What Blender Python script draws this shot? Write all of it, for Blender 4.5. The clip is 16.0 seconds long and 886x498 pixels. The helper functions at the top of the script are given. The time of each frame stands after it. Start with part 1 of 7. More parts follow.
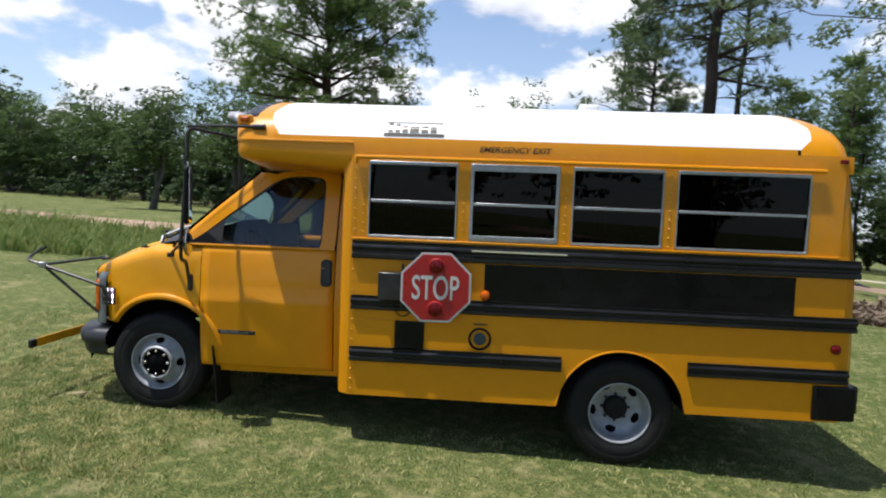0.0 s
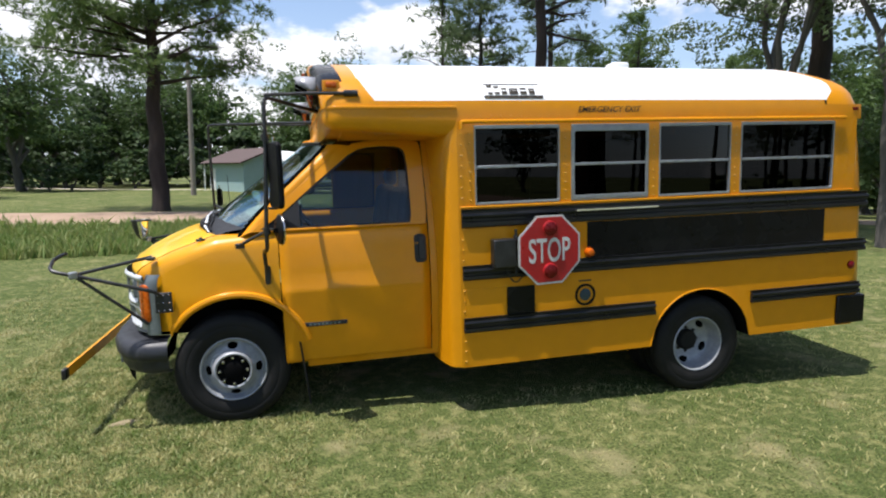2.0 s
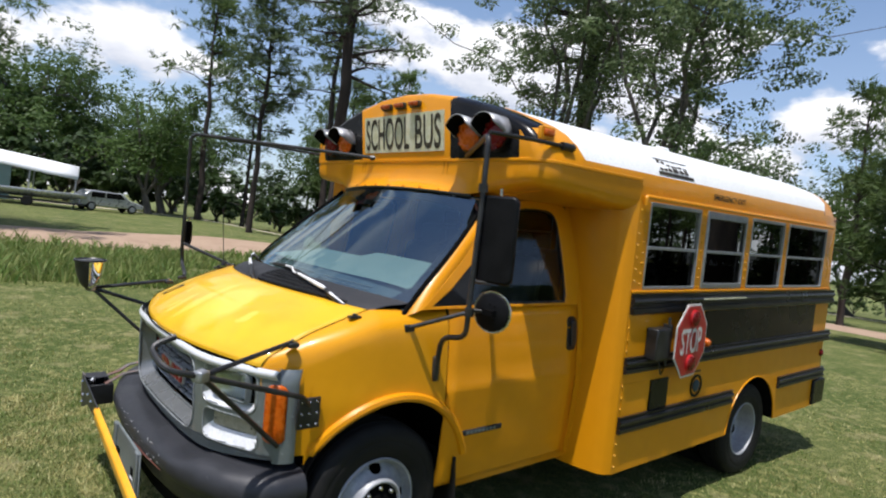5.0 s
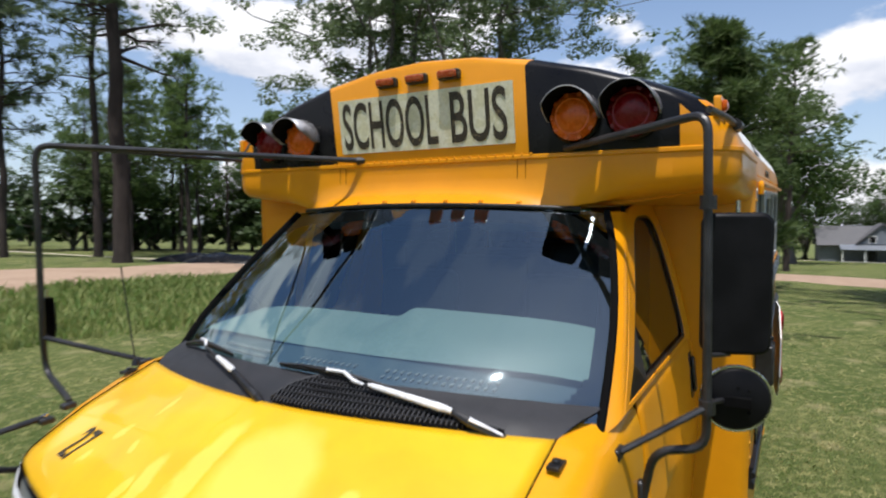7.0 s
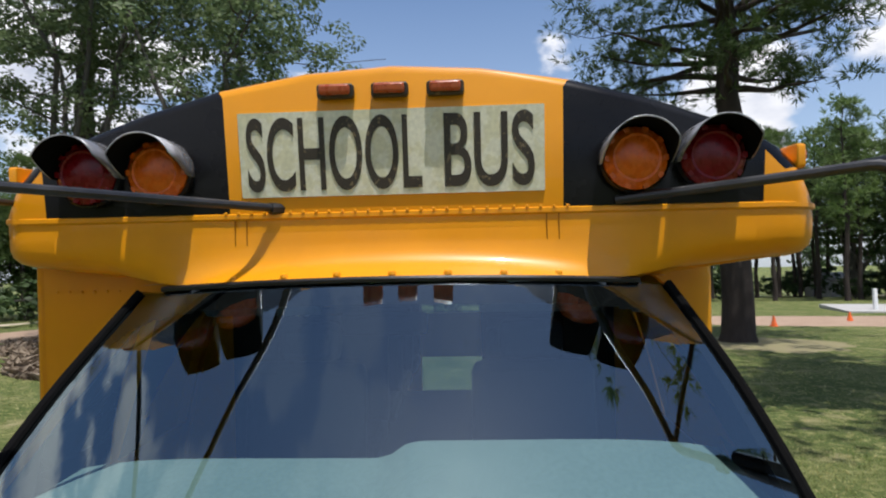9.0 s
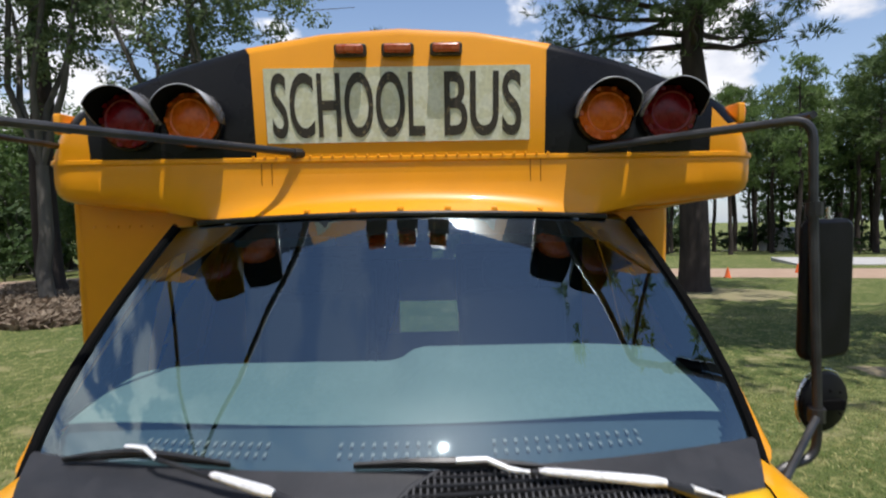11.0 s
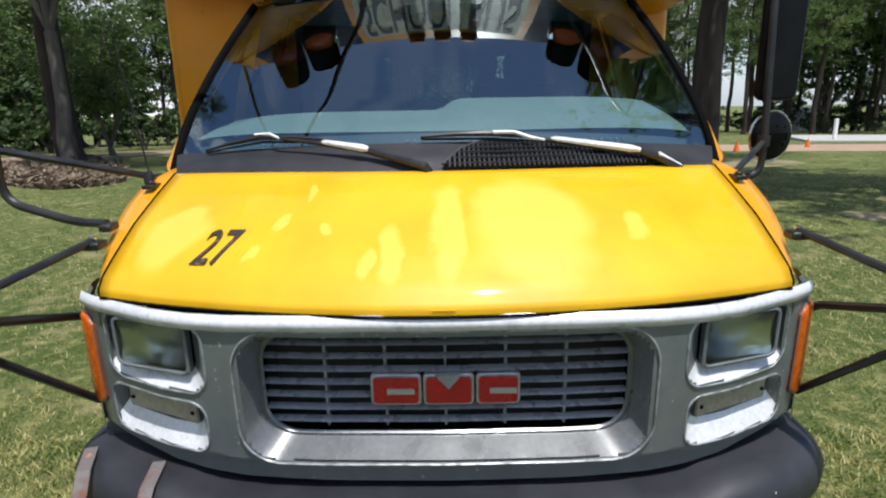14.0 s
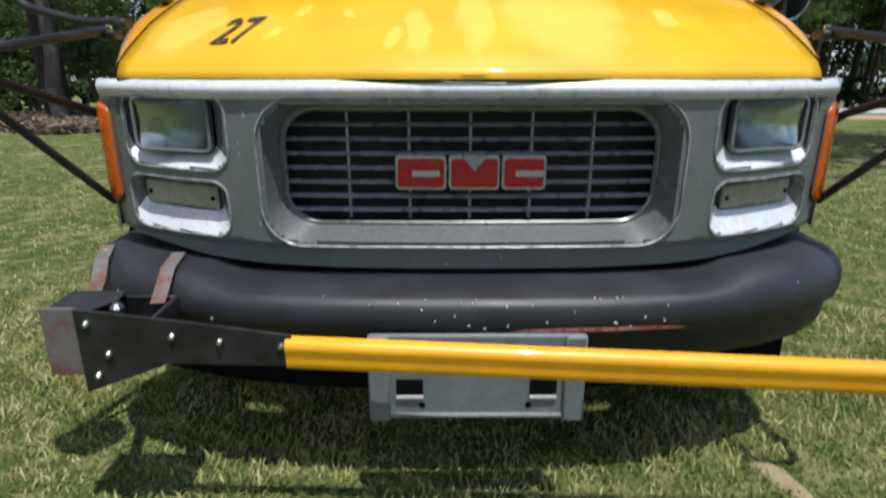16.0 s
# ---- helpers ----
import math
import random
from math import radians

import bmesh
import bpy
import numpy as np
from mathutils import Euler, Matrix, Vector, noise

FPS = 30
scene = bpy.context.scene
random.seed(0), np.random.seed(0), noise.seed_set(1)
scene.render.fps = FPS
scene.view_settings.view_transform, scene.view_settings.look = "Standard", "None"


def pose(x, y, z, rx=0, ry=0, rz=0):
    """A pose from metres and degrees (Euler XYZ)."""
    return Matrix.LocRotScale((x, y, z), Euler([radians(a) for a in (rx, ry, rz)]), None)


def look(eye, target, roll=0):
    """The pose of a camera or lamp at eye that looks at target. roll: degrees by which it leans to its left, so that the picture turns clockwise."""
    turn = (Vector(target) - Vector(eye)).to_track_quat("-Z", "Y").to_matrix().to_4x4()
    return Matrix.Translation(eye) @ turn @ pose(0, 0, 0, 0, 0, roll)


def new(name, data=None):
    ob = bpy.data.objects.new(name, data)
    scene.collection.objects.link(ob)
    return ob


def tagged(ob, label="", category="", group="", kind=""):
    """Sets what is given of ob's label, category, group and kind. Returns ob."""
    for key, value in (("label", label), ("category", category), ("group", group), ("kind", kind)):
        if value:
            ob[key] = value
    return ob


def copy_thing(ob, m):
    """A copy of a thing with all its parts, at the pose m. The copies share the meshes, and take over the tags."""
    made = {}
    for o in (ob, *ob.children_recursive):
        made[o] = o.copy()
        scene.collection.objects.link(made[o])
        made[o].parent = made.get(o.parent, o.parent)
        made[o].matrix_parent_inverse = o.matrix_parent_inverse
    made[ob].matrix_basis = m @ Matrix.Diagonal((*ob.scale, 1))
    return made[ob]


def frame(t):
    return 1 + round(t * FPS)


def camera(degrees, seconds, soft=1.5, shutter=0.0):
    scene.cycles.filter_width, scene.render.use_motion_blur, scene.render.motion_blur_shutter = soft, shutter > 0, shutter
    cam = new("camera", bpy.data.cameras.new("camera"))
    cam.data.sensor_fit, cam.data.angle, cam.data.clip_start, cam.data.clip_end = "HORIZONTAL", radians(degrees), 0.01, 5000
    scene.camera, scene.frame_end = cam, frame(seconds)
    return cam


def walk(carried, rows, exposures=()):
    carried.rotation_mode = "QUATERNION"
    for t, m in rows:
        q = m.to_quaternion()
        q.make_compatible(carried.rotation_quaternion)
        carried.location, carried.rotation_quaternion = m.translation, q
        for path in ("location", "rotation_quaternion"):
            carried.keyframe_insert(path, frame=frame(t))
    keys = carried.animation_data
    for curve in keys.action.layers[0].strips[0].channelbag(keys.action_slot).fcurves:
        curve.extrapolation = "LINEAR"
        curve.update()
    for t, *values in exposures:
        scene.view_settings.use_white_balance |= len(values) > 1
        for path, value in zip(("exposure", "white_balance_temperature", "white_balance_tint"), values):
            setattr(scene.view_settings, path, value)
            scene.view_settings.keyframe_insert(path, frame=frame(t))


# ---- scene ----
cam = camera(72.9, 16.0, soft=2.0, shutter=0.4)
PATH = [
    (0, (2.44, -5.469, 1.749), (2.312, -3.478, 1.612), 4.4),
    (0.5, (1.921, -5.448, 1.735), (1.978, -3.452, 1.617), 2.6),
    (1, (1.419, -5.413, 1.721), (1.674, -3.434, 1.581), 2.3),
    (1.5, (0.902, -5.308, 1.708), (1.277, -3.348, 1.57), 2.0),
    (2, (0.379, -5.195, 1.718), (0.872, -3.273, 1.468), 0.4),
    (2.5, (-0.071, -4.953, 1.651), (0.577, -3.071, 1.453), 4.1),
    (3, (-0.521, -4.745, 1.666), (0.216, -2.89, 1.531), 4.4),
    (3.5, (-0.859, -4.378, 1.666), (0.046, -2.599, 1.544), 3.7),
    (4, (-1.218, -3.996, 1.659), (-0.173, -2.292, 1.589), 3.9),
    (4.2, (-1.333, -3.856, 1.673), (-0.221, -2.198, 1.557), 4.8),
    (6.3, (-1.97, -2.029, 1.791), (-0.423, -0.761, 1.766), 3.4),
    (6.5, (-1.897, -1.808, 1.821), (-0.286, -0.627, 1.724), 2.1),
    (7, (-1.631, -1.413, 1.871), (0.089, -0.396, 1.784), 0.3),
    (7.5, (-1.47, -1.016, 1.933), (0.391, -0.283, 1.901), 1.4),
    (8, (-1.267, -0.744, 1.991), (0.656, -0.207, 2.118), -0.8),
    (8.5, (-1.146, -0.414, 1.991), (0.823, -0.111, 2.162), -1.0),
    (8.7, (-1.143, -0.294, 1.981), (0.846, -0.125, 2.099), -0.8),
    (10.8, (-1.368, -0.105, 1.928), (0.632, -0.138, 1.91), -1.6),
    (11, (-1.458, -0.125, 1.908), (0.541, -0.137, 1.826), -1.0),
    (11.5, (-1.651, -0.121, 1.883), (0.342, -0.161, 1.724), -1.1),
    (12, (-1.826, -0.065, 1.827), (0.159, -0.111, 1.584), 0.0),
    (12.5, (-1.934, -0.066, 1.78), (0.048, -0.116, 1.517), 0.1),
    (13, (-2.022, -0.079, 1.692), (-0.056, -0.078, 1.322), 0.1),
    (13.5, (-2.043, -0.035, 1.606), (-0.117, -0.058, 1.067), -0.4),
    (14, (-2.054, -0.013, 1.483), (-0.107, 0.006, 1.026), -1.0),
    (14.5, (-2.08, 0.003, 1.351), (-0.134, 0.006, 0.893), 0.3),
    (15, (-2.109, 0.023, 1.221), (-0.158, -0.044, 0.787), 1.1),
    (15.5, (-2.119, 0.053, 1.13), (-0.16, 0.05, 0.726), 1.3),
    (16, (-2.151, 0.073, 1.029), (-0.224, 0.065, 0.492), -0.0),
]
RAKE = pose(0, 0, -0.027, 0, -2.21, 0)  # the bus stands a little nose-down
walk(cam, [(t, look(e, g, r)) for t, e, g, r in PATH], exposures=[(0, 0.24, 6380, 13), (2.5, 0.37, 6380, 13), (4.2, 0.15, 6380, 13), (7, 0.08, 6380, 13), (8.5, 0.04, 6380, 13), (11, 0.06, 6380, 13), (12.5, 0.08, 6380, 13), (14, 0.13, 6300, 12), (16, 0.03, 6250, 10)])
# ---------------------------------------------------------------- light
SUN_WAY = Vector((-0.33, -0.122, 1.0)).normalized()  # from the ground to the sun
world = bpy.data.worlds.new("world")
scene.world = world
world.use_nodes = True
wn, wl = world.node_tree.nodes, world.node_tree.links
wn.clear()
sky = wn.new("ShaderNodeTexSky")
sky.sky_type, sky.sun_disc = "NISHITA", False
sky.sun_elevation = math.asin(SUN_WAY.z)
sky.sun_rotation = math.atan2(SUN_WAY.x, SUN_WAY.y)
sky.altitude, sky.dust_density, sky.ozone_density = 50, 0.7, 2.0
coord = wn.new("ShaderNodeTexCoord")
# heaped cumulus: noise over the dome, lit from above, with haze towards the horizon
sep = wn.new("ShaderNodeSeparateXYZ")
wl.new(coord.outputs["Generated"], sep.inputs[0])


def sky_math(op, a, b=None, clamp=False):
    node = wn.new("ShaderNodeMath")
    node.operation, node.use_clamp = op, clamp
    for k, v in ((0, a), (1, b)):
        if isinstance(v, (int, float)):
            node.inputs[k].default_value = v
        elif v is not None:
            wl.new(v, node.inputs[k])
    return node.outputs[0]


def heap(rise_by):
    """Cloud density over the dome, looked up a little higher by rise_by."""
    mp = wn.new("ShaderNodeMapping")
    mp.inputs["Location"].default_value, mp.inputs["Scale"].default_value = (3.1, 1.7, rise_by), (1.0, 1.0, 1.9)
    wl.new(coord.outputs["Generated"], mp.inputs[0])
    puff_n, field_n = wn.new("ShaderNodeTexNoise"), wn.new("ShaderNodeTexNoise")
    for node, scale, detail, rough in ((puff_n, 4.6, 9.0, 0.52), (field_n, 1.5, 2.0, 0.5)):
        node.inputs["Scale"].default_value, node.inputs["Detail"].default_value, node.inputs["Roughness"].default_value = scale, detail, rough
        wl.new(mp.outputs[0], node.inputs["Vector"])
    both = sky_math("ADD", sky_math("MULTIPLY", puff_n.outputs[0], 0.62), sky_math("MULTIPLY", field_n.outputs[0], 0.45))
    return sky_math("ADD", both, sky_math("SUBTRACT", sky_math("MULTIPLY", sep.outputs[1], 0.060), sky_math("MULTIPLY", sep.outputs[0], 0.012)))


low_heap, high_heap = heap(0.0), heap(0.07)
cover = wn.new("ShaderNodeMapRange")
cover.interpolation_type = "SMOOTHSTEP"
cover.inputs[1].default_value, cover.inputs[2].default_value = 0.548, 0.600
wl.new(low_heap, cover.inputs[0])
overhead = wn.new("ShaderNodeMapRange")
overhead.inputs[1].default_value, overhead.inputs[2].default_value, overhead.inputs[3].default_value, overhead.inputs[4].default_value = 0.50, 0.80, 1.0, 0.10
wl.new(sep.outputs[2], overhead.inputs[0])
thin = sky_math("MULTIPLY", cover.outputs[0], overhead.outputs[0])
top_lit = sky_math("ADD", sky_math("MULTIPLY", sky_math("SUBTRACT", low_heap, high_heap), 7.0), 0.62, True)
tone = wn.new("ShaderNodeMix"); tone.data_type = "RGBA"
tone.inputs[6].default_value, tone.inputs[7].default_value = (6.8, 7.4, 8.5, 1), (11.6, 11.7, 11.8, 1)
wl.new(top_lit, tone.inputs[0])
rich = wn.new("ShaderNodeHueSaturation"); rich.inputs["Saturation"].default_value, rich.inputs["Value"].default_value = 1.05, 1.62
wl.new(sky.outputs[0], rich.inputs["Color"])
hazy = wn.new("ShaderNodeMix"); hazy.data_type = "RGBA"
hazy.inputs[7].default_value = (6.4, 7.6, 9.2, 1)
veil = sky_math("SUBTRACT", 1.0, sky_math("MULTIPLY", sep.outputs[2], 2.2), True)
wl.new(sky_math("MULTIPLY", veil, 0.55), hazy.inputs[0])
wl.new(rich.outputs[0], hazy.inputs[6])
mixed = wn.new("ShaderNodeMix"); mixed.data_type = "RGBA"
wl.new(thin, mixed.inputs[0])
wl.new(hazy.outputs[2], mixed.inputs[6])
wl.new(tone.outputs[2], mixed.inputs[7])
back = wn.new("ShaderNodeBackground")
back.inputs[1].default_value = 0.088
wl.new(mixed.outputs[2], back.inputs[0])
wout = wn.new("ShaderNodeOutputWorld")
wl.new(back.outputs[0], wout.inputs[0])

sun_data = bpy.data.lights.new("sun", "SUN")
sun_data.energy, sun_data.angle, sun_data.color = 5.0, radians(0.53), (1.0, 0.965, 0.91)
sun = new("sun", sun_data)
sun.matrix_world = look(SUN_WAY * 60, (0, 0, 0))


# ---------------------------------------------------------------- materials
def shader(name, color, rough=0.5, metal=0.0, second=None, scale=6.0, amount=0.5, grain=80.0, bump=0.0, bump_scale=120.0,
           coat=0.0, spec=0.5, rough_var=0.08, random=0.0, edge=(0.42, 0.62), detail=5.0, stretch=None, mottle=0.1):
    """Paint, plastic, metal or ground: two colours mixed by noise at two scales, with uneven gloss and fine relief."""
    mat = bpy.data.materials.new(name)
    mat.use_nodes = True
    n, l = mat.node_tree.nodes, mat.node_tree.links
    p = n["Principled BSDF"]
    p.inputs["Metallic"].default_value = metal
    p.inputs["Coat Weight"].default_value = coat
    p.inputs["Coat Roughness"].default_value = 0.06
    p.inputs["Specular IOR Level"].default_value = spec
    tc = n.new("ShaderNodeTexCoord")
    src = tc.outputs["Object"]
    if stretch:
        mp = n.new("ShaderNodeMapping")
        mp.inputs["Scale"].default_value = stretch
        l.new(src, mp.inputs[0])
        src = mp.outputs[0]
    second = second or tuple(c * 0.78 for c in color)
    a = n.new("ShaderNodeTexNoise")
    a.inputs["Scale"].default_value, a.inputs["Detail"].default_value = scale, detail
    l.new(src, a.inputs["Vector"])
    r = n.new("ShaderNodeMapRange")
    r.inputs[1].default_value, r.inputs[2].default_value = edge
    r.inputs[3].default_value, r.inputs[4].default_value = 0.0, amount
    l.new(a.outputs[0], r.inputs[0])
    mix = n.new("ShaderNodeMix"); mix.data_type = "RGBA"
    mix.inputs[6].default_value, mix.inputs[7].default_value = (*color, 1), (*second, 1)
    l.new(r.outputs[0], mix.inputs[0])
    b = n.new("ShaderNodeTexNoise")
    b.inputs["Scale"].default_value, b.inputs["Detail"].default_value = grain, 3.0
    l.new(src, b.inputs["Vector"])
    hsv = n.new("ShaderNodeHueSaturation")
    g = n.new("ShaderNodeMapRange")
    g.inputs[1].default_value, g.inputs[2].default_value, g.inputs[3].default_value, g.inputs[4].default_value = 0.3, 0.7, 1 - mottle, 1 + mottle
    l.new(b.outputs[0], g.inputs[0])
    value = g.outputs[0]
    if random:
        info = n.new("ShaderNodeObjectInfo")
        m = n.new("ShaderNodeMapRange")
        m.inputs[3].default_value, m.inputs[4].default_value = 1 - random, 1 + random
        l.new(info.outputs["Random"], m.inputs[0])
        t = n.new("ShaderNodeMath"); t.operation = "MULTIPLY"
        l.new(value, t.inputs[0]); l.new(m.outputs[0], t.inputs[1])
        value = t.outputs[0]
    l.new(value, hsv.inputs["Value"])
    l.new(mix.outputs[2], hsv.inputs["Color"])
    l.new(hsv.outputs[0], p.inputs["Base Color"])
    q = n.new("ShaderNodeMapRange")
    q.inputs[1].default_value, q.inputs[2].default_value = 0.3, 0.7
    q.inputs[3].default_value, q.inputs[4].default_value = max(0.02, rough - rough_var), min(1, rough + rough_var)
    l.new(a.outputs[0], q.inputs[0])
    l.new(q.outputs[0], p.inputs["Roughness"])
    if bump:
        h = n.new("ShaderNodeTexNoise")
        h.inputs["Scale"].default_value, h.inputs["Detail"].default_value = bump_scale, 4.0
        l.new(src, h.inputs["Vector"])
        bp = n.new("ShaderNodeBump")
        bp.inputs["Strength"].default_value, bp.inputs["Distance"].default_value = bump, 0.01
        l.new(h.outputs[0], bp.inputs["Height"])
        l.new(bp.outputs[0], p.inputs["Normal"])
    return mat


def pane_glass(name, tint, gloss=(1, 1, 1), rough=0.01, ior=1.5):
    """A thin pane: clear or tinted, with a Fresnel gloss on top."""
    mat = bpy.data.materials.new(name)
    mat.use_nodes = True
    n, l = mat.node_tree.nodes, mat.node_tree.links
    n.clear()
    out = n.new("ShaderNodeOutputMaterial")
    clear = n.new("ShaderNodeBsdfTransparent"); clear.inputs[0].default_value = (*tint, 1)
    shine = n.new("ShaderNodeBsdfGlossy"); shine.inputs["Roughness"].default_value = rough
    shine.inputs[0].default_value = (*gloss, 1)
    fr = n.new("ShaderNodeFresnel"); fr.inputs[0].default_value = ior
    mix = n.new("ShaderNodeMixShader")
    l.new(fr.outputs[0], mix.inputs[0]); l.new(clear.outputs[0], mix.inputs[1]); l.new(shine.outputs[0], mix.inputs[2])
    l.new(mix.outputs[0], out.inputs[0])
    return mat


def leaf_shader(name, color, second, glow=0.35, rough=0.55, patchy=0.0):
    """Leaves and needles: each island its own green, in patches where asked, some light let through."""
    mat = bpy.data.materials.new(name)
    mat.use_nodes = True
    n, l = mat.node_tree.nodes, mat.node_tree.links
    n.clear()
    out = n.new("ShaderNodeOutputMaterial")
    geo = n.new("ShaderNodeNewGeometry")
    info = n.new("ShaderNodeObjectInfo")
    ramp = n.new("ShaderNodeMix"); ramp.data_type = "RGBA"
    ramp.inputs[6].default_value, ramp.inputs[7].default_value = (*color, 1), (*second, 1)
    if patchy:
        tc, ns = n.new("ShaderNodeTexCoord"), n.new("ShaderNodeTexNoise")
        ns.inputs["Scale"].default_value, ns.inputs["Detail"].default_value, ns.inputs["Roughness"].default_value = 4.5, 5.0, 0.65
        l.new(tc.outputs["Object"], ns.inputs["Vector"])
        pr = n.new("ShaderNodeMapRange")
        pr.inputs[1].default_value, pr.inputs[2].default_value, pr.inputs[3].default_value, pr.inputs[4].default_value = 0.38, 0.60, -patchy, patchy
        l.new(ns.outputs[0], pr.inputs[0])
        both = n.new("ShaderNodeMath"); both.use_clamp = True
        l.new(geo.outputs["Random Per Island"], both.inputs[0]); l.new(pr.outputs[0], both.inputs[1])
        l.new(both.outputs[0], ramp.inputs[0])
    else:
        l.new(geo.outputs["Random Per Island"], ramp.inputs[0])
    hsv = n.new("ShaderNodeHueSaturation")
    m = n.new("ShaderNodeMapRange"); m.inputs[3].default_value, m.inputs[4].default_value = 0.8, 1.2
    l.new(info.outputs["Random"], m.inputs[0]); l.new(m.outputs[0], hsv.inputs["Value"])
    l.new(ramp.outputs[2], hsv.inputs["Color"])
    p = n.new("ShaderNodeBsdfPrincipled")
    p.inputs["Roughness"].default_value = rough
    p.inputs["Specular IOR Level"].default_value = 0.3
    l.new(hsv.outputs[0], p.inputs["Base Color"])
    tr = n.new("ShaderNodeBsdfTranslucent")
    l.new(hsv.outputs[0], tr.inputs[0])
    mix = n.new("ShaderNodeMixShader"); mix.inputs[0].default_value = glow
    l.new(p.outputs[0], mix.inputs[1]); l.new(tr.outputs[0], mix.inputs[2]); l.new(mix.outputs[0], out.inputs[0])
    return mat


def blotched(name, color, worn, spots, rough, coat):
    """Paint with worn patches of their own shape: spots are (x, y, rx, ry) on the hood."""
    mat = shader(name, color, rough, second=tuple(c * 0.95 for c in color), scale=2.5, coat=coat, grain=5, spec=0.3)
    n, l = mat.node_tree.nodes, mat.node_tree.links
    p = n["Principled BSDF"]
    base = p.inputs["Base Color"].links[0].from_socket
    tc = n.new("ShaderNodeTexCoord")
    ns = n.new("ShaderNodeTexNoise"); ns.inputs["Scale"].default_value, ns.inputs["Detail"].default_value = 9.0, 6.0
    l.new(tc.outputs["Object"], ns.inputs["Vector"])
    off = n.new("ShaderNodeVectorMath"); off.operation = "MULTIPLY_ADD"
    off.inputs[1].default_value, off.inputs[2].default_value = (0.10, 0.10, 0.0), (-0.05, -0.05, 0.0)
    l.new(ns.outputs["Color"], off.inputs[0])
    add = n.new("ShaderNodeVectorMath"); add.operation = "ADD"
    l.new(tc.outputs["Object"], add.inputs[0]); l.new(off.outputs[0], add.inputs[1])
    total = None
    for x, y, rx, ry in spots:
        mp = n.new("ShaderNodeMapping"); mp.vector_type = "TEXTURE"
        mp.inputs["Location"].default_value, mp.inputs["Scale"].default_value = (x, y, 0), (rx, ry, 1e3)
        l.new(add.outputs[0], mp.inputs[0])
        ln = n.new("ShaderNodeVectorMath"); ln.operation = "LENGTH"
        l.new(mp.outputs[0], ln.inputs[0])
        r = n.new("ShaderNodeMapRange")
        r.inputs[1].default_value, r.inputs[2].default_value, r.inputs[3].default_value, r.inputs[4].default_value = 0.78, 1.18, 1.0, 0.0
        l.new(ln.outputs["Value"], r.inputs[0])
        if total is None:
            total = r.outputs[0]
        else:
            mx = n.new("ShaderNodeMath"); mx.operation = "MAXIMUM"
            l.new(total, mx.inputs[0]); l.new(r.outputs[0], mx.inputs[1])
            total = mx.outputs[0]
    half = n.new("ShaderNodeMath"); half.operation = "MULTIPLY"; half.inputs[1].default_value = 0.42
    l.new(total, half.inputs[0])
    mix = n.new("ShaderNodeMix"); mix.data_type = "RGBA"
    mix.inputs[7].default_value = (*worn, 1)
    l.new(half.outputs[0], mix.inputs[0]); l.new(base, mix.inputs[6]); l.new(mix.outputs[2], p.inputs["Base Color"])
    return mat


YEL = (0.67, 0.265, 0.002)
yellow = shader("bus_yellow", YEL, 0.34, second=(0.655, 0.256, 0.002), scale=1.1, coat=0.24, grain=9, spec=0.28, mottle=0.03)
# Same paint as yellow; its sunlit brightness on the hood is put into this base.
lit_hood_yellow = blotched("lit_hood_yellow", (0.70, 0.392, 0.006), (0.80, 0.62, 0.12),
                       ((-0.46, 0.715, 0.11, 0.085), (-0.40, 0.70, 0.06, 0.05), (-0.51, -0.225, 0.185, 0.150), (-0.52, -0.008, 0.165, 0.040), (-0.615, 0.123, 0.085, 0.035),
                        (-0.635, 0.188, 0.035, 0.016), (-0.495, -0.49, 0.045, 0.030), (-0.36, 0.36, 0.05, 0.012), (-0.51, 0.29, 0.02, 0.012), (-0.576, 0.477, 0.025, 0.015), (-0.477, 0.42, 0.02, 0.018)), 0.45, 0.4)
white_paint = shader("roof_white", (0.80, 0.81, 0.80), 0.4, second=(0.72, 0.72, 0.70), scale=2.2, amount=0.6)
black_rail = shader("rub_rail_black", (0.008, 0.008, 0.009), 0.34, spec=0.4, second=(0.018, 0.018, 0.02), scale=5, bump=0.05)
black_paint = shader("black_panel", (0.005, 0.005, 0.006), 0.25, spec=0.18, second=(0.012, 0.012, 0.012), scale=4)
black_metal = shader("powder_black_tube", (0.010, 0.010, 0.011), 0.40, second=(0.030, 0.030, 0.030), scale=14)
bumper_black = shader("bumper_plastic", (0.020, 0.021, 0.025), 0.45, spec=0.45, second=(0.032, 0.033, 0.039), scale=7, bump=0.12, bump_scale=500)
chip = shader("chipped_primer", (0.25, 0.05, 0.025), 0.7, second=(0.4, 0.3, 0.28), scale=60)
rubber = shader("tyre_rubber", (0.008, 0.008, 0.008), 0.7, spec=0.25, second=(0.020, 0.019, 0.017), scale=9, bump=0.2, bump_scale=180)
rim_grey = shader("rim_painted_steel", (0.30, 0.31, 0.33), 0.5, second=(0.42, 0.43, 0.45), scale=18, metal=0.25)
steel = shader("bright_steel", (0.62, 0.62, 0.62), 0.25, metal=1.0, scale=30)
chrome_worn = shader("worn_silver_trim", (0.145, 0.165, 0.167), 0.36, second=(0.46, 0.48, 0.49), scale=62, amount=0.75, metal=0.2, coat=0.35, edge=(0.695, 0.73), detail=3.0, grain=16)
silver_band = shader("pale_silver", (0.66, 0.67, 0.69), 0.34, second=(0.30, 0.32, 0.325), scale=17, amount=0.6, metal=0.15, edge=(0.60, 0.72), detail=8, coat=0.3)
trim_edge = shader("worn_trim_edge", (0.30, 0.32, 0.33), 0.4, second=(0.14, 0.155, 0.155), scale=30, amount=0.9, metal=0.2, edge=(0.45, 0.6))
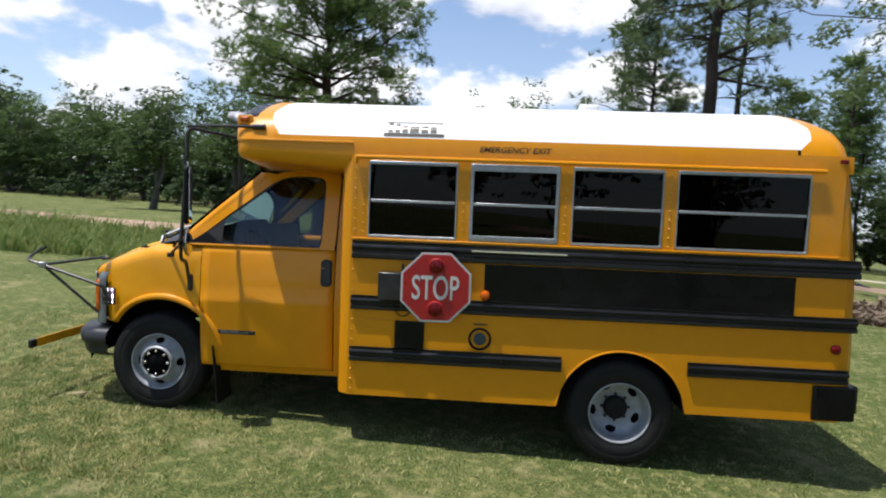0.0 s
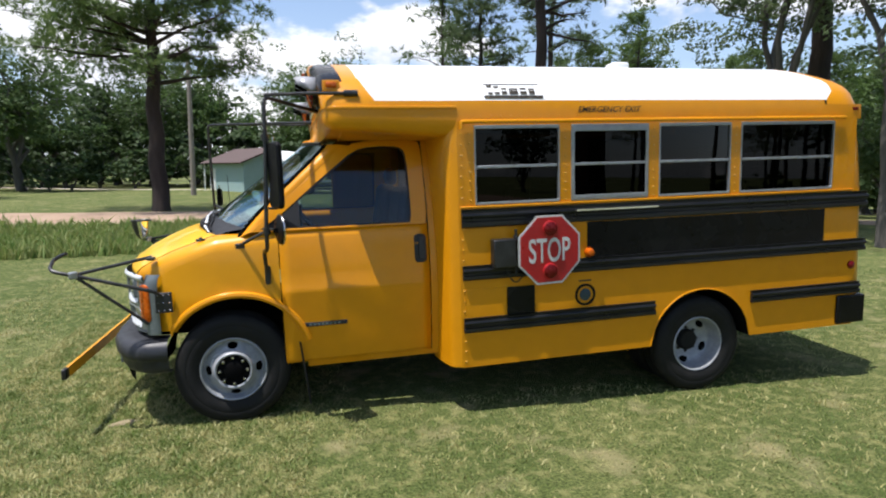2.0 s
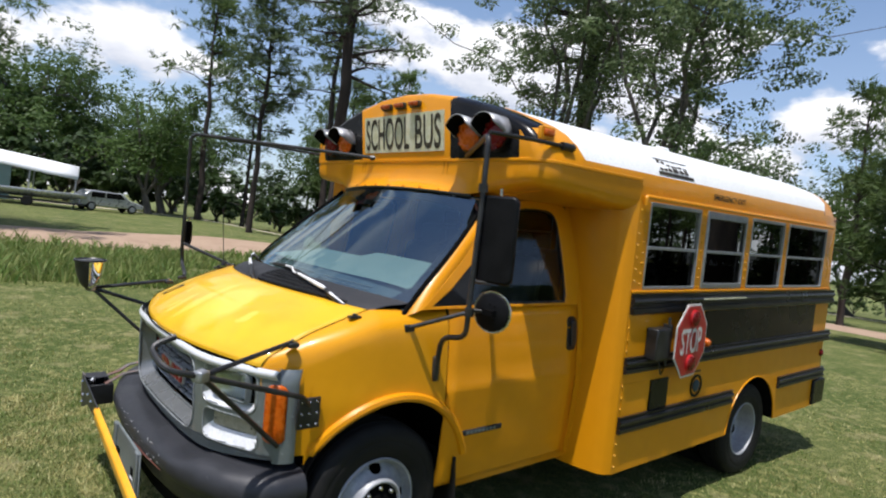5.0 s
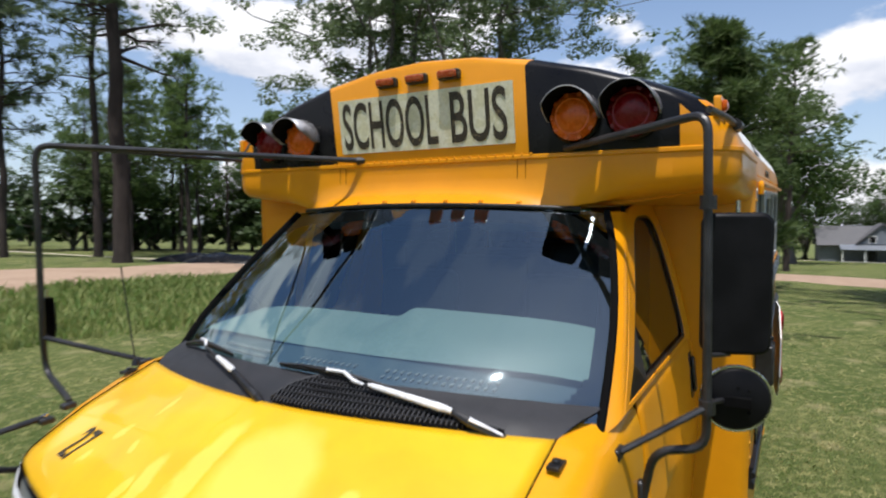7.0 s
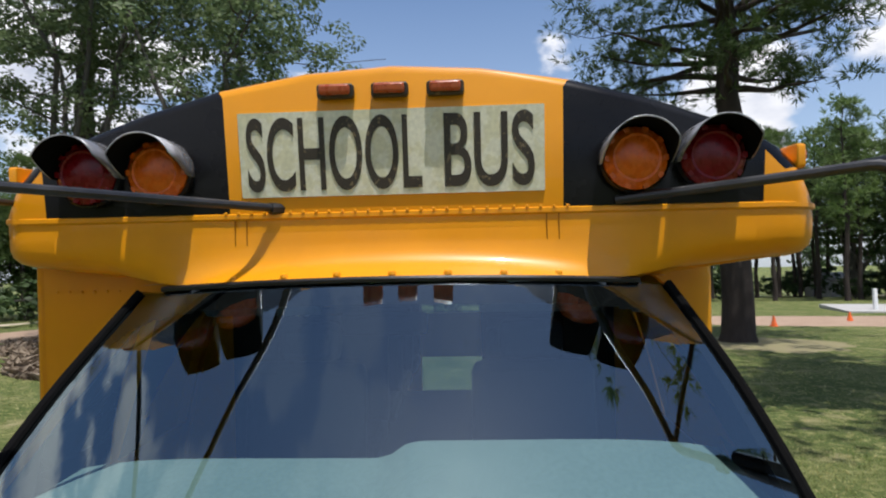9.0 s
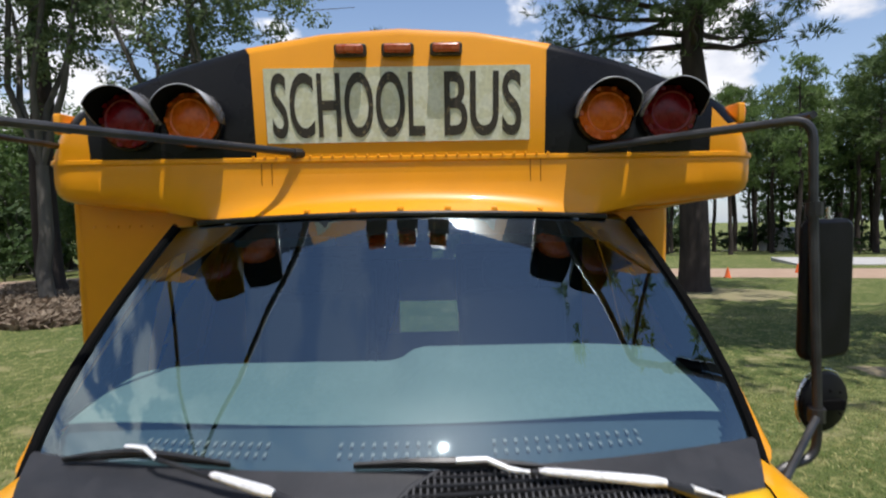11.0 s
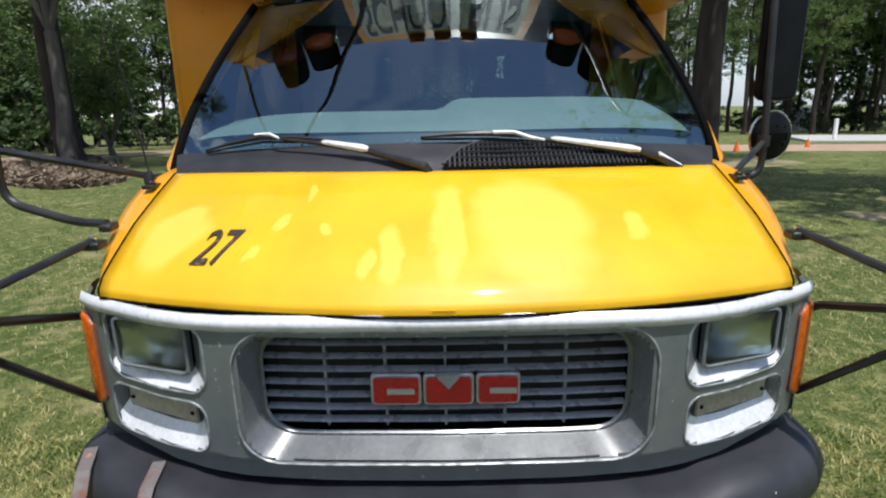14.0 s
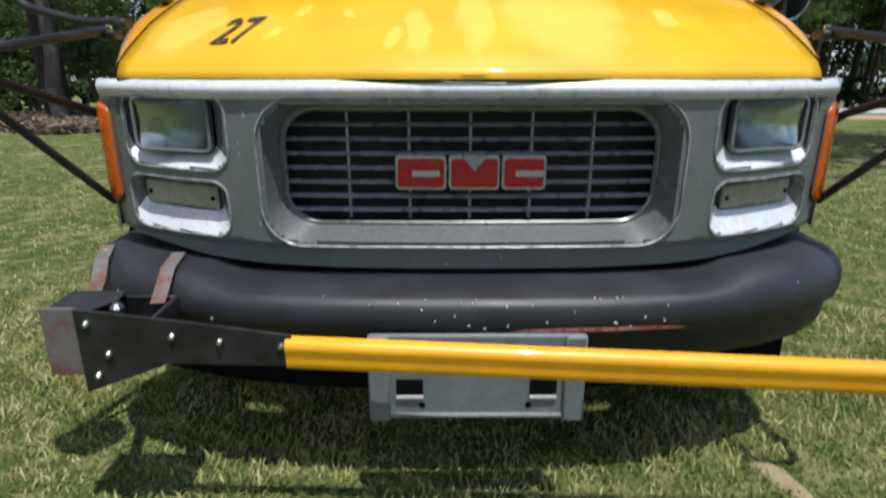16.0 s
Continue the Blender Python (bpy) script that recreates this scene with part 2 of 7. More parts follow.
# A little paler than yellow, the rivets' highlights put into the colour.
rivet_yellow = shader("rivet_highlight", (0.66, 0.31, 0.02), 0.25, second=(0.58, 0.38, 0.14), scale=60)
slat_grey = shader("grille_slat", (0.29, 0.305, 0.33), 0.30, second=(0.34, 0.355, 0.38), scale=20, metal=0.3)
dish_grey = shader("grille_dish", (0.205, 0.215, 0.22), 0.30, second=(0.14, 0.147, 0.15), scale=12, metal=0.5)
# Near-black for dark parts, and for recesses whose shade is put into the colour.
dark_hole = shader("black_and_recess_shade", (0.005, 0.005, 0.005), 0.95, spec=0.05)
alu = shader("window_aluminium", (0.36, 0.375, 0.39), 0.40, metal=0.7, second=(0.27, 0.28, 0.30), scale=20)
red_paint = shader("stop_red", (0.42, 0.012, 0.014), 0.35, second=(0.34, 0.01, 0.012), scale=8)
white_letter = shader("white_reflective", (0.62, 0.62, 0.60), 0.5, second=(0.5, 0.5, 0.47), scale=50, grain=300)
black_letter = shader("black_lettering", (0.026, 0.019, 0.010), 0.55, second=(0.16, 0.12, 0.06), scale=70, edge=(0.60, 0.66), amount=0.9)
sign_cream = shader("cream_reflective_sheet", (0.56, 0.54, 0.36), 0.45, second=(0.62, 0.61, 0.47), scale=24, edge=(0.48, 0.52), amount=0.8)
amber = shader("amber_lens", (0.50, 0.085, 0.003), 0.28, second=(0.58, 0.13, 0.004), scale=40, coat=0.1, spec=0.3)
red_lens = shader("red_lens", (0.12, 0.002, 0.004), 0.28, second=(0.17, 0.004, 0.006), scale=40, coat=0.1, spec=0.25)
marker_red = shader("faded_marker_lens", (0.30, 0.05, 0.01), 0.3, second=(0.42, 0.10, 0.02), scale=50)
badge_edge = shader("badge_edge", (0.50, 0.51, 0.53), 0.35, second=(0.36, 0.37, 0.38), scale=30, metal=0.5)
badge_red = shader("badge_red", (0.40, 0.015, 0.02), 0.3, second=(0.30, 0.012, 0.014), scale=20)
lamp_bowl = shader("lamp_reflector", (0.66, 0.69, 0.70), 0.16, second=(0.40, 0.41, 0.38), scale=11, metal=0.95, bump=0.35, bump_scale=24, stretch=(1, 0.6, 1.6), rough_var=0.08)
fog_glass = shader("cloudy_lamp_lens", (0.36, 0.34, 0.28), 0.25, second=(0.20, 0.18, 0.13), scale=14, coat=0.3)
plate_grey = shader("plate_holder_grey", (0.13, 0.15, 0.155), 0.55, second=(0.17, 0.19, 0.19), scale=15)
seam_brown = shader("seam_stain", (0.22, 0.075, 0.006), 0.7, second=(0.30, 0.11, 0.006), scale=40, spec=0.1)
rust = shader("rusted_bracket", (0.125, 0.112, 0.106), 0.7, second=(0.13, 0.050, 0.032), scale=11, amount=0.9, bump=0.15, edge=(0.47, 0.58))
mirror_shell = shader("mirror_housing_black", (0.005, 0.005, 0.006), 0.40, spec=0.12, second=(0.010, 0.010, 0.011), scale=8)
gate_yellow = shader("gate_arm_yellow", (0.80, 0.37, 0.010), 0.4, second=(0.74, 0.32, 0.01), scale=5, grain=7, coat=0.3)
# Near-white stands in for sun glints on the dark wiper arms.
wiper_glint = shader("wiper_arm_glint", (0.72, 0.73, 0.74), 0.3, second=(0.45, 0.46, 0.47), scale=30, edge=(0.55, 0.65))
cowl_plastic = shader("cowl_plastic", (0.018, 0.019, 0.022), 0.6, spec=0.35, second=(0.030, 0.030, 0.034), scale=10, bump=0.1, bump_scale=300)
# Same paint again, part-way to the hood's: sunlight on the fender in the colour.
lit_fender_yellow = shader("lit_fender_yellow", (0.69, 0.298, 0.003), 0.34, second=(0.675, 0.288, 0.003), scale=1.1, coat=0.30, grain=9, spec=0.3, mottle=0.03)
cab_grey = shader("cab_trim_grey", (0.20, 0.21, 0.20), 0.7, second=(0.26, 0.27, 0.26), scale=8, bump=0.1, bump_scale=300)
dash_top = shader("dash_pad_grey", (0.135, 0.190, 0.170), 0.75, second=(0.155, 0.210, 0.190), scale=6)
dash_dark = shader("dash_dark", (0.028, 0.050, 0.060), 0.7, second=(0.04, 0.065, 0.075), scale=10)
seat_blue = shader("seat_dark_blue", (0.035, 0.045, 0.07), 0.7, second=(0.05, 0.06, 0.085), scale=8)
inner_wall = shader("inside_lining", (0.075, 0.090, 0.115), 0.7, second=(0.06, 0.07, 0.09), scale=4)
windshield_glass = pane_glass("windshield_glass", (0.60, 0.78, 0.82), gloss=(0.78, 0.94, 1.0), rough=0.02, ior=2.6)
tinted_glass = pane_glass("dark_tinted_glass", (0.024, 0.024, 0.026), gloss=(0.36, 0.36, 0.36), ior=1.42)
door_glass = pane_glass("cab_side_glass", (0.46, 0.54, 0.55), ior=1.52)
lamp_glass = pane_glass("headlamp_lens", (0.90, 0.93, 0.95), ior=1.5)
# Black visor; its pale grey is sky sheen put into the colour.
hood_black = shader("sunlit_visor", (0.14, 0.14, 0.145), 0.28, second=(0.42, 0.42, 0.43), scale=9, amount=0.85, coat=0.5, edge=(0.40, 0.58))
mirror_face = shader("mirror_face", (0.85, 0.87, 0.88), 0.03, metal=1.0, second=(0.8, 0.82, 0.84), rough_var=0.01)


# ---------------------------------------------------------------- shapes: each gives (points, faces)
def box(c, s, turn=None):
    p = [Vector((x * s[0] / 2, y * s[1] / 2, z * s[2] / 2)) for x in (-1, 1) for y in (-1, 1) for z in (-1, 1)]
    if turn:
        p = [turn @ v for v in p]
    return [v + Vector(c) for v in p], [(0, 1, 3, 2), (4, 6, 7, 5), (0, 4, 5, 1), (2, 3, 7, 6), (0, 2, 6, 4), (1, 5, 7, 3)]


def joined(*shapes):
    pts, faces = [], []
    for p, f in shapes:
        k = len(pts)
        pts += list(p)
        faces += [tuple(i + k for i in g) for g in f]
    return pts, faces


def grid(fn, us, vs, keep=None):
    """A sheet: fn(u, v) over two lists."""
    pts = [Vector(fn(u, v)) for u in us for v in vs]
    n = len(vs)
    return pts, [(i * n + j, (i + 1) * n + j, (i + 1) * n + j + 1, i * n + j + 1)
                 for i in range(len(us) - 1) for j in range(n - 1) if keep is None or keep(i, j)]


def ramp(a, b, n):
    return [a + (b - a) * i / n for i in range(n + 1)]


def table(rows, x):
    """Straight-line look-up in (x, value, ...) rows."""
    if x <= rows[0][0]:
        return rows[0][1:] if len(rows[0]) > 2 else rows[0][1]
    for a, b in zip(rows, rows[1:]):
        if x <= b[0]:
            w = (x - a[0]) / (b[0] - a[0])
            out = tuple(p + (q - p) * w for p, q in zip(a[1:], b[1:]))
            return out if len(out) > 1 else out[0]
    return rows[-1][1:] if len(rows[-1]) > 2 else rows[-1][1]


def tube(path, r, n=10, ends=True, closed=False):
    """A round bar along a path; r is one radius or one for each point."""
    path = [Vector(p) for p in path]
    rs = r if isinstance(r, (list, tuple)) else [r] * len(path)
    pts, faces, m = [], [], len(path)
    side = None
    for i, p in enumerate(path):
        a, b = (path[(i - 1) % m], path[(i + 1) % m]) if closed else (path[max(i - 1, 0)], path[min(i + 1, m - 1)])
        way = (b - a).normalized()
        if side is None:
            side = way.orthogonal().normalized()
        side = (side - way * side.dot(way)).normalized()
        up = way.cross(side)
        pts += [p + (side * math.cos(2 * math.pi * k / n) + up * math.sin(2 * math.pi * k / n)) * rs[i] for k in range(n)]
    for i in range(m if closed else m - 1):
        j = (i + 1) % m
        faces += [(i * n + k, i * n + (k + 1) % n, j * n + (k + 1) % n, j * n + k) for k in range(n)]
    if ends and not closed:
        faces += [tuple(range(n - 1, -1, -1)), tuple(range((m - 1) * n, m * n))]
    return pts, faces


def bent(path, r=0.05, n=5):
    """Rounds the corners of a path."""
    path = [Vector(p) for p in path]
    out = [path[0]]
    for a, b, c in zip(path, path[1:], path[2:]):
        d = min(r, (a - b).length * 0.45, (c - b).length * 0.45)
        p, q = b + (a - b).normalized() * d, b + (c - b).normalized() * d
        out += [p.lerp(b, t).lerp(b.lerp(q, t), t) for t in ramp(0, 1, n)]
    return out + [path[-1]]


def lathe(rows, centre, axis, n=32, keep=None):
    """Rows of (radius, height) turned round an axis through centre."""
    axis = Vector(axis).normalized()
    side = axis.orthogonal().normalized()
    up = axis.cross(side)
    return grid(lambda i, k: Vector(centre) + axis * rows[i][1] + (side * math.cos(2 * math.pi * k / n) + up * math.sin(2 * math.pi * k / n)) * rows[i][0],
                range(len(rows)), range(n + 1), keep)


def prism(poly, to_world, thick):
    """A flat outline given thickness: to_world(u, v, w) with w from 0 to thick."""
    n = len(poly)
    pts = [Vector(to_world(u, v, w)) for w in (0, thick) for u, v in poly]
    return pts, [tuple(range(n - 1, -1, -1)), tuple(range(n, 2 * n))] + [(i, (i + 1) % n, n + (i + 1) % n, n + i) for i in range(n)]


def ring(outer, inner, to_world, thick):
    """A frame between two outlines of the same count."""
    n = len(outer)
    pts = [Vector(to_world(u, v, w)) for w in (0, thick) for o in (outer, inner) for u, v in o]
    f = []
    for i in range(n):
        j = (i + 1) % n
        f += [(i, j, n + j, n + i), (2 * n + i, 3 * n + i, 3 * n + j, 2 * n + j), (i, 2 * n + i, 2 * n + j, j), (n + i, n + j, 3 * n + j, 3 * n + i)]
    return pts, f


def rounded(x0, x1, z0, z1, r, n=4):
    """A rectangle with round corners, from its lower left corner on."""
    out = []
    for cx, cz, a in ((x0 + r, z0 + r, 180), (x1 - r, z0 + r, 270), (x1 - r, z1 - r, 0), (x0 + r, z1 - r, 90)):
        out += [(cx + r * math.cos(radians(a + 90 * k / n)), cz + r * math.sin(radians(a + 90 * k / n))) for k in range(n + 1)]
    return out


def part(name, shape, material, parent, label="", bevel=0.0, smooth=35, thick=0.0):
    """One mesh object under a thing or a part. material may be a list, with the face's choice in shape[2]."""
    mesh = bpy.data.meshes.new(name)
    mesh.from_pydata([tuple(p) for p in shape[0]], [], [tuple(f) for f in shape[1]])
    for m in material if isinstance(material, (list, tuple)) else [material]:
        mesh.materials.append(m)
    if len(shape) > 2:
        mesh.polygons.foreach_set("material_index", shape[2])
    bm = bmesh.new()
    bm.from_mesh(mesh)
    bmesh.ops.remove_doubles(bm, verts=bm.verts, dist=1e-5)
    bmesh.ops.recalc_face_normals(bm, faces=bm.faces)
    bm.to_mesh(mesh)
    bm.free()
    if smooth:
        mesh.shade_smooth()
        mesh.set_sharp_from_angle(angle=radians(smooth))
    ob = new(name, mesh)
    if parent:
        ob.parent = parent
    if thick:
        md = ob.modifiers.new("thick", "SOLIDIFY")
        md.thickness, md.offset = thick, -1
    if bevel:
        md = ob.modifiers.new("bevel", "BEVEL")
        md.width, md.segments, md.limit_method, md.angle_limit = bevel, 2, "ANGLE", radians(40)
    if label:
        tagged(ob, label)
    return ob


def lettering(name, text, material, parent, to_world, u0, u1, v0, v1, depth=0.002, label=""):
    """Words in the built-in font, stretched into the rectangle u0..u1, v0..v1 and laid out by to_world(u, v, w)."""
    curve = bpy.data.curves.new(name, "FONT")
    curve.body, curve.extrude, curve.offset = text, 0.01, 0.012
    curve.resolution_u = 6
    tmp = new("tmp", curve)
    bpy.context.view_layer.update()
    mesh = bpy.data.meshes.new_from_object(tmp.evaluated_get(bpy.context.evaluated_depsgraph_get()))
    bpy.data.objects.remove(tmp)
    co = np.array([v.co[:] for v in mesh.vertices])
    lo, hi = co.min(0), co.max(0)
    for v in mesh.vertices:
        u = u0 + (v.co.x - lo[0]) / (hi[0] - lo[0]) * (u1 - u0)
        w = v0 + (v.co.y - lo[1]) / (hi[1] - lo[1]) * (v1 - v0)
        v.co = to_world(u, w, depth if v.co.z > 0 else 0)
    mesh.name = name
    mesh.materials.clear()
    mesh.materials.append(material)
    ob = new(name, mesh)
    ob.parent = parent
    if label:
        tagged(ob, label)
    return ob


def thing(name, label, category, m=None, group="", kind=""):
    ob = new(name)
    ob.empty_display_size = 0.3
    if m is not None:
        ob.matrix_world = m
    return tagged(ob, label, category, group, kind)


# ---------------------------------------------------------------- the bus, front towards -x, its left side towards -y
bus = thing("school_bus", "small yellow school bus with white roof, parked on grass", "bus", RAKE)
HALF = [(1.235, 2.13), (1.225, 2.17), (1.19, 2.245), (1.13, 2.305), (1.06, 2.345), (0.92, 2.40), (0.76, 2.455), (0.525, 2.515), (0.26, 2.557), (0.0, 2.572)]
ARCH = [(-y, z) for y, z in HALF] + [(y, z) for y, z in HALF[-2::-1]]


def roof_x(v):
    """Where the white paint begins and ends along the roof, by height."""
    return table([(2.17, 1.02, 4.62), (2.245, 0.97, 4.70), (2.345, 0.92, 4.73), (2.6, 0.90, 4.73)], ARCH[v][1])


inner = range(1, len(ARCH) - 1)
part("roof", grid(lambda u, v: (roof_x(v)[0] + (roof_x(v)[1] - roof_x(v)[0]) * u, *ARCH[v]), ramp(0, 1, 12), inner), white_paint, bus,
     "white painted curved roof skin", smooth=50)
for s in (-1, 1):
    part("roof_rail_panel", grid(lambda x, v: (x, s * v[0], v[1]), (1.56, 2.5, 3.5, 4.60), ((1.24, 2.03), (1.239, 2.09), (1.235, 2.13), (1.226, 2.172))), yellow, bus, smooth=50)
    part("roof_rail_panel", grid(lambda x, v: (x, s * v[0], v[1]), (0.98, 1.3, 1.56), ((1.2355, 2.125), (1.235, 2.13), (1.226, 2.172))), yellow, bus, smooth=50)


def cap_ring(k):
    """One cross-section of the front cap: k is (way back, pull-in of the sides, pull-in of the top)."""
    back, a, b = k
    half = [(y * (1 - a / 1.24), z - b * max(0, (z - 2.13) / 0.44)) for y, z in HALF]
    loop = [(-y, z) for y, z in half] + [(y, z) for y, z in half[-2::-1]]
    return [(0.68 - 0.115 * max(0, z - 2.13) + back, y, z) for y, z in loop]


stations = [(0.0, 0.085, 0.040), (0.012, 0.055, 0.018), (0.04, 0.028, 0.006), (0.09, 0.008, 0.0), (0.16, 0.0, 0.0), (0.24, 0.0, 0.0)]
rings = [cap_ring(k) for k in stations]
count = len(rings[0])
rings.append([(roof_x(min(max(i, 1), 17))[0], y, z) for i, (_, y, z) in enumerate(rings[-1])])
pts, faces, which = [p for r in rings for p in r], [], []
for i in range(len(rings) - 1):
    for j in range(count - 1):
        y = abs((rings[i][j][1] + rings[i][j + 1][1]) / 2)
        faces.append((i * count + j, i * count + j + 1, (i + 1) * count + j + 1, (i + 1) * count + j))
        which.append(1 if i < 4 and j < 18 and 0.53 < y < 1.115 else 0)
mid = {}
for key, j in (("a", 3), ("b", 7), ("c", 11), ("d", 15)):
    mid[key] = len(pts)
    pts.append((0.68, rings[0][j][1], 2.13))
for loop, m in (((0, 1, 2, 3, mid["a"]), 0), ((mid["a"], 3, 4, 5, 6, 7, mid["b"]), 1), ((mid["b"], 7, 8, 9, 10, 11, mid["c"]), 0),
                ((mid["c"], 11, 12, 13, 14, 15, mid["d"]), 1), ((mid["d"], 15, 16, 17, 18), 0)):
    faces.append(loop)
    which.append(m)
front_cap = part("front_cap", (pts, faces, which), [yellow, black_paint], bus, "yellow moulded cap over the cab with black lamp panels", smooth=40)
CORNER = [(0.68, 0.0), (0.68, 0.5), (0.68, 0.9)] + [(0.81 - 0.13 * math.cos(a), 1.11 + 0.13 * math.sin(a)) for a in ramp(0, math.pi / 2, 9)] + [(1.0, 1.24), (1.25, 1.24), (1.56, 1.24)]
BROW = [(0.030, 2.150), (0.0, 2.148), (-0.007, 2.144), (-0.007, 2.132), (0.0, 2.126), (0.0, 2.07), (0.002, 2.02), (0.010, 1.985), (0.030, 1.958), (0.065, 1.942), (0.12, 1.936), (0.45, 1.934)]


def brow(i, p):
    """The band below the ledge, swept along the plan of the cap; p is (way inwards, height)."""
    q, o, s = CORNER[abs(i)], CORNER[max(abs(i) - 1, 0)], CORNER[min(abs(i) + 1, len(CORNER) - 1)]
    t = Vector((s[0] - o[0], s[1] - o[1])).normalized()
    if p[0] > 0.3:
        return (min(max(q[0], 0.80), 1.56), min(q[1], 0.74) * (1 if i >= 0 else -1), p[1])
    up = min(1, max(0, (q[1] - 0.72) / 0.34)) if q[0] < 0.75 else min(1, max(0, (1.56 - q[0]) / 0.72))
    z = p[1] + (0.055 * up * (2.126 - p[1]) / 0.19 if p[1] < 2.126 and p[0] < 0.3 else 0)
    return (q[0] + t.y * p[0], (q[1] - t.x * p[0]) * (1 if i >= 0 else -1), z + 0.012 * i / len(CORNER))


part("cap_brow", grid(brow, range(1 - len(CORNER), len(CORNER)), BROW), yellow, bus, "yellow rounded band under the cap's ledge", smooth=42)
head_x = [(0.0, 0.0), (0.3, -0.003), (0.5, -0.012), (0.66, -0.026), (0.8, -0.050), (0.9, -0.078), (1.0, -0.112)]


def header(u, y):
    e = 0.57 + 0.145 * (y / 0.80) ** 2
    w = table(head_x, u) / -0.112
    k = min(1, max(0, (abs(y) - 0.60) / 0.42))
    k = k * k * (3 - 2 * k)
    z = 2.09 + (1.958 - 0.03 * min(1, y / 0.80) ** 2 - 2.09) * u
    x = 0.677 + (e - 0.677) * w
    return (x + (0.677 + 0.03 * u ** 6 - x) * k, y, z + (2.09 - 0.085 * u - z) * k)


part("windshield_header", grid(header, ramp(0, 1, 12), ramp(-1.03, 1.03, 36)), yellow, bus, "yellow flared panel above the windshield", smooth=60)
part("header_seal", tube([(0.568 + 0.145 * (y / 0.8) ** 2, y, 1.952 - 0.03 * (y / 0.8) ** 2) for y in ramp(-0.70, 0.70, 24)], 0.009, 6), black_rail, bus)
for y in ramp(-0.62, 0.62, 8):
    part("rivet", lathe([(0.012, 0), (0.011, 0.004), (0.007, 0.009), (0.0, 0.010)], (0.585 + 0.145 * (y / 0.8) ** 2, y, 1.966 - 0.03 * (y / 0.8) ** 2), (-0.3, 0, 1), 8), yellow, bus)
for y in ramp(-0.50, 0.50, 26):
    part("rivet", lathe([(0.006, 0), (0.005, 0.003), (0.0, 0.005)], (0.672, y, 2.148), (-1, 0, 0), 6), yellow, bus)
for s in (-1, 1):
    for y in (0.44, 0.475):
        part("panel_seam", box((0.6765, s * y, 2.09), (0.003, 0.003, 0.075)), seam_brown, bus)

# sign, clearance lamps, flashers on the cap's face


def face(u, v, w=0.0):
    """On the cap's leaning front: u to the bus's right, v up, w out of it."""
    return (0.68 - 0.115 * max(0, v - 2.13) - w, u, v)


sign = part("destination_sign", prism(rounded(-0.436, 0.447, 2.193, 2.435, 0.004, 2), lambda u, v, w: face(u, v, w), 0.006), sign_cream, bus, "cream reflective sheet with worn black school bus lettering", smooth=0)
lettering("lettering", "SCHOOL", black_letter, sign, lambda u, v, w: face(-u, v, 0.0075 + w), -0.425, 0.085, 2.208, 2.420, 0.001)
lettering("lettering", "BUS", black_letter, sign, lambda u, v, w: face(-u, v, 0.0075 + w), 0.150, 0.408, 2.208, 2.420, 0.001)
for y in (0.155, 0.0, -0.158):
    m = part("clearance_lamp", prism(rounded(y - 0.053, y + 0.053, 2.466, 2.506, 0.010), lambda u, v, w: face(u, v, w), 0.022), black_letter, bus, "dark red front clearance lamp", bevel=0.004)
    part("lens", prism(rounded(y - 0.044, y + 0.044, 2.473, 2.500, 0.008), lambda u, v, w: face(u, v, 0.021 + w), 0.022), marker_red, m, bevel=0.007)
for y, lens in ((0.685, amber), (0.898, red_lens), (-0.685, amber), (-0.898, red_lens)):
    c = Vector(face(y, 2.272))
    f = part("flasher", lathe([(0.098, 0.0), (0.098, 0.02), (0.092, 0.028), (0.088, 0.02)], c, (-1, 0, 0), 32), black_paint, bus, "round warning flasher under a black hood")
    part("lens", lathe([(0.090, 0.012), (0.088, 0.030), (0.066, 0.048), (0.060, 0.046), (0.035, 0.056), (0.0, 0.060)], c, (-1, 0, 0), 32), lens, f, "amber ribbed lens" if lens is amber else "red ribbed lens")
    for k in range(10):
        a = 2 * math.pi * k / 10
        part("lens_lug", box(c + Vector((-0.034, 0.080 * math.cos(a), 0.080 * math.sin(a))), (0.012, 0.016, 0.016), Matrix.Rotation(a, 3, "X")), lens, f)
    hood = grid(lambda d, a: c + Vector((-d * (0.135 if math.sin(a) > 0.4 else 0.135 * (0.50 + 1.25 * max(-0.2, math.sin(a)))), 0.099 * math.cos(a), 0.099 * math.sin(a))),
                (0, 0.5, 1), ramp(radians(-8), radians(188), 24))
    part("hood", hood, hood_black, f, "black sheet-metal visor, its sunlit sheen coloured pale grey", thick=0.003)
    # Added dark sheets keep the visor's shaded inside black.
    part("shaded_inside", grid(lambda d, a: c + Vector((-d * (0.133 if math.sin(a) > 0.4 else 0.133 * (0.50 + 1.25 * max(-0.2, math.sin(a)))), 0.0945 * math.cos(a), 0.0945 * math.sin(a))),
                             (0, 0.5, 1), ramp(radians(-8), radians(188), 24)), dark_hole, f, "dark sheet for the visor's shaded inside")
    part("shaded_inside", ([c + Vector((p.x - c.x, (p.y - c.y) * 0.955, (p.z - c.z) * 0.955)) for p in hood[0]], hood[1]), black_paint, f, "black inside of the visor")
for s in (-1, 1):
    m = part("side_marker", prism(rounded(0.71, 0.78, 2.258, 2.294, 0.010), lambda u, v, w: (u, s * (1.172 + w * 0.97), v + w * 0.2), 0.024), amber, bus, "amber side marker lamp", bevel=0.01)
    part("base", prism(rounded(0.69, 0.80, 2.24, 2.31, 0.01), lambda u, v, w: (u, s * (1.155 + w), v), 0.024), yellow, m, bevel=0.004)

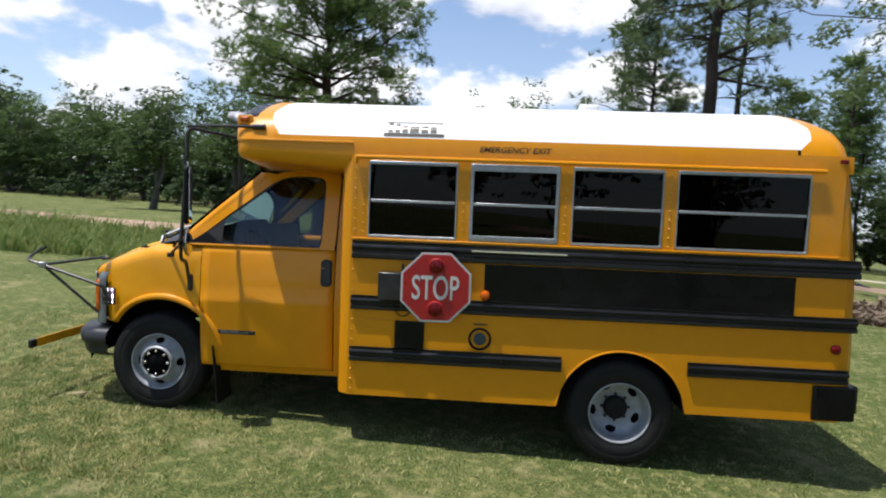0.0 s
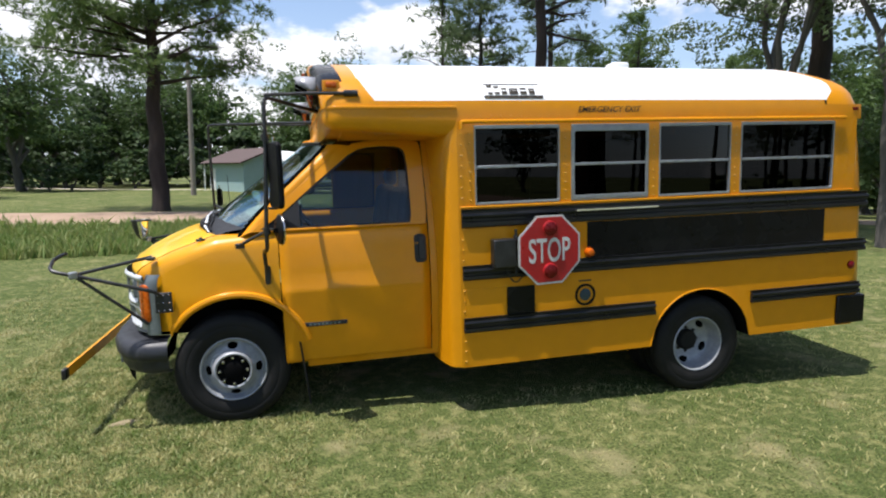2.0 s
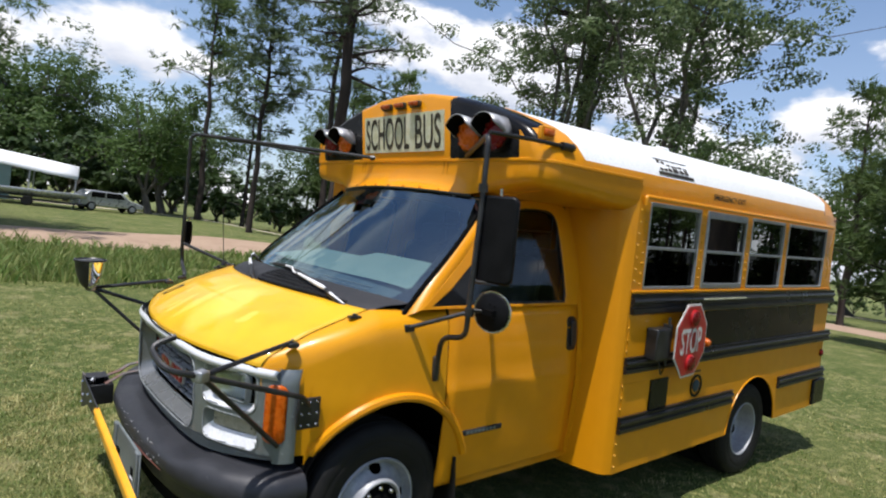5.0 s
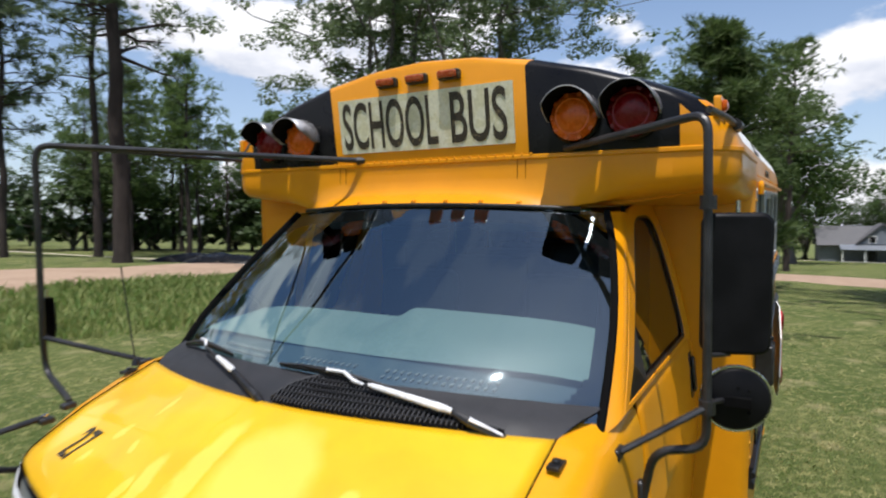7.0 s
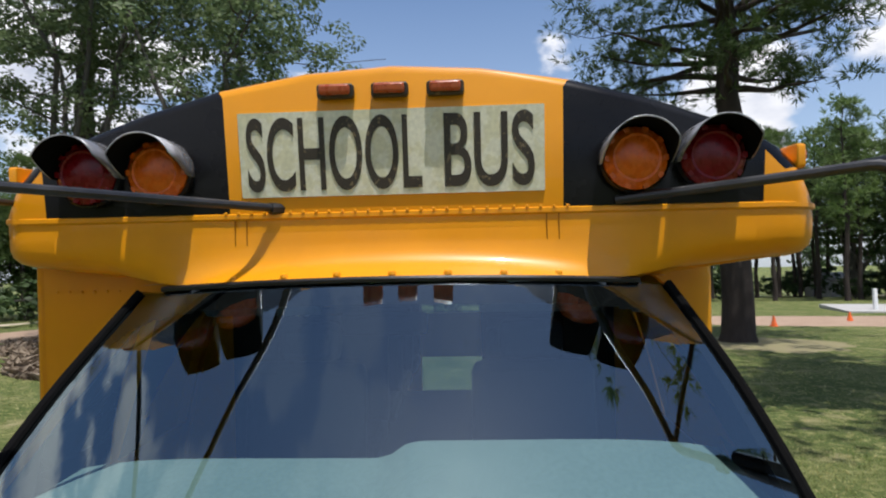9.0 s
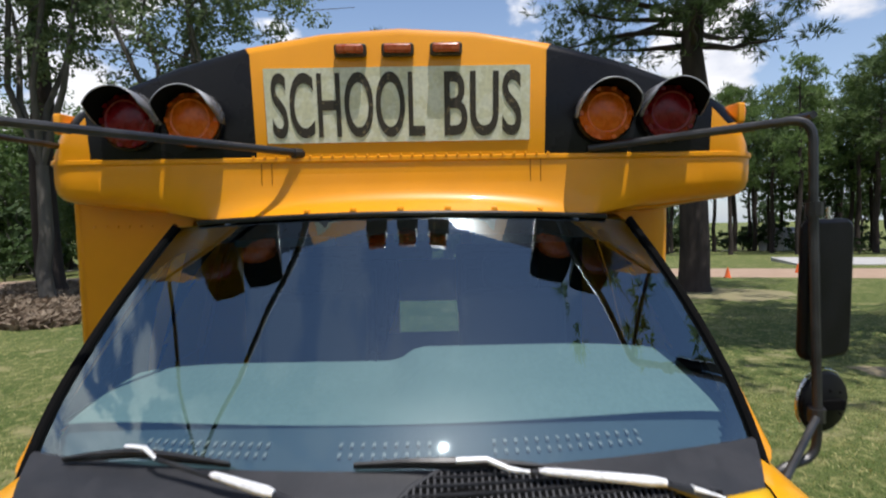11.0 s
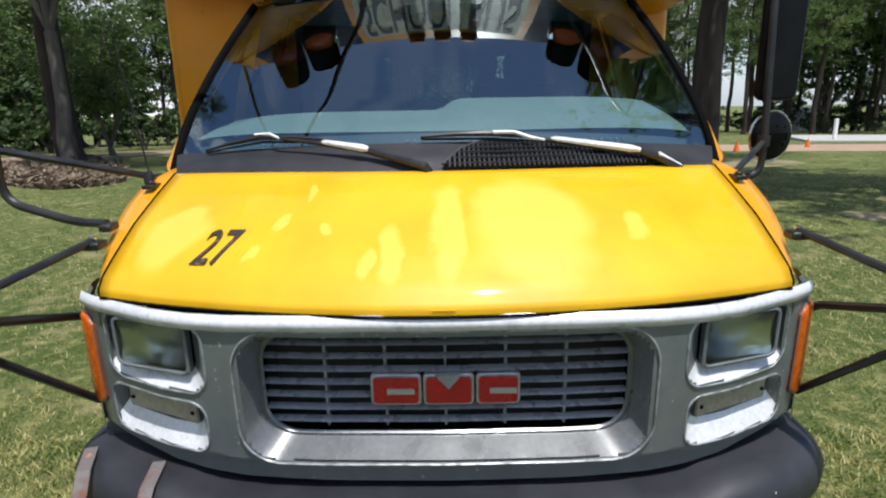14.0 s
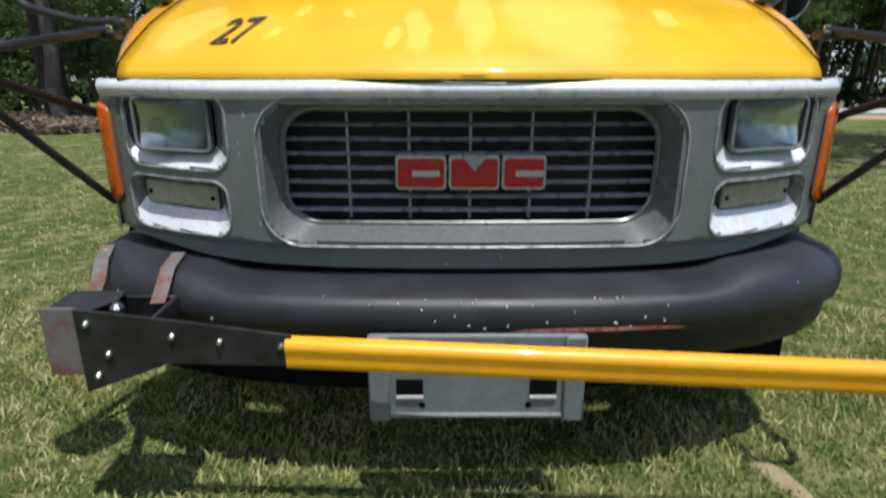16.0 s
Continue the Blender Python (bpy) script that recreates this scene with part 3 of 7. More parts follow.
def flank_entry(z):
    return table([(0.38, 0.98), (1.33, 0.97), (1.95, 0.78)], z)


# passenger body: flat sides, four windows a side
WIN = ((1.68, 2.31), (2.40, 3.02), (3.11, 3.73), (3.82, 4.70))
Z0, Z1 = 1.465, 2.006


def wheel_cut(x):
    d = 0.4525 ** 2 - (x - 3.515) ** 2
    return max(0.315, 0.275 + math.sqrt(d)) if d > 0 else 0.315


for s in (-1, 1):
    xs = sorted(set(ramp(1.56, 3.06, 6) + ramp(3.0625, 3.9675, 36) + ramp(3.97, 4.98, 5)))
    part("lower_side", grid(lambda x, t: (x, s * 1.24, wheel_cut(x) + (Z0 - wheel_cut(x)) * t), xs, ramp(0, 1, 3)), yellow, bus,
         "yellow sheet-metal side below the windows", smooth=0, thick=0.0)
    part("upper_side", grid(lambda x, z: (x, s * 1.24, z), (1.56, 4.92), (Z1, 2.035)), yellow, bus, smooth=0)
    for a, b in ((1.56, 1.68), (2.31, 2.40), (3.02, 3.11), (3.73, 3.82), (4.70, 4.92)):
        part("window_post", grid(lambda x, z: (x, s * 1.24, z), (a, b), (Z0, Z1)), yellow, bus, smooth=0)
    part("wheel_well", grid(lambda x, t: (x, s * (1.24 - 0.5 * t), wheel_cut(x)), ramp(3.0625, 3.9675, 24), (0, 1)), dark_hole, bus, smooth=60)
    part("arch_edge", tube([(x, s * 1.241, wheel_cut(x) + 0.004) for x in ramp(3.064, 3.966, 30)], 0.006, 6), yellow, bus)
    part("bulkhead", grid(lambda p, z: (p[0], s * p[1], z), ((1.44, 0.80), (1.44, 0.98), (1.455, 1.06), (1.475, 1.15), (1.492, 1.20), (1.515, 1.225), (1.56, 1.24)), (0.32, 0.6, 1.2, 1.95, 2.13)),
         yellow, bus, "yellow front wall of the passenger body", smooth=60)
    for n, (a, b) in enumerate(WIN):
        slid = n == 1
        wdw = part("side_window", ring(rounded(a, b, Z0, Z1, 0.012), rounded(a + 0.010, b - 0.010, Z0 + 0.018, Z1 - 0.024, 0.01), lambda u, v, w: (u, s * (1.225 + w), v), 0.021),
                   alu, bus, "split-sash bus window in an aluminium frame", bevel=0.003)
        part("sash_bar", box(((a + b) / 2, s * 1.232, 1.725), (b - a - 0.03, 0.022, 0.020)), alu, wdw, bevel=0.003)
        if slid:
            part("sash_frame", ring(rounded(a + 0.008, b - 0.008, Z0 + 0.012, Z1 - 0.012, 0.01), rounded(a + 0.024, b - 0.024, Z0 + 0.040, Z1 - 0.05, 0.01), lambda u, v, w: (u, s * (1.238 + w), v), 0.012), alu, wdw, bevel=0.003)
        for z0, z1, dy in ((Z0 + 0.015, 1.72, 0.0), (1.73, Z1 - 0.015, 0.008)):
            pane = part("pane", grid(lambda x, z: (x, s * (1.222 + dy), z), (a + 0.012, b - 0.012), (z0, z1)), tinted_glass, wdw, "dark tinted glass", smooth=0)
            pane.visible_shadow = False
    # rub rails: ribbed black strips
    for x0, x1, z, h in ((1.575, 5.055, 1.375, 0.125), (1.575, 5.06, 0.995, 0.10), (1.575, 3.09, 0.622, 0.105), (3.96, 5.03, 0.635, 0.098)):
        prof = [(0, -h / 2), (0.020, -h / 2), (0.026, -h * 0.42), (0.026, -h * 0.22), (0.014, -h * 0.15), (0.014, -h * 0.02), (0.026, h * 0.06), (0.030, h * 0.16), (0.026, h * 0.26), (0.014, h * 0.32), (0.014, h * 0.40), (0.022, h / 2), (0, h / 2)]
        n = len(prof)
        sh = [(x, s * (1.2405 + d), z + v) for x in (x0, x1) for d, v in prof], [(i, (i + 1) % n, n + (i + 1) % n, n + i) for i in range(n)] + [tuple(range(n)), tuple(range(n, 2 * n))]
        part("rub_rail", sh, black_rail, bus, "ribbed black rub rail", smooth=30)
    part("drip_rail", tube(bent([(1.59, s * 1.262, 1.98), (1.585, s * 1.262, 2.03), (4.78, s * 1.262, 2.03)], 0.02), 0.013, 8), yellow, bus)
    part("window_sill_strip", box((3.24, s * 1.246, 1.452), (3.34, 0.016, 0.014)), yellow, bus, bevel=0.003)
    part("side_panel_black", box((3.585, s * 1.2415, 1.175), (2.12, 0.006, 0.262)), black_paint, bus, "glossy black panel between the rub rails", bevel=0.001)
    part("rear_corner_lamp", lathe([(0.034, 0), (0.034, 0.012), (0.02, 0.022), (0, 0.025)], (4.94, s * 1.24, 0.825), (0, s, 0), 20), red_lens, bus, "round red side reflector")
    part("rear_marker", box((4.905, s * 1.222, 2.10), (0.06, 0.03, 0.028)), red_lens, bus, bevel=0.006)
    for x, zs in ((1.585, ramp(0.36, 1.95, 22)), (1.645, ramp(1.50, 1.95, 7)), (2.355, ramp(1.48, 1.97, 8)), (3.065, ramp(1.48, 1.97, 8)), (3.775, ramp(1.48, 1.97, 8))):
        if s < 0:
            for z in zs:
                part("rivet", lathe([(0.0075, 0), (0.0066, 0.0035), (0.0035, 0.006), (0.0, 0.007)], (x, s * 1.2405, z), (0, s, 0), 8), rivet_yellow, bus)
    if s < 0:
        for x in ramp(1.66, 4.70, 42):
            part("rivet", lathe([(0.005, 0), (0.0, 0.004)], (x, s * 1.240, 2.068), (0, s, 0), 5), yellow, bus)
part("yellow_patch", box((1.98, -1.2412, 1.175), (0.79, 0.004, 0.255)), yellow, bus)
part("tape_strip", box((2.76, -1.2715, 1.397), (0.66, 0.004, 0.011)), sign_cream, bus, "cream tape strip along the rub rail")
part("black_cover", box((2.005, -1.245, 0.775), (0.21, 0.014, 0.20)), black_paint, bus, bevel=0.003)
part("seam_cover", box((1.74, -1.2412, 0.775), (0.30, 0.004, 0.205)), yellow, bus, bevel=0.001)

filler = part("fuel_filler", lathe([(0.082, 0), (0.082, 0.006), (0.066, 0.008), (0.060, -0.03), (0.0, -0.03)], (2.51, -1.241, 0.77), (0, -1, 0), 28), mirror_shell, bus, "round fuel filler recess with a dark cap")
part("cap", lathe([(0.045, -0.02), (0.045, 0.006), (0.03, 0.012), (0, 0.012)], (2.51, -1.241, 0.77), (0, -1, 0), 20), dash_dark, filler)
part("lettering_bar", box((2.51, -1.2412, 0.875), (0.10, 0.002, 0.012)), black_letter, bus, "unreadable small black wording")

# the entrance side on the right reaches forwards beside the cab
part("entry_front", grid(lambda t, z: (0.86 + 0.02 * t, flank_entry(z) + (1.225 - flank_entry(z)) * t, z), ramp(0, 1, 4), (0.34, 0.8, 1.33, 1.6, 1.95, 2.0)), yellow, bus, "yellow front wall of the entrance", smooth=40)
part("entry_side", grid(lambda x, z: (x, 1.24, z), (0.91, 1.2, 1.56), (0.34, 1.2, 1.985)), yellow, bus, "yellow entrance side wall", smooth=0)
part("entry_edge", tube([(0.895, 1.225, 0.34), (0.895, 1.225, 2.02)], 0.020, 10), yellow, bus)
for y in ramp(0.86, 1.16, 7):
    part("rivet", lathe([(0.006, 0), (0.0, 0.005)], (0.868, y, 1.915), (-1, 0, 0), 6), yellow, bus)

# rear: wall, rounded cap, bumper
REAR = ((0.32, 5.10), (0.64, 5.10), (1.42, 5.07), (1.82, 5.02), (2.05, 4.97))
for s in (-1, 1):
    part("rear_corner", grid(lambda z, p: (table(REAR, z) - p[0], s * p[1], z), (0.32, 0.64, 1.0, 1.42, 1.82, 2.04), ((0.16, 1.2395), (0.10, 1.236), (0.05, 1.215), (0.015, 1.17), (0.0, 1.10), (0.0, 0.9))),
         yellow, bus, smooth=60)
    part("corner_block", box((4.95, s * 1.22, 0.45), (0.28, 0.09, 0.24)), black_paint, bus, "black corner of the rear bumper", bevel=0.012)


def rear_ring(k):
    a, b, c = k
    return [(roof_x(min(max(i, 1), 17))[1] + (4.985 - 0.16 * max(0, z - 2.03) ** 1.2 - roof_x(min(max(i, 1), 17))[1]) * a, y * (1 - b), z - c * (z - 2.03)) for i, (y, z) in enumerate(ARCH)]


rr = [rear_ring(k) for k in ((0, 0, 0), (0.3, 0.0, 0.004), (0.55, 0.003, 0.025), (0.75, 0.010, 0.07), (0.9, 0.025, 0.17), (0.975, 0.045, 0.32), (1.0, 0.065, 0.5), (1.0, 0.075, 1.0))]
part("rear_cap", ([p for r in rr for p in r], [(i * 19 + j, i * 19 + j + 1, (i + 1) * 19 + j + 1, (i + 1) * 19 + j) for i in range(7) for j in range(18)]), yellow, bus, "rounded yellow rear roof cap", smooth=60)
for s in (-1, 1):
    part("rear_rail_panel", grid(lambda x, v: (x, s * (v[0] - 0.02 * max(0, (x - 4.8) / 0.18) ** 2), v[1]), (4.58, 4.75, 4.88, 4.975), ((1.24, 2.02), (1.239, 2.09), (1.235, 2.135))), yellow, bus, smooth=60)
# rear wall stands round two windows and an emergency door window
for y0, y1, z0, z1 in ((-1.12, -0.32, 0.32, 1.37), (0.32, 1.12, 0.32, 1.37), (-0.32, 0.32, 0.32, 0.52), (-0.32, 0.32, 0.92, 1.37), (-1.12, 1.12, 1.87, 2.05), (-1.12, -1.03, 1.37, 1.87), (1.03, 1.12, 1.37, 1.87),
                       (-0.57, -0.36, 1.37, 1.87), (0.36, 0.57, 1.37, 1.87), (-1.03, -0.57, 1.37, 1.64), (0.57, 1.03, 1.37, 1.64), (-0.36, 0.36, 1.78, 1.87)):
    part("rear_wall", grid(lambda y, z: (table(REAR, z) - 0.004, y, z), (y0, y1), (z0, z1)), yellow, bus, smooth=0, thick=0.03)
for y0, y1, z0, z1 in ((-1.03, -0.57, 1.64, 1.87), (-0.36, 0.36, 1.37, 1.78), (0.57, 1.03, 1.64, 1.87), (-0.32, 0.32, 0.52, 0.92)):
    pane = part("rear_pane", grid(lambda y, z: (table(REAR, z) - 0.02, y, z), (y0, y1), (z0, z1)), door_glass, bus, "clear rear window", smooth=0)
    pane.visible_shadow = False
part("rear_bumper", box((5.11, 0, 0.46), (0.08, 2.38, 0.20)), black_paint, bus, bevel=0.02)

# floor, ceiling and seats inside
part("floor_pan", joined(box((3.3, 0, 0.56), (3.4, 1.46, 0.06)), box((2.32, 0, 0.56), (1.46, 2.40, 0.06)), box((4.5, 0, 0.56), (1.0, 2.40, 0.06))), dark_hole, bus)
part("cab_floor", box((0.75, 0, 0.50), (1.4, 1.7, 0.05)), dark_hole, bus)
part("headlining", grid(lambda x, v: (x, v[0] * 0.975, v[1] - 0.04), (0.75, 4.9), ARCH), inner_wall, bus, smooth=60)
for s in (-1, 1):
    part("inner_side", grid(lambda x, z: (x, s * 1.21, z), (1.56, 4.95), (0.77, Z0)), inner_wall, bus, smooth=0)
    for k, x in enumerate((2.25, 2.95, 3.65, 4.4)):
        seat = part("bench_seat", box((x, s * 0.72, 0.98), (0.42, 0.86, 0.12)), seat_blue, bus, "dark vinyl bench seat", bevel=0.03)
        part("backrest", box((x + 0.24, s * 0.72, 1.28), (0.10, 0.86, 0.56), Matrix.Rotation(0.12, 3, "Y")), seat_blue, seat, bevel=0.03)
for s in (-1, 1):
    seat = part("cab_seat", box((1.02, s * 0.45, 0.92), (0.48, 0.50, 0.14)), seat_blue, bus, "dark cloth cab seat", bevel=0.04)
    part("backrest", box((1.29, s * 0.45, 1.28), (0.14, 0.48, 0.62), Matrix.Rotation(0.16, 3, "Y")), seat_blue, seat, bevel=0.05)
    part("headrest", box((1.37, s * 0.45, 1.66), (0.09, 0.26, 0.16)), seat_blue, seat, bevel=0.04)
part("partition", joined(box((1.60, -0.92, 1.30), (0.02, 0.60, 1.30)), box((1.60, 0.92, 1.30), (0.02, 0.60, 1.30)), box((1.60, 0, 2.02), (0.02, 1.3, 0.18))), inner_wall, bus)


# dashboard under the windshield, steering wheel
def shield(s, v, out=0.0):
    """The windshield: s from base to top, v across; out lifts off the glass. It steepens towards its foot and its brim."""
    bulge, foot = out - 0.025 * s * (1 - s), 0.45 * max(0.0, 0.3 - s) ** 2
    brim = 0.63 * max(0.0, s - 0.6) ** 2 * (1 - s)
    return (-0.20 + 0.77 * s + brim + (0.285 - 0.14 * s) * v * v - 0.58 * bulge, v * (0.945 - 0.155 * s + 0.14 * s * (1 - s) * v * v), 1.385 + 0.56 * s - foot - (0.055 - 0.025 * s) * v * v + 0.81 * bulge)


def dash(a, v):
    """The pad rises from the defroster strip to its far edge, higher before the driver."""
    far = 1.485 + 0.045 / (1 + math.exp(60 * (v + 0.02)))
    x0, x1 = 0.085 + 0.125 * v * v, 0.50 + 0.02 * v * v
    return (x0 + (x1 - x0) * min(a, 1), v * (0.915 - 0.065 * min(a, 1)), 1.432 + (far - 1.432) * min(a, 1) ** 0.8 - (0.30 if a > 1 else 0) - 0.03 * abs(v) ** 6)


part("dashboard", grid(dash, (0, 0.15, 0.3, 0.5, 0.7, 0.85, 0.95, 1.0, 1.1), ramp(-1, 1, 48)), dash_top, bus, "pale grey dashboard pad", smooth=50)
part("defroster_strip", grid(lambda a, v: (-0.15 + 0.26 * v * v + a * (0.25 - 0.10 * v * v), v * 0.91, 1.340 - 0.03 * v * v + a * 0.092), (0, 0.5, 1), ramp(-1, 1, 30)), dash_dark, bus, "dark strip with defroster slots along the glass", smooth=50)
for a, b in ((-0.62, -0.25), (-0.12, 0.12), (0.30, 0.62)):
    for y in ramp(a, b, 14 if b - a > 0.3 else 9):
        for k in (0.55, 0.68):
            x = -0.15 + 0.26 * (y / 0.91) ** 2 + k * (0.25 - 0.10 * (y / 0.91) ** 2)
            part("defroster_slot", box((x, y, 1.340 + k * 0.092 + 0.004 - 0.03 * (y / 0.91) ** 2), (0.022, 0.008, 0.006)), cab_grey, bus)
wheel_at = Vector((0.62, -0.45, 1.28))
way = Vector((0.80, 0, 0.60)).normalized()
side = Vector((0, 1, 0))
up = way.cross(side)
wheel = part("steering_wheel", tube([wheel_at + (side * math.cos(a) + up * math.sin(a)) * 0.19 for a in ramp(0, 2 * math.pi, 32)[:-1]], 0.014, 8, closed=True), dark_hole, bus, "black steering wheel")
part("spoke", joined(*[tube([wheel_at - way * 0.03, wheel_at + (side * math.cos(a) + up * math.sin(a)) * 0.18], 0.014, 6) for a in (0.3, 2.84, 4.71)]), dark_hole, wheel)
part("steering_column", tube([wheel_at, wheel_at - way * 0.45], 0.04, 10), dark_hole, bus)

# windshield with its dark border, seals, cowl, wipers
us, vs = ramp(0, 1, 30), ramp(-1, 1, 48)
glass = part("windshield", grid(shield, us, vs), windshield_glass, bus, "curved green-tinted windshield", smooth=80)
glass.visible_shadow = False
part("windshield_border", grid(lambda s, v: shield(s, v, -0.004), ramp(0, 1, 96), ramp(-1, 1, 150), lambda i, j: ((abs(j - 74.5) / 71.5) ** 6 + (abs(i - 45.4) / (43.5 if i < 45 else 41.5)) ** 6) > 1.0), dark_hole, bus, "black printed glass border", smooth=80)
for s in (-1, 1):
    part("windshield_seal", tube([shield(u, s * 1.0, 0.004) for u in us], 0.013, 8), dark_hole, bus)
part("rear_view_mirror", box((0.56, 0.02, 1.83), (0.03, 0.24, 0.06)), dark_hole, bus, bevel=0.012)
for s in (-1, 1):
    part("sun_visor", box((0.70, s * 0.42, 1.885), (0.02, 0.36, 0.14), Matrix.Rotation(-0.9, 3, "Y")), inner_wall, bus, bevel=0.008)
CEN = [(0.0, -0.745, 1.085), (0.06, -0.742, 1.105), (0.16, -0.705, 1.142), (0.32, -0.62, 1.200), (0.55, -0.50, 1.262), (0.78, -0.380, 1.310), (1.0, -0.262, 1.345)]
EDG = [(0.0, -0.575, 1.082), (0.06, -0.570, 1.102), (0.16, -0.545, 1.128), (0.32, -0.475, 1.165), (0.55, -0.355, 1.222), (0.78, -0.215, 1.272), (1.0, -0.060, 1.322)]


def hood_at(s, v):
    c, e, w = table(CEN, s), table(EDG, s), v * v
    return (c[0] + (e[0] - c[0]) * w, v * 0.868, c[1] + (e[1] - c[1]) * w ** 1.3)


part("hood", grid(hood_at, ramp(0, 0.08, 4)[:-1] + ramp(0.08, 1, 24), ramp(-1, 1, 40)), lit_hood_yellow, bus, "yellow hood with faded patches and black number", smooth=60, thick=0.012)


# Black tubes draw the shade in the gaps round the hood.
for s in (-1, 1):
    part("hood_gap_shade", tube([Vector(hood_at(t, s * 1.003)) + Vector((0, 0, 0.001)) for t in ramp(0.02, 1, 24)], 0.0027, 6), dark_hole, bus)
part("hood_gap_shade", tube([Vector(hood_at(0.0, v)) + Vector((-0.008, 0, 0.003)) for v in ramp(-0.99, 0.99, 30)], 0.0040, 6), dark_hole, bus)


def on_hood(u, v, w):
    """u: to the bus's right side as seen from the front, v: towards the windshield."""
    p = Vector(hood_at(v, u))
    q, r = Vector(hood_at(v + 0.01, u)), Vector(hood_at(v, u + 0.01))
    nrm = (r - p).cross(q - p).normalized()
    return p + nrm * (0.003 + w) * (1 if nrm.z > 0 else -1)


lettering("number", "27", black_letter, bus, lambda u, v, w: on_hood(-u + 0.022 - 0.16 * (v - 0.25), v, w), -0.705, -0.598, 0.250, 0.475, 0.001, "slanted black fleet number on the hood")
part("hood_emblem_mark", box((-0.735, 0, 1.10), (0.02, 0.05, 0.004)), lit_hood_yellow, bus)
part("cowl", grid(lambda t, v: tuple(a + (b - a) * t for a, b in zip(Vector(hood_at(1.0, v)) + Vector((0.006, 0, -0.012 + 0.02 * math.sin(math.pi * t))), Vector(shield(0.085, v, 0.006)))), ramp(0, 1, 6), ramp(-1, 1, 40)),
     cowl_plastic, bus, "black plastic cowl below the windshield", smooth=50)


def vent_depth(y):
    return table([(-0.75, 0.03), (-0.612, 0.23), (-0.474, 0.58), (-0.3, 0.80), (-0.17, 0.90), (-0.12, 0.86), (-0.05, 0.5), (0.0, 0.08)], y)


def on_cowl(y, t, lift):
    """t: 0 at the hood's edge, 1 at the foot of the glass."""
    return Vector(hood_at(1.0, y / 0.868)).lerp(Vector(shield(0.09, y / 0.945, 0.006)), t) + Vector((0, 0, lift + 0.010 * math.sin(math.pi * min(t, 1))))


vent = part("cowl_vent", grid(lambda t, y: on_cowl(y, 0.02 + vent_depth(y) * t, 0.003), (0, 0.5, 1), ramp(-0.74, -0.005, 30)), dark_hole, bus, "black cowl vent grating")
part("vent_rim", tube([on_cowl(y, 0.02 + vent_depth(y), 0.006) for y in ramp(-0.74, 0.0, 40)], 0.005, 6), cowl_plastic, vent)
for y in ramp(-0.72, -0.02, 48):
    part("rib", tube([on_cowl(y, 0.03, 0.007), on_cowl(y, 0.03 + vent_depth(y), 0.007)], 0.0035, 4), cowl_plastic, vent)
for t in (0.12, 0.27, 0.42, 0.57, 0.72, 0.84):
    part("rib", tube([on_cowl(y, t, 0.007) for y in ramp(-0.74, -0.005, 60) if vent_depth(y) > t], 0.0035, 4), cowl_plastic, vent)
WIPERS = (((0.032, 0.797, 1.385), (-0.045, 0.583, 1.432), (-0.105, 0.345, 1.425), ((-0.032, 0.607, 1.438), (-0.055, 0.552, 1.442), (-0.088, 0.512, 1.430)),
           (-0.150, 0.37, 1.418), (-0.206, 0.215, 1.398), (-0.262, 0.050, 1.358), (-0.254, 0.035, 1.334)),
          ((-0.141, 0.067, 1.433), (-0.150, -0.15, 1.440), (-0.127, -0.372, 1.412), ((-0.156, -0.152, 1.444), (-0.150, -0.217, 1.443), (-0.165, -0.265, 1.427), (-0.166, -0.307, 1.420)),
           (-0.166, -0.319, 1.419), (-0.146, -0.609, 1.376), (-0.150, -0.655, 1.362), (-0.112, -0.750, 1.315)))
for b0, bm, b1, hook, a0, a1, foot, pivot in WIPERS:
    w = part("wiper", tube([a1, foot, pivot], [0.010, 0.013, 0.012], 8), black_metal, bus, "black windshield wiper with sun glints painted on its arm")
    part("arm", tube([hook[-1], a0, a1], [0.005, 0.007, 0.009], 8), black_metal, w)
    part("arm_cover", tube([Vector(a0).lerp(Vector(a1), f) + Vector((-0.003, 0, 0.006)) for f in (0.02, 0.08, 0.85, 0.97)], [0.004, 0.008, 0.012, 0.008], 8), wiper_glint, w, "flat arm painted pale for the sun's glint")
    part("arm_hook", tube(hook, [0.006] * (len(hook) - 1) + [0.004], 6), wiper_glint, w, "hooked arm end painted pale for the glint")
    if a0[1] < 0:
        part("arm_foot", tube([Vector(foot) + Vector((-0.004, 0, 0.008)), Vector(foot).lerp(Vector(pivot), 0.9) + Vector((-0.004, 0, 0.010))], [0.009, 0.005], 6), wiper_glint, w, "arm foot painted pale for the glint")
    part("blade", tube([b0, Vector(b0).lerp(Vector(bm), 0.5) + Vector((0, 0, 0.003)), bm, Vector(b1).lerp(Vector(bm), 0.5) + Vector((0, 0, 0.003)), b1], [0.004, 0.007, 0.009, 0.007, 0.004], 6), black_metal, w)
    part("blade_rubber", tube([Vector(b0) + Vector((0.006, 0, -0.008)), Vector(bm) + Vector((0.008, 0, -0.016)), Vector(b1) + Vector((0.006, 0, -0.008))], 0.005, 4), rubber, w)


# cab sides
def flank(z, x=1.0):
    y = table([(0.38, 0.985), (0.55, 1.008), (0.80, 1.022), (0.925, 1.030), (0.945, 1.024), (1.2, 1.008), (1.33, 0.985), (1.45, 0.960), (1.6, 0.921), (1.8, 0.861), (1.95, 0.80)], z)
    return y - (0.115 * ((-0.02 - x) / 0.5) ** 2 if x < -0.02 else 0)


def front_arch(x):
    d = 0.485 ** 2 - (x - 0.045) ** 2
    return 0.43 + math.sqrt(d) if d > 0 else 0.40


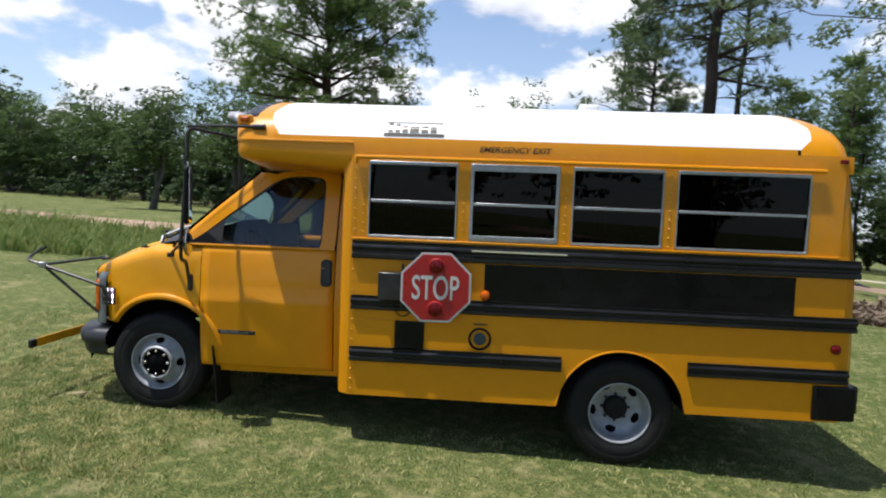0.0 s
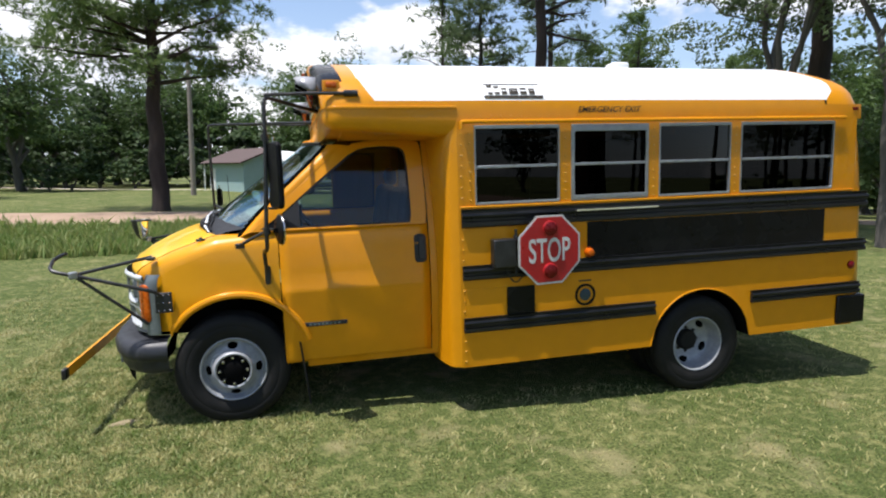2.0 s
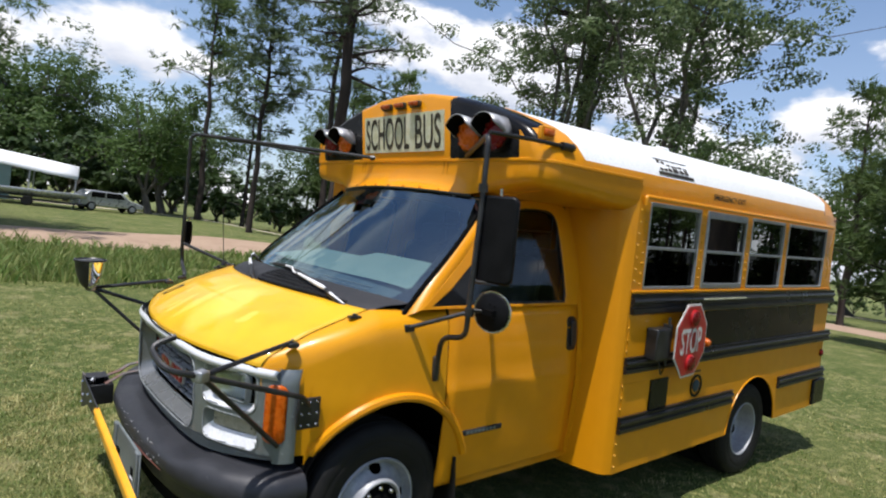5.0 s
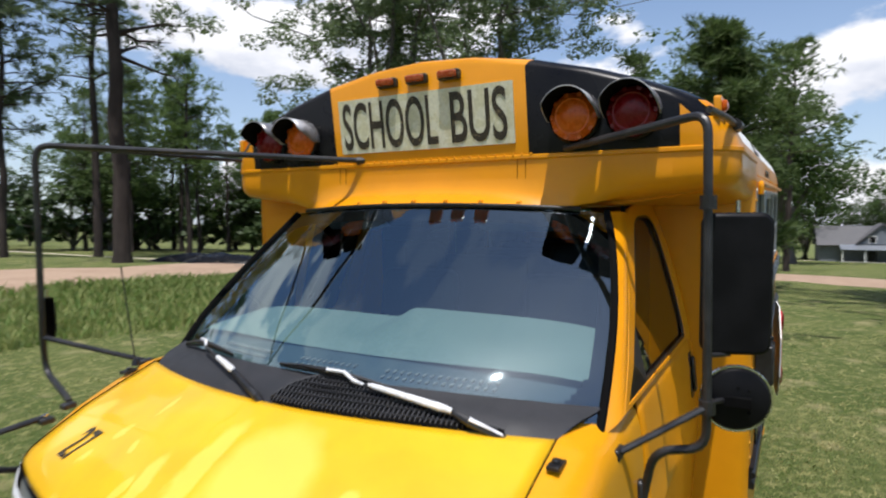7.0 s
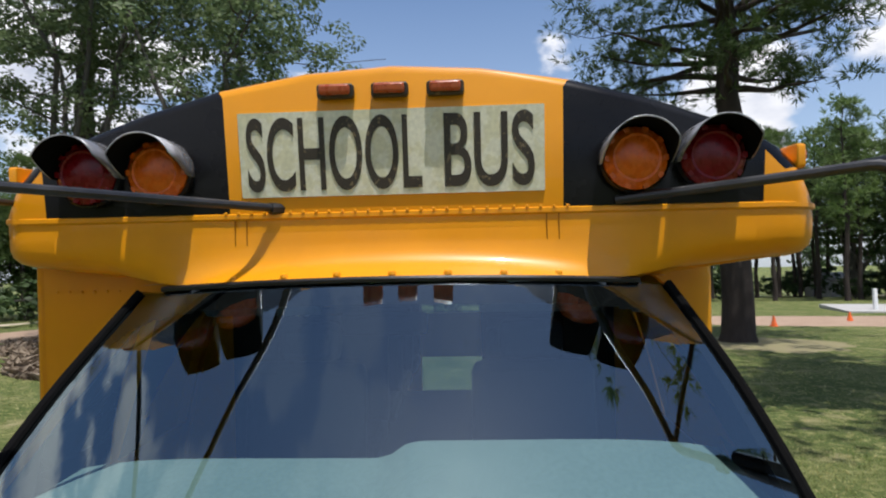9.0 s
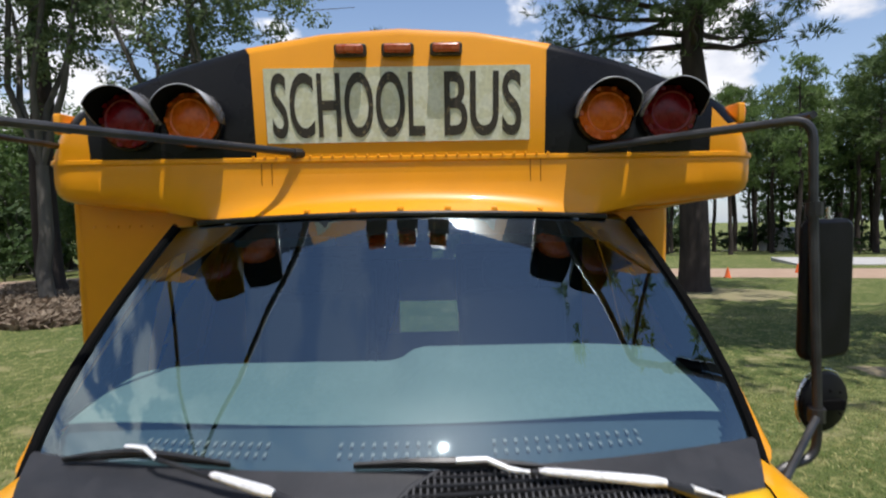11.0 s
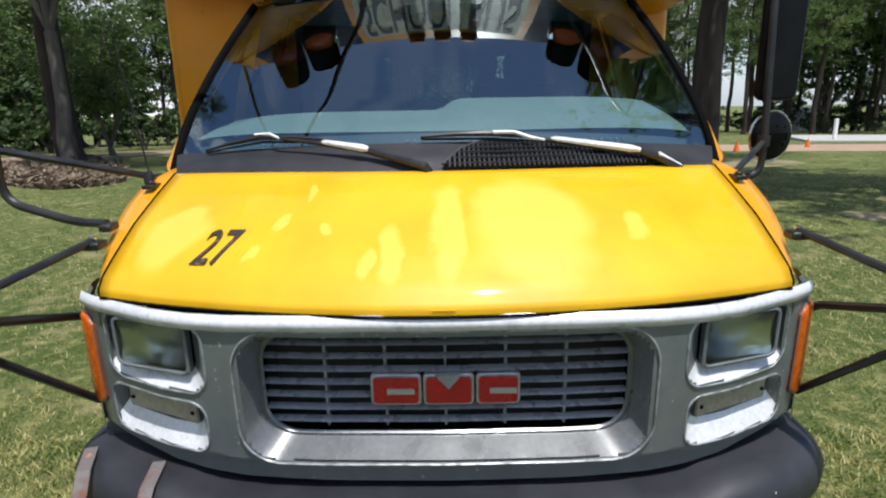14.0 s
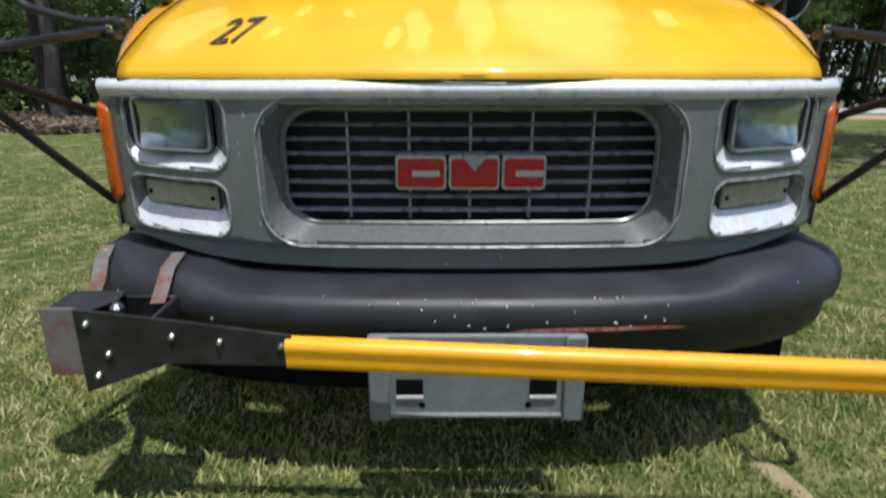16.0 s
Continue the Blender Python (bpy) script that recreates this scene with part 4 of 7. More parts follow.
def edge_z(x):
    return table([(-0.575, 1.082), (-0.545, 1.128), (-0.475, 1.165), (-0.355, 1.222), (-0.215, 1.272), (-0.06, 1.322), (0.35, 1.335)], x)


def fender_low(x):
    return 1.055 if x < -0.445 else (0.70 if x < -0.385 else front_arch(x))


for s in (-1, 1):
    rows = [0, 0.15, 0.3, 0.45, 0.6, 0.75, 0.9, 1.0, 1.35, 1.7, 2.0]

    def fender(x, t):
        z0, z1 = fender_low(x), edge_z(x) - 0.075
        if t <= 1:
            z = min(z0, z1) + (z1 - min(z0, z1)) * t
            return (x, s * flank(z, x), z)
        w = t - 1
        y1 = flank(z1, x)
        y2 = 0.872 if x < -0.06 else 0.872 + 0.06 * (x + 0.06) / 0.4
        return (x, s * (y1 + (y2 - y1) * w ** 1.6), z1 + 0.075 * math.sin(w * math.pi / 2))

    xs = ramp(-0.575, -0.45, 5) + [-0.4449, -0.42, -0.3851] + ramp(-0.384, 0.345, 40)
    part("fender", grid(fender, xs, rows), lit_fender_yellow, bus, "yellow front fender", smooth=50)
    part("fender_lip", tube([(x, s * (flank(front_arch(x), x) + 0.004), front_arch(x) + 0.012) for x in [0.045 - 0.484 * math.cos(a) for a in ramp(radians(33), radians(165), 30)]], 0.024, 8), yellow, bus, "rolled fender lip")
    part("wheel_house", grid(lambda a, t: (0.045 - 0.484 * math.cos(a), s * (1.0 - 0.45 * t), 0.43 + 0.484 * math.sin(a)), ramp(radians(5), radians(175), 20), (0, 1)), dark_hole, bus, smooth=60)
    # door with its window opening
    door = part("cab_door", grid(lambda x, z: (x, s * (flank(z) + 0.003), z), ramp(0.352, 1.39, 14), (0.405, 0.43, 0.55, 0.7, 0.8, 0.9, 0.925, 0.945, 1.05, 1.2, 1.28, 1.338)), yellow, bus, "yellow cab door", smooth=28, thick=0.01)
    skin = lambda u, v, w: (u, s * (flank(v) + w), v)
    outer = [(0.17, 1.336), (0.75, 1.336), (1.10, 1.336), (1.38, 1.336), (1.39, 1.42), (1.39, 1.56), (1.39, 1.75), (1.388, 1.87), (1.38, 1.915), (1.355, 1.937), (1.25, 1.94), (1.15, 1.94), (1.02, 1.937), (0.92, 1.925), (0.80, 1.885), (0.52, 1.64), (0.31, 1.455)]
    inn = [(0.235, 1.350), (0.75, 1.350), (1.10, 1.350), (1.265, 1.350), (1.279, 1.40), (1.279, 1.56), (1.278, 1.72), (1.274, 1.82), (1.262, 1.862), (1.235, 1.884), (1.19, 1.893), (1.10, 1.895), (1.00, 1.890), (0.93, 1.874), (0.86, 1.838), (0.575, 1.61), (0.365, 1.435)]
    part("window_frame", ring(outer, inn, skin, 0.012), yellow, door, smooth=0, bevel=0.003)
    inn2 = [(0.48 if i == 0 else u + (0.012 if u < 0.9 else -0.012), v + (0.012 if v < 1.5 else -0.012)) for i, (u, v) in enumerate(inn)]
    part("window_seal", ring(inn, inn2, skin, 0.008), black_rail, door)
    part("quarter_trim", prism([(0.235, 1.347), (0.50, 1.347), (0.50, 1.552), (0.365, 1.437)], skin, 0.008), cowl_plastic, door, "black corner trim", smooth=0)
    pane = part("door_pane", grid(lambda x, z: (0.5 + (x - 0.5), s * (flank(z) - 0.004), z), (0.49, 0.8, 1.0, 1.285), (1.345, 1.45, 1.545)), door_glass, door, "cab door glass", smooth=0)
    pane.visible_shadow = False
    pane = part("door_pane", prism([(0.49, 1.545), (1.285, 1.545), (1.285, 1.72), (1.285, 1.90), (0.95, 1.90), (0.84, 1.835), (0.66, 1.685)], lambda u, v, w: (u, s * (flank(v) - 0.004), v), 0.002), door_glass, door, smooth=0)
    pane.visible_shadow = False
    part("handle_recess", prism(rounded(1.285, 1.375, 1.06, 1.265, 0.03), skin, 0.007), black_rail, door, "black door handle recess", bevel=0.003)
    part("handle", prism(rounded(1.315, 1.365, 1.085, 1.245, 0.02), lambda u, v, w: skin(u, v, w + 0.006), 0.014), black_metal, door, bevel=0.005)
    part("door_badge", prism(rounded(0.475, 0.785, 0.66, 0.69, 0.006), skin, 0.008), cowl_plastic, door, "grey strip badge with unreadable raised lettering", bevel=0.002)
    for k in range(8):
        part("badge_bar", box((0.53 + k * 0.028, s * (flank(0.675) + 0.009), 0.675), (0.018, 0.003, 0.016)), chrome_worn, door)
    part("rear_post", grid(lambda x, z: (x, s * flank(z), z), (1.398, 1.44, 1.47), (0.39, 0.6, 0.9, 0.945, 1.2, 1.33, 1.6, 1.94)), yellow, bus, smooth=28)
    part("cab_roof_edge", grid(lambda x, t: (x, s * (0.80 - 0.25 * t), 1.938 + 0.012 * t), ramp(0.74, 1.5, 4), (0, 1)), yellow, bus)
    part("rocker", grid(lambda x, z: (x, s * (0.985 - (0.40 - z) * 0.5), z), (0.50, 1.0, 1.50), (0.36, 0.405)), yellow, bus)
    line = [(1.336, 0.17), (1.455, 0.31), (1.64, 0.52), (1.885, 0.80), (1.93, 0.95)]
    pil = [(Vector(shield(u, s * 1.0)), Vector((table(line, 1.336 + 0.57 * u), s * (flank(1.336 + 0.57 * u) + 0.010), 1.336 + 0.57 * u))) for u in ramp(0, 1, 12)]
    part("pillar", grid(lambda i, t: pil[i][0].lerp(pil[i][1], t) + Vector((0, s * 0.012 * math.sin(math.pi * t), 0.006 * math.sin(math.pi * t))), range(13), ramp(0, 1, 5)), yellow, bus, "yellow windshield pillar", smooth=60)
    part("mud_flap", box((0.475, s * 0.90, 0.33), (0.010, 0.26, 0.46), Matrix.Rotation(-0.10, 3, "Y")), rubber, bus, "black rubber mud flap", bevel=0.002)

# silver front with grille, lamps and bumper
FX = [(0, -0.742), (0.3, -0.736), (0.5, -0.722), (0.6, -0.702), (0.7, -0.668), (0.82, -0.605), (0.9, -0.560), (0.96, -0.51)]


def nose(u, v, w=0.0):
    """The curved front: u across, v up, w inwards."""
    return (table(FX, abs(u)) + w + 0.03 * max(0, 0.9 - v), u, v)


def inside(p, q):
    """q = (y0, y1, z0, z1, r) rounded opening."""
    y, z = p
    dx, dz = max(q[0] + q[4] - y, y - q[1] + q[4], 0), max(q[2] + q[4] - z, z - q[3] + q[4], 0)
    return dx * dx + dz * dz < q[4] ** 2


GR, HR, PR = (-0.488, 0.488, 0.712, 1.040, 0.085), (0.572, 0.860, 0.884, 1.054, 0.045), (0.585, 0.872, 0.722, 0.850, 0.035)
ys, zs = ramp(-0.945, 0.945, 168), ramp(0, 1, 48)
low = lambda y: 0.640 + 0.055 * (abs(y) / 0.945) ** 3


def fascia(y, t):
    z = low(y) + (1.082 - low(y)) * t
    x, _, _ = nose(y, z)
    return (x + (0.020 * min(1, (0.708 - z) / 0.012) ** 0.7 if z < 0.708 else 0), y, z)


def solid(i, j):
    y = abs(ys[i] + ys[i + 1]) / 2
    z = low(y) + (1.082 - low(y)) * (zs[j] + zs[j + 1]) / 2
    return not inside((y, z), (-9, GR[1], *GR[2:])) and not inside((y, z), HR) and not inside((y, z), PR)


front = part("front_fascia", grid(fascia, ys, zs, solid), chrome_worn, bus, "worn grey-silver plastic front with chipped finish", smooth=40)
# The band's near-white is sky and sun shine put into its colour.
part("top_band", grid(lambda y, t: (nose(y, 1.08)[0] - 0.014 * math.sin(math.pi * t), y, 1.048 + 0.042 * t - 0.004 * (abs(y) / 0.9) ** 2), ramp(-0.945, 0.945, 60), ramp(0, 1, 8)), silver_band, front, "silver top band with sky shine in its colour", smooth=60)
for s in (-1, 1):
    plan = [(-0.528, 0.941), (-0.516, 0.953), (-0.500, 0.964), (-0.478, 0.972), (-0.452, 0.976), (-0.438, 0.970)]
    part("corner_trim", grid(lambda p, z: (p[0] + (0.02 * ((z - 1.02) / 0.068) ** 2 if z > 1.02 else 0), s * (p[1] - (0.02 * ((z - 1.02) / 0.068) ** 2 if z > 1.02 else 0)), z), plan, (0.685, 0.72, 0.76, 1.02, 1.05, 1.07, 1.088)), chrome_worn, front, smooth=60)
    strip_in = [(-0.560, 0.905), (-0.545, 0.920), (-0.530, 0.934), (-0.514, 0.948), (-0.498, 0.960), (-0.486, 0.966)]

    def lamp_strip(i, t, out):
        x, y = strip_in[i]
        end = 0.022 if i in (0, 5) else 0.006 if i in (1, 4) else 0.0
        return (x - 0.62 * out, s * (y + 0.78 * out), 0.770 + end + (0.258 - 2 * end) * t)

    part("turn_signal", grid(lambda i, t: lamp_strip(i, t, 0.012 * math.sin(math.pi * min(1, max(0.0, (i + 0.25) / 5.5))) * (0.4 if t in (0, 1) else 1) + 0.004), range(6), (0, 0.04, 0.3, 0.7, 0.96, 1)), amber, front, "tall amber corner lamp", smooth=60, thick=0.012)
    rim_i = [(i, 0) for i in range(6)] + [(5, t) for t in (0.33, 0.66)] + [(i, 1) for i in range(5, -1, -1)] + [(0, t) for t in (0.66, 0.33)]
    part("turn_signal_edge", tube([lamp_strip(i, t, 0.003) for i, t in rim_i], 0.002, 6, closed=True), chrome_worn, front)


def collar(a, wa, b, wb):
    n = len(a)
    return [Vector(nose(*p, wa)) for p in a] + [Vector(nose(*p, wb)) for p in b], [(i, (i + 1) % n, n + (i + 1) % n, n + i) for i in range(n)]


def opening(q, grow=0.0, n=8):
    return rounded(q[0] - grow, q[1] + grow, q[2] - grow, q[3] + grow, q[4] + grow, n)


def fine(poly, k=10):
    out = []
    for a, b in zip(poly, poly[1:] + poly[:1]):
        m = max(1, int(math.dist(a, b) / 0.03))
        out += [(a[0] + (b[0] - a[0]) * i / m, a[1] + (b[1] - a[1]) * i / m) for i in range(m)]
    return out


def shrunk(poly, q, d, dz=None):
    cy, cz = (q[0] + q[1]) / 2, (q[2] + q[3]) / 2
    fy, fz = 1 - d / (q[1] - cy), 1 - (dz or d) / (q[3] - cz)
    return [(cy + (y - cy) * fy, cz + (z - cz) * fz) for y, z in poly]


g0 = fine(opening(GR, 0.010))
g1 = shrunk(g0, GR, 0.042, 0.026)
g1 = [(y, z + (0.012 if z < 0.8 else 0)) for y, z in g1]
part("grille_bezel", collar(g0, -0.004, g1, 0.080), dish_grey, front, "dished silver surround of the grille", smooth=40)
part("bezel_edge", tube([nose(*p, -0.003) for p in g0], 0.003, 6, closed=True), trim_edge, front)
part("grille_rim", tube([nose(*p, 0.076) for p in g1], 0.008, 6, closed=True), dish_grey, front)
# Dark sheet behind the slats stands for the shaded space inside.
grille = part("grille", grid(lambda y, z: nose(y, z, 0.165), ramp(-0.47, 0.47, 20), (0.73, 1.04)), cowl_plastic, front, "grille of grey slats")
for z in ramp(0.775, 0.985, 6):
    part("slat", grid(lambda y, p: (nose(y, z)[0] + 0.080 + p[0], y, z + p[1]), ramp(-0.450, 0.450, 24), ((0.020, -0.002), (0.001, -0.005), (-0.002, -0.0035), (0.002, 0.0005), (0.020, 0.003))), slat_grey, grille, smooth=40)
for y in ramp(-0.30, 0.30, 4):
    part("upright", box((nose(y, 0.9)[0] + 0.112, y, 0.885), (0.02, 0.006, 0.27)), slat_grey, grille)
for k, (y0, y1) in enumerate(((0.060, 0.180), (-0.068, 0.052), (-0.180, -0.076))):
    m = part("badge_block", prism(rounded(y0 - 0.002, y1 + 0.002, 0.830, 0.914, 0.012), lambda u, v, w: nose(u, v, 0.074 - w), 0.016), badge_edge, front, "red block of the maker's badge with bright edge", bevel=0.003)
    part("badge_inlay", prism(rounded(y0 + 0.005, y1 - 0.005, 0.838, 0.907, 0.008), lambda u, v, w: nose(u, v, 0.057 - w), 0.006), badge_red, m, bevel=0.001)
    if k != 1:
        part("badge_gap", box((nose((y0 + y1) / 2, 0.87)[0] + 0.050, (y0 + y1) / 2 - 0.012, 0.872), (0.004, 0.066, 0.014)), badge_edge, m)
    else:
        part("badge_gap", prism([(-0.040, 0.916), (0.024, 0.916), (-0.008, 0.878)], lambda u, v, w: nose(u, v, 0.053 - w), 0.005), slat_grey, m)
for s in (-1, 1):
    flat_x = lambda y: -0.676 + 0.086 * (y - 0.612) / 0.25
    for q, inner_q, depth in ((HR, (0.606, 0.846, 0.912, 1.052, 0.03), 0.035), (PR, (0.606, 0.850, 0.772, 0.846, 0.014), 0.035)):
        h0 = fine(opening(q, 0.005))
        cy, cz, iy, iz = (q[0] + q[1]) / 2, (q[2] + q[3]) / 2, (inner_q[0] + inner_q[1]) / 2, (inner_q[2] + inner_q[3]) / 2
        h1 = [(iy + (y - cy) * (inner_q[1] - inner_q[0]) / (q[1] - q[0] + 0.01), iz + (z - cz) * (inner_q[3] - inner_q[2]) / (q[3] - q[2] + 0.01)) for y, z in h0]
        n = len(h0)
        # Faces along the opening's bottom take the lighter silver.
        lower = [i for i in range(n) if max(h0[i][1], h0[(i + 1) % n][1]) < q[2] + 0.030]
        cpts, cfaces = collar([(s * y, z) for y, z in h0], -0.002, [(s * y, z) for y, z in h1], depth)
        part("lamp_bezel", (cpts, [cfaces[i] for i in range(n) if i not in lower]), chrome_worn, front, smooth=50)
        part("bezel_ledge", (cpts, [cfaces[i] for i in lower]), silver_band, front, "lighter upward-facing ledge of the lamp opening", smooth=50)
        part("bezel_edge", tube([nose(s * y, z, -0.001) for y, z in h0], 0.003, 6, closed=True), trim_edge, front)
        # Headlight well is near-black: the shade beside the lens put into its colour.
        part("lamp_well", grid(lambda y, z: nose(s * y, z, 0.048 if q is HR else 0.040), ramp(0.60, 0.88, 6), ramp(inner_q[2] - 0.02, inner_q[3] + 0.01, 3)), dark_hole if q is HR else chrome_worn, front)
    shell = fine(rounded(0.612, 0.828, 0.918, 1.050, 0.022))
    head = part("headlight", ring(shell, shrunk(shell, (0.612, 0.828, 0.918, 1.050), 0.006), lambda u, v, w: (flat_x(u) + 0.012 - w, s * u, v), 0.024), plate_grey, front, "rectangular sealed-beam headlight")
    rim_l = rounded(0.617, 0.823, 0.923, 1.045, 0.018)
    part("reflector", grid(lambda y, z: (flat_x(y) + 0.016 - 0.020 * (abs(y - 0.72) / 0.104) ** 2.4 * 0.8 - 0.012 * (abs(z - 0.984) / 0.063) ** 2, s * y, z), ramp(0.6165, 0.8235, 20), ramp(0.9225, 1.0455, 12)), lamp_bowl, head, "silvered reflector bowl", smooth=80)
    part("lens", grid(lambda y, z: (flat_x(y) - 0.006 - 0.012 * (math.sin(math.pi * (y - 0.615) / 0.210) * math.sin(math.pi * (z - 0.921) / 0.126)) ** 0.6, s * y, z), ramp(0.6155, 0.8245, 16), ramp(0.9215, 1.0465, 10), None), lamp_glass, head, "clear glass lens", smooth=80)
    part("lens_rim", tube([(flat_x(u) - 0.010, s * u, v) for u, v in fine(rim_l)], 0.004, 6, closed=True), plate_grey, head)
    fog = part("parking_lamp", prism(rounded(0.617, 0.840, 0.776, 0.838, 0.008), lambda u, v, w: nose(s * u, v, 0.040 - w), 0.016), fog_glass, front, "clouded rectangular parking lamp", bevel=0.006)
    for y in (0.632, 0.825):
        part("screw", lathe([(0.006, 0), (0.0, 0.003)], nose(s * y, 0.806, 0.0235), (-1, 0, 0), 8), dark_hole, fog)
# Added black sheet and box fill the shade below and behind the grille.
part("lower_gap_shade", grid(lambda y, z: nose(y, z, 0.10), ramp(-0.85, 0.85, 12), (0.5, 0.68)), dark_hole, bus)
part("grille_shade_box", box((-0.27, 0, 0.85), (0.5, 1.5, 0.44)), dark_hole, bus)
BX = [(0, -0.868), (0.3, -0.862), (0.55, -0.835), (0.75, -0.775), (0.88, -0.715), (0.97, -0.645), (1.02, -0.58), (1.038, -0.52), (1.04, -0.42)]
plan = [(-1.04, -0.40)] + [(-y, x) for y, x in BX[::-1]] + [(y, x) for y, x in BX[1:]] + [(1.04, -0.40)]
plan = [(a[0] + (b[0] - a[0]) * t, a[1] + (b[1] - a[1]) * t) for a, b in zip(plan, plan[1:]) for t in (0, 0.33, 0.66)] + [plan[-1]]


def bumper_at(i, p):
    a, b = Vector((plan[max(i - 1, 0)][1], plan[max(i - 1, 0)][0])), Vector((plan[min(i + 1, len(plan) - 1)][1], plan[min(i + 1, len(plan) - 1)][0]))
    t = (b - a).normalized()
    nrm = Vector((t.y, -t.x))
    k = min(1.0, max(0.0, (0.70 - abs(plan[i][0])) / 0.10)) * min(1.0, max(0.0, (p[1] - 0.60) / 0.045))
    return (plan[i][1] + nrm.x * p[0], plan[i][0] + nrm.y * p[0], p[1] - 0.024 * k * k * (3 - 2 * k))


prof = [(0.20, 0.650), (0.10, 0.652), (0.055, 0.648), (0.03, 0.636), (0.012, 0.615), (0.002, 0.590), (0.0, 0.560), (0.006, 0.535), (0.022, 0.520), (0.030, 0.512), (0.030, 0.470), (0.045, 0.44), (0.09, 0.42), (0.16, 0.42)]
part("bumper", grid(bumper_at, range(len(plan)), prof), bumper_black, bus, "scuffed black plastic front bumper", smooth=45)
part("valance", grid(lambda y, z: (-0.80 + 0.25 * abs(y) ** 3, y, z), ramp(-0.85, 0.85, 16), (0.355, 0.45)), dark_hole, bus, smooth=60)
rng = random.Random(5)
for k in range(30):
    y, z = rng.uniform(-0.45, 0.15) if k < 22 else rng.uniform(-0.9, 0.9), rng.uniform(0.545, 0.62)
    d = table([(0.535, 0.006), (0.56, 0.0), (0.59, 0.002), (0.615, 0.012), (0.636, 0.03)], z)
    part("paint_chip", box((table(BX, abs(y)) + d - 0.001, y, z), (0.003, rng.uniform(0.002, 0.005), rng.uniform(0.002, 0.006))), white_letter, bus)
part("scrape", grid(lambda y, t: (table(BX, abs(y)) + 0.003 - 0.0045, y, 0.541 + 0.010 * t * math.sin(math.pi * min(1, max(0, (-0.08 - y) / 0.42))) ** 0.5), ramp(-0.50, -0.08, 16), (0, 1)), chip, bus, "red-brown scrape along the bumper")
holder = part("plate_bracket", joined(box((-0.872, -0.01, 0.43), (0.014, 0.50, 0.22))), plate_grey, bus, "empty grey number plate holder", bevel=0.01)
part("plate_rim", joined(box((-0.882, 0.215, 0.43), (0.016, 0.05, 0.22)), box((-0.882, -0.235, 0.43), (0.016, 0.05, 0.22)), box((-0.880, -0.01, 0.332), (0.012, 0.44, 0.014))), plate_grey, holder, bevel=0.006)
for y in (0.145, -0.165):
    part("slot", box((-0.880, y, 0.405), (0.006, 0.062, 0.045)), dark_hole, holder)
    part("slot_tab", box((-0.884, y, 0.384), (0.006, 0.062, 0.006)), silver_band, holder)
    part("screw", lathe([(0.008, 0), (0, 0.004)], (-0.88, y * 0.8, 0.36), (-1, 0, 0), 8), dark_hole, holder)

# crossing gate folded along the bumper
gate = part("crossing_gate", joined(box((-0.872, 0.805, 0.495), (0.13, 0.235, 0.012)), box((-0.812, 0.80, 0.55), (0.010, 0.23, 0.12)), box((-0.872, 0.687, 0.55), (0.13, 0.010, 0.12)), box((-0.872, 0.918, 0.553), (0.13, 0.010, 0.14)), box((-0.872, 0.80, 0.525), (0.10, 0.18, 0.05))), black_metal, bus, "black crossing gate drive with a yellow arm along the bumper", bevel=0.003)
part("top_plate", prism([(-0.935, 0.92), (-0.815, 0.92), (-0.815, 0.80), (-0.87, 0.79), (-0.935, 0.83)], lambda u, v, w: (u, v, 0.618 + w), 0.006), cowl_plastic, gate, "bent dark top plate", smooth=0, bevel=0.002)
part("side_plate", box((-0.934, 0.885, 0.552), (0.008, 0.080, 0.158)), rust, gate, "rusty grey side plate", bevel=0.002)
part("motor_lug", lathe([(0.016, 0), (0.016, 0.02), (0.008, 0.03), (0.0, 0.03)], (-0.905, 0.775, 0.60), (0, 0, 1), 8), steel, gate)
part("arm_plate", prism([(0.848, 0.634), (0.848, 0.435), (0.66, 0.505), (0.40, 0.498), (0.392, 0.572), (0.60, 0.602)], lambda u, v, w: (-0.939 - w, u, v), 0.008), black_metal, gate, bevel=0.002, smooth=0)
for y, z in ((0.822, 0.600), (0.645, 0.570), (0.545, 0.558), (0.415, 0.548), (0.785, 0.530), (0.815, 0.478)):
    part("bolt", lathe([(0.009, 0), (0.009, 0.004), (0.005, 0.010), (0, 0.010)], (-0.947, y, z), (-1, 0, 0), 8), steel, gate)
arm0, arm1 = Vector((-0.945, 0.405, 0.532)), Vector((-1.015, -0.985, 0.499))
sec = [(0.012, -0.034), (-0.004, -0.036), (-0.010, -0.030), (-0.009, -0.018), (-0.010, -0.004), (-0.014, 0.008), (-0.016, 0.020), (-0.008, 0.031), (0.012, 0.034)]
part("arm", ([a + Vector((d, 0, v)) for a in (arm0, arm1) for d, v in sec], [(i, i + 1, 9 + i + 1, 9 + i) for i in range(8)] + [(8, 0, 9, 17), tuple(range(9)), tuple(range(9, 18))]), gate_yellow, gate, "yellow ribbed gate arm", smooth=50)
part("arm_tip", box(arm1 + Vector((0, -0.03, 0)), (0.03, 0.07, 0.07)), black_metal, gate, bevel=0.01)
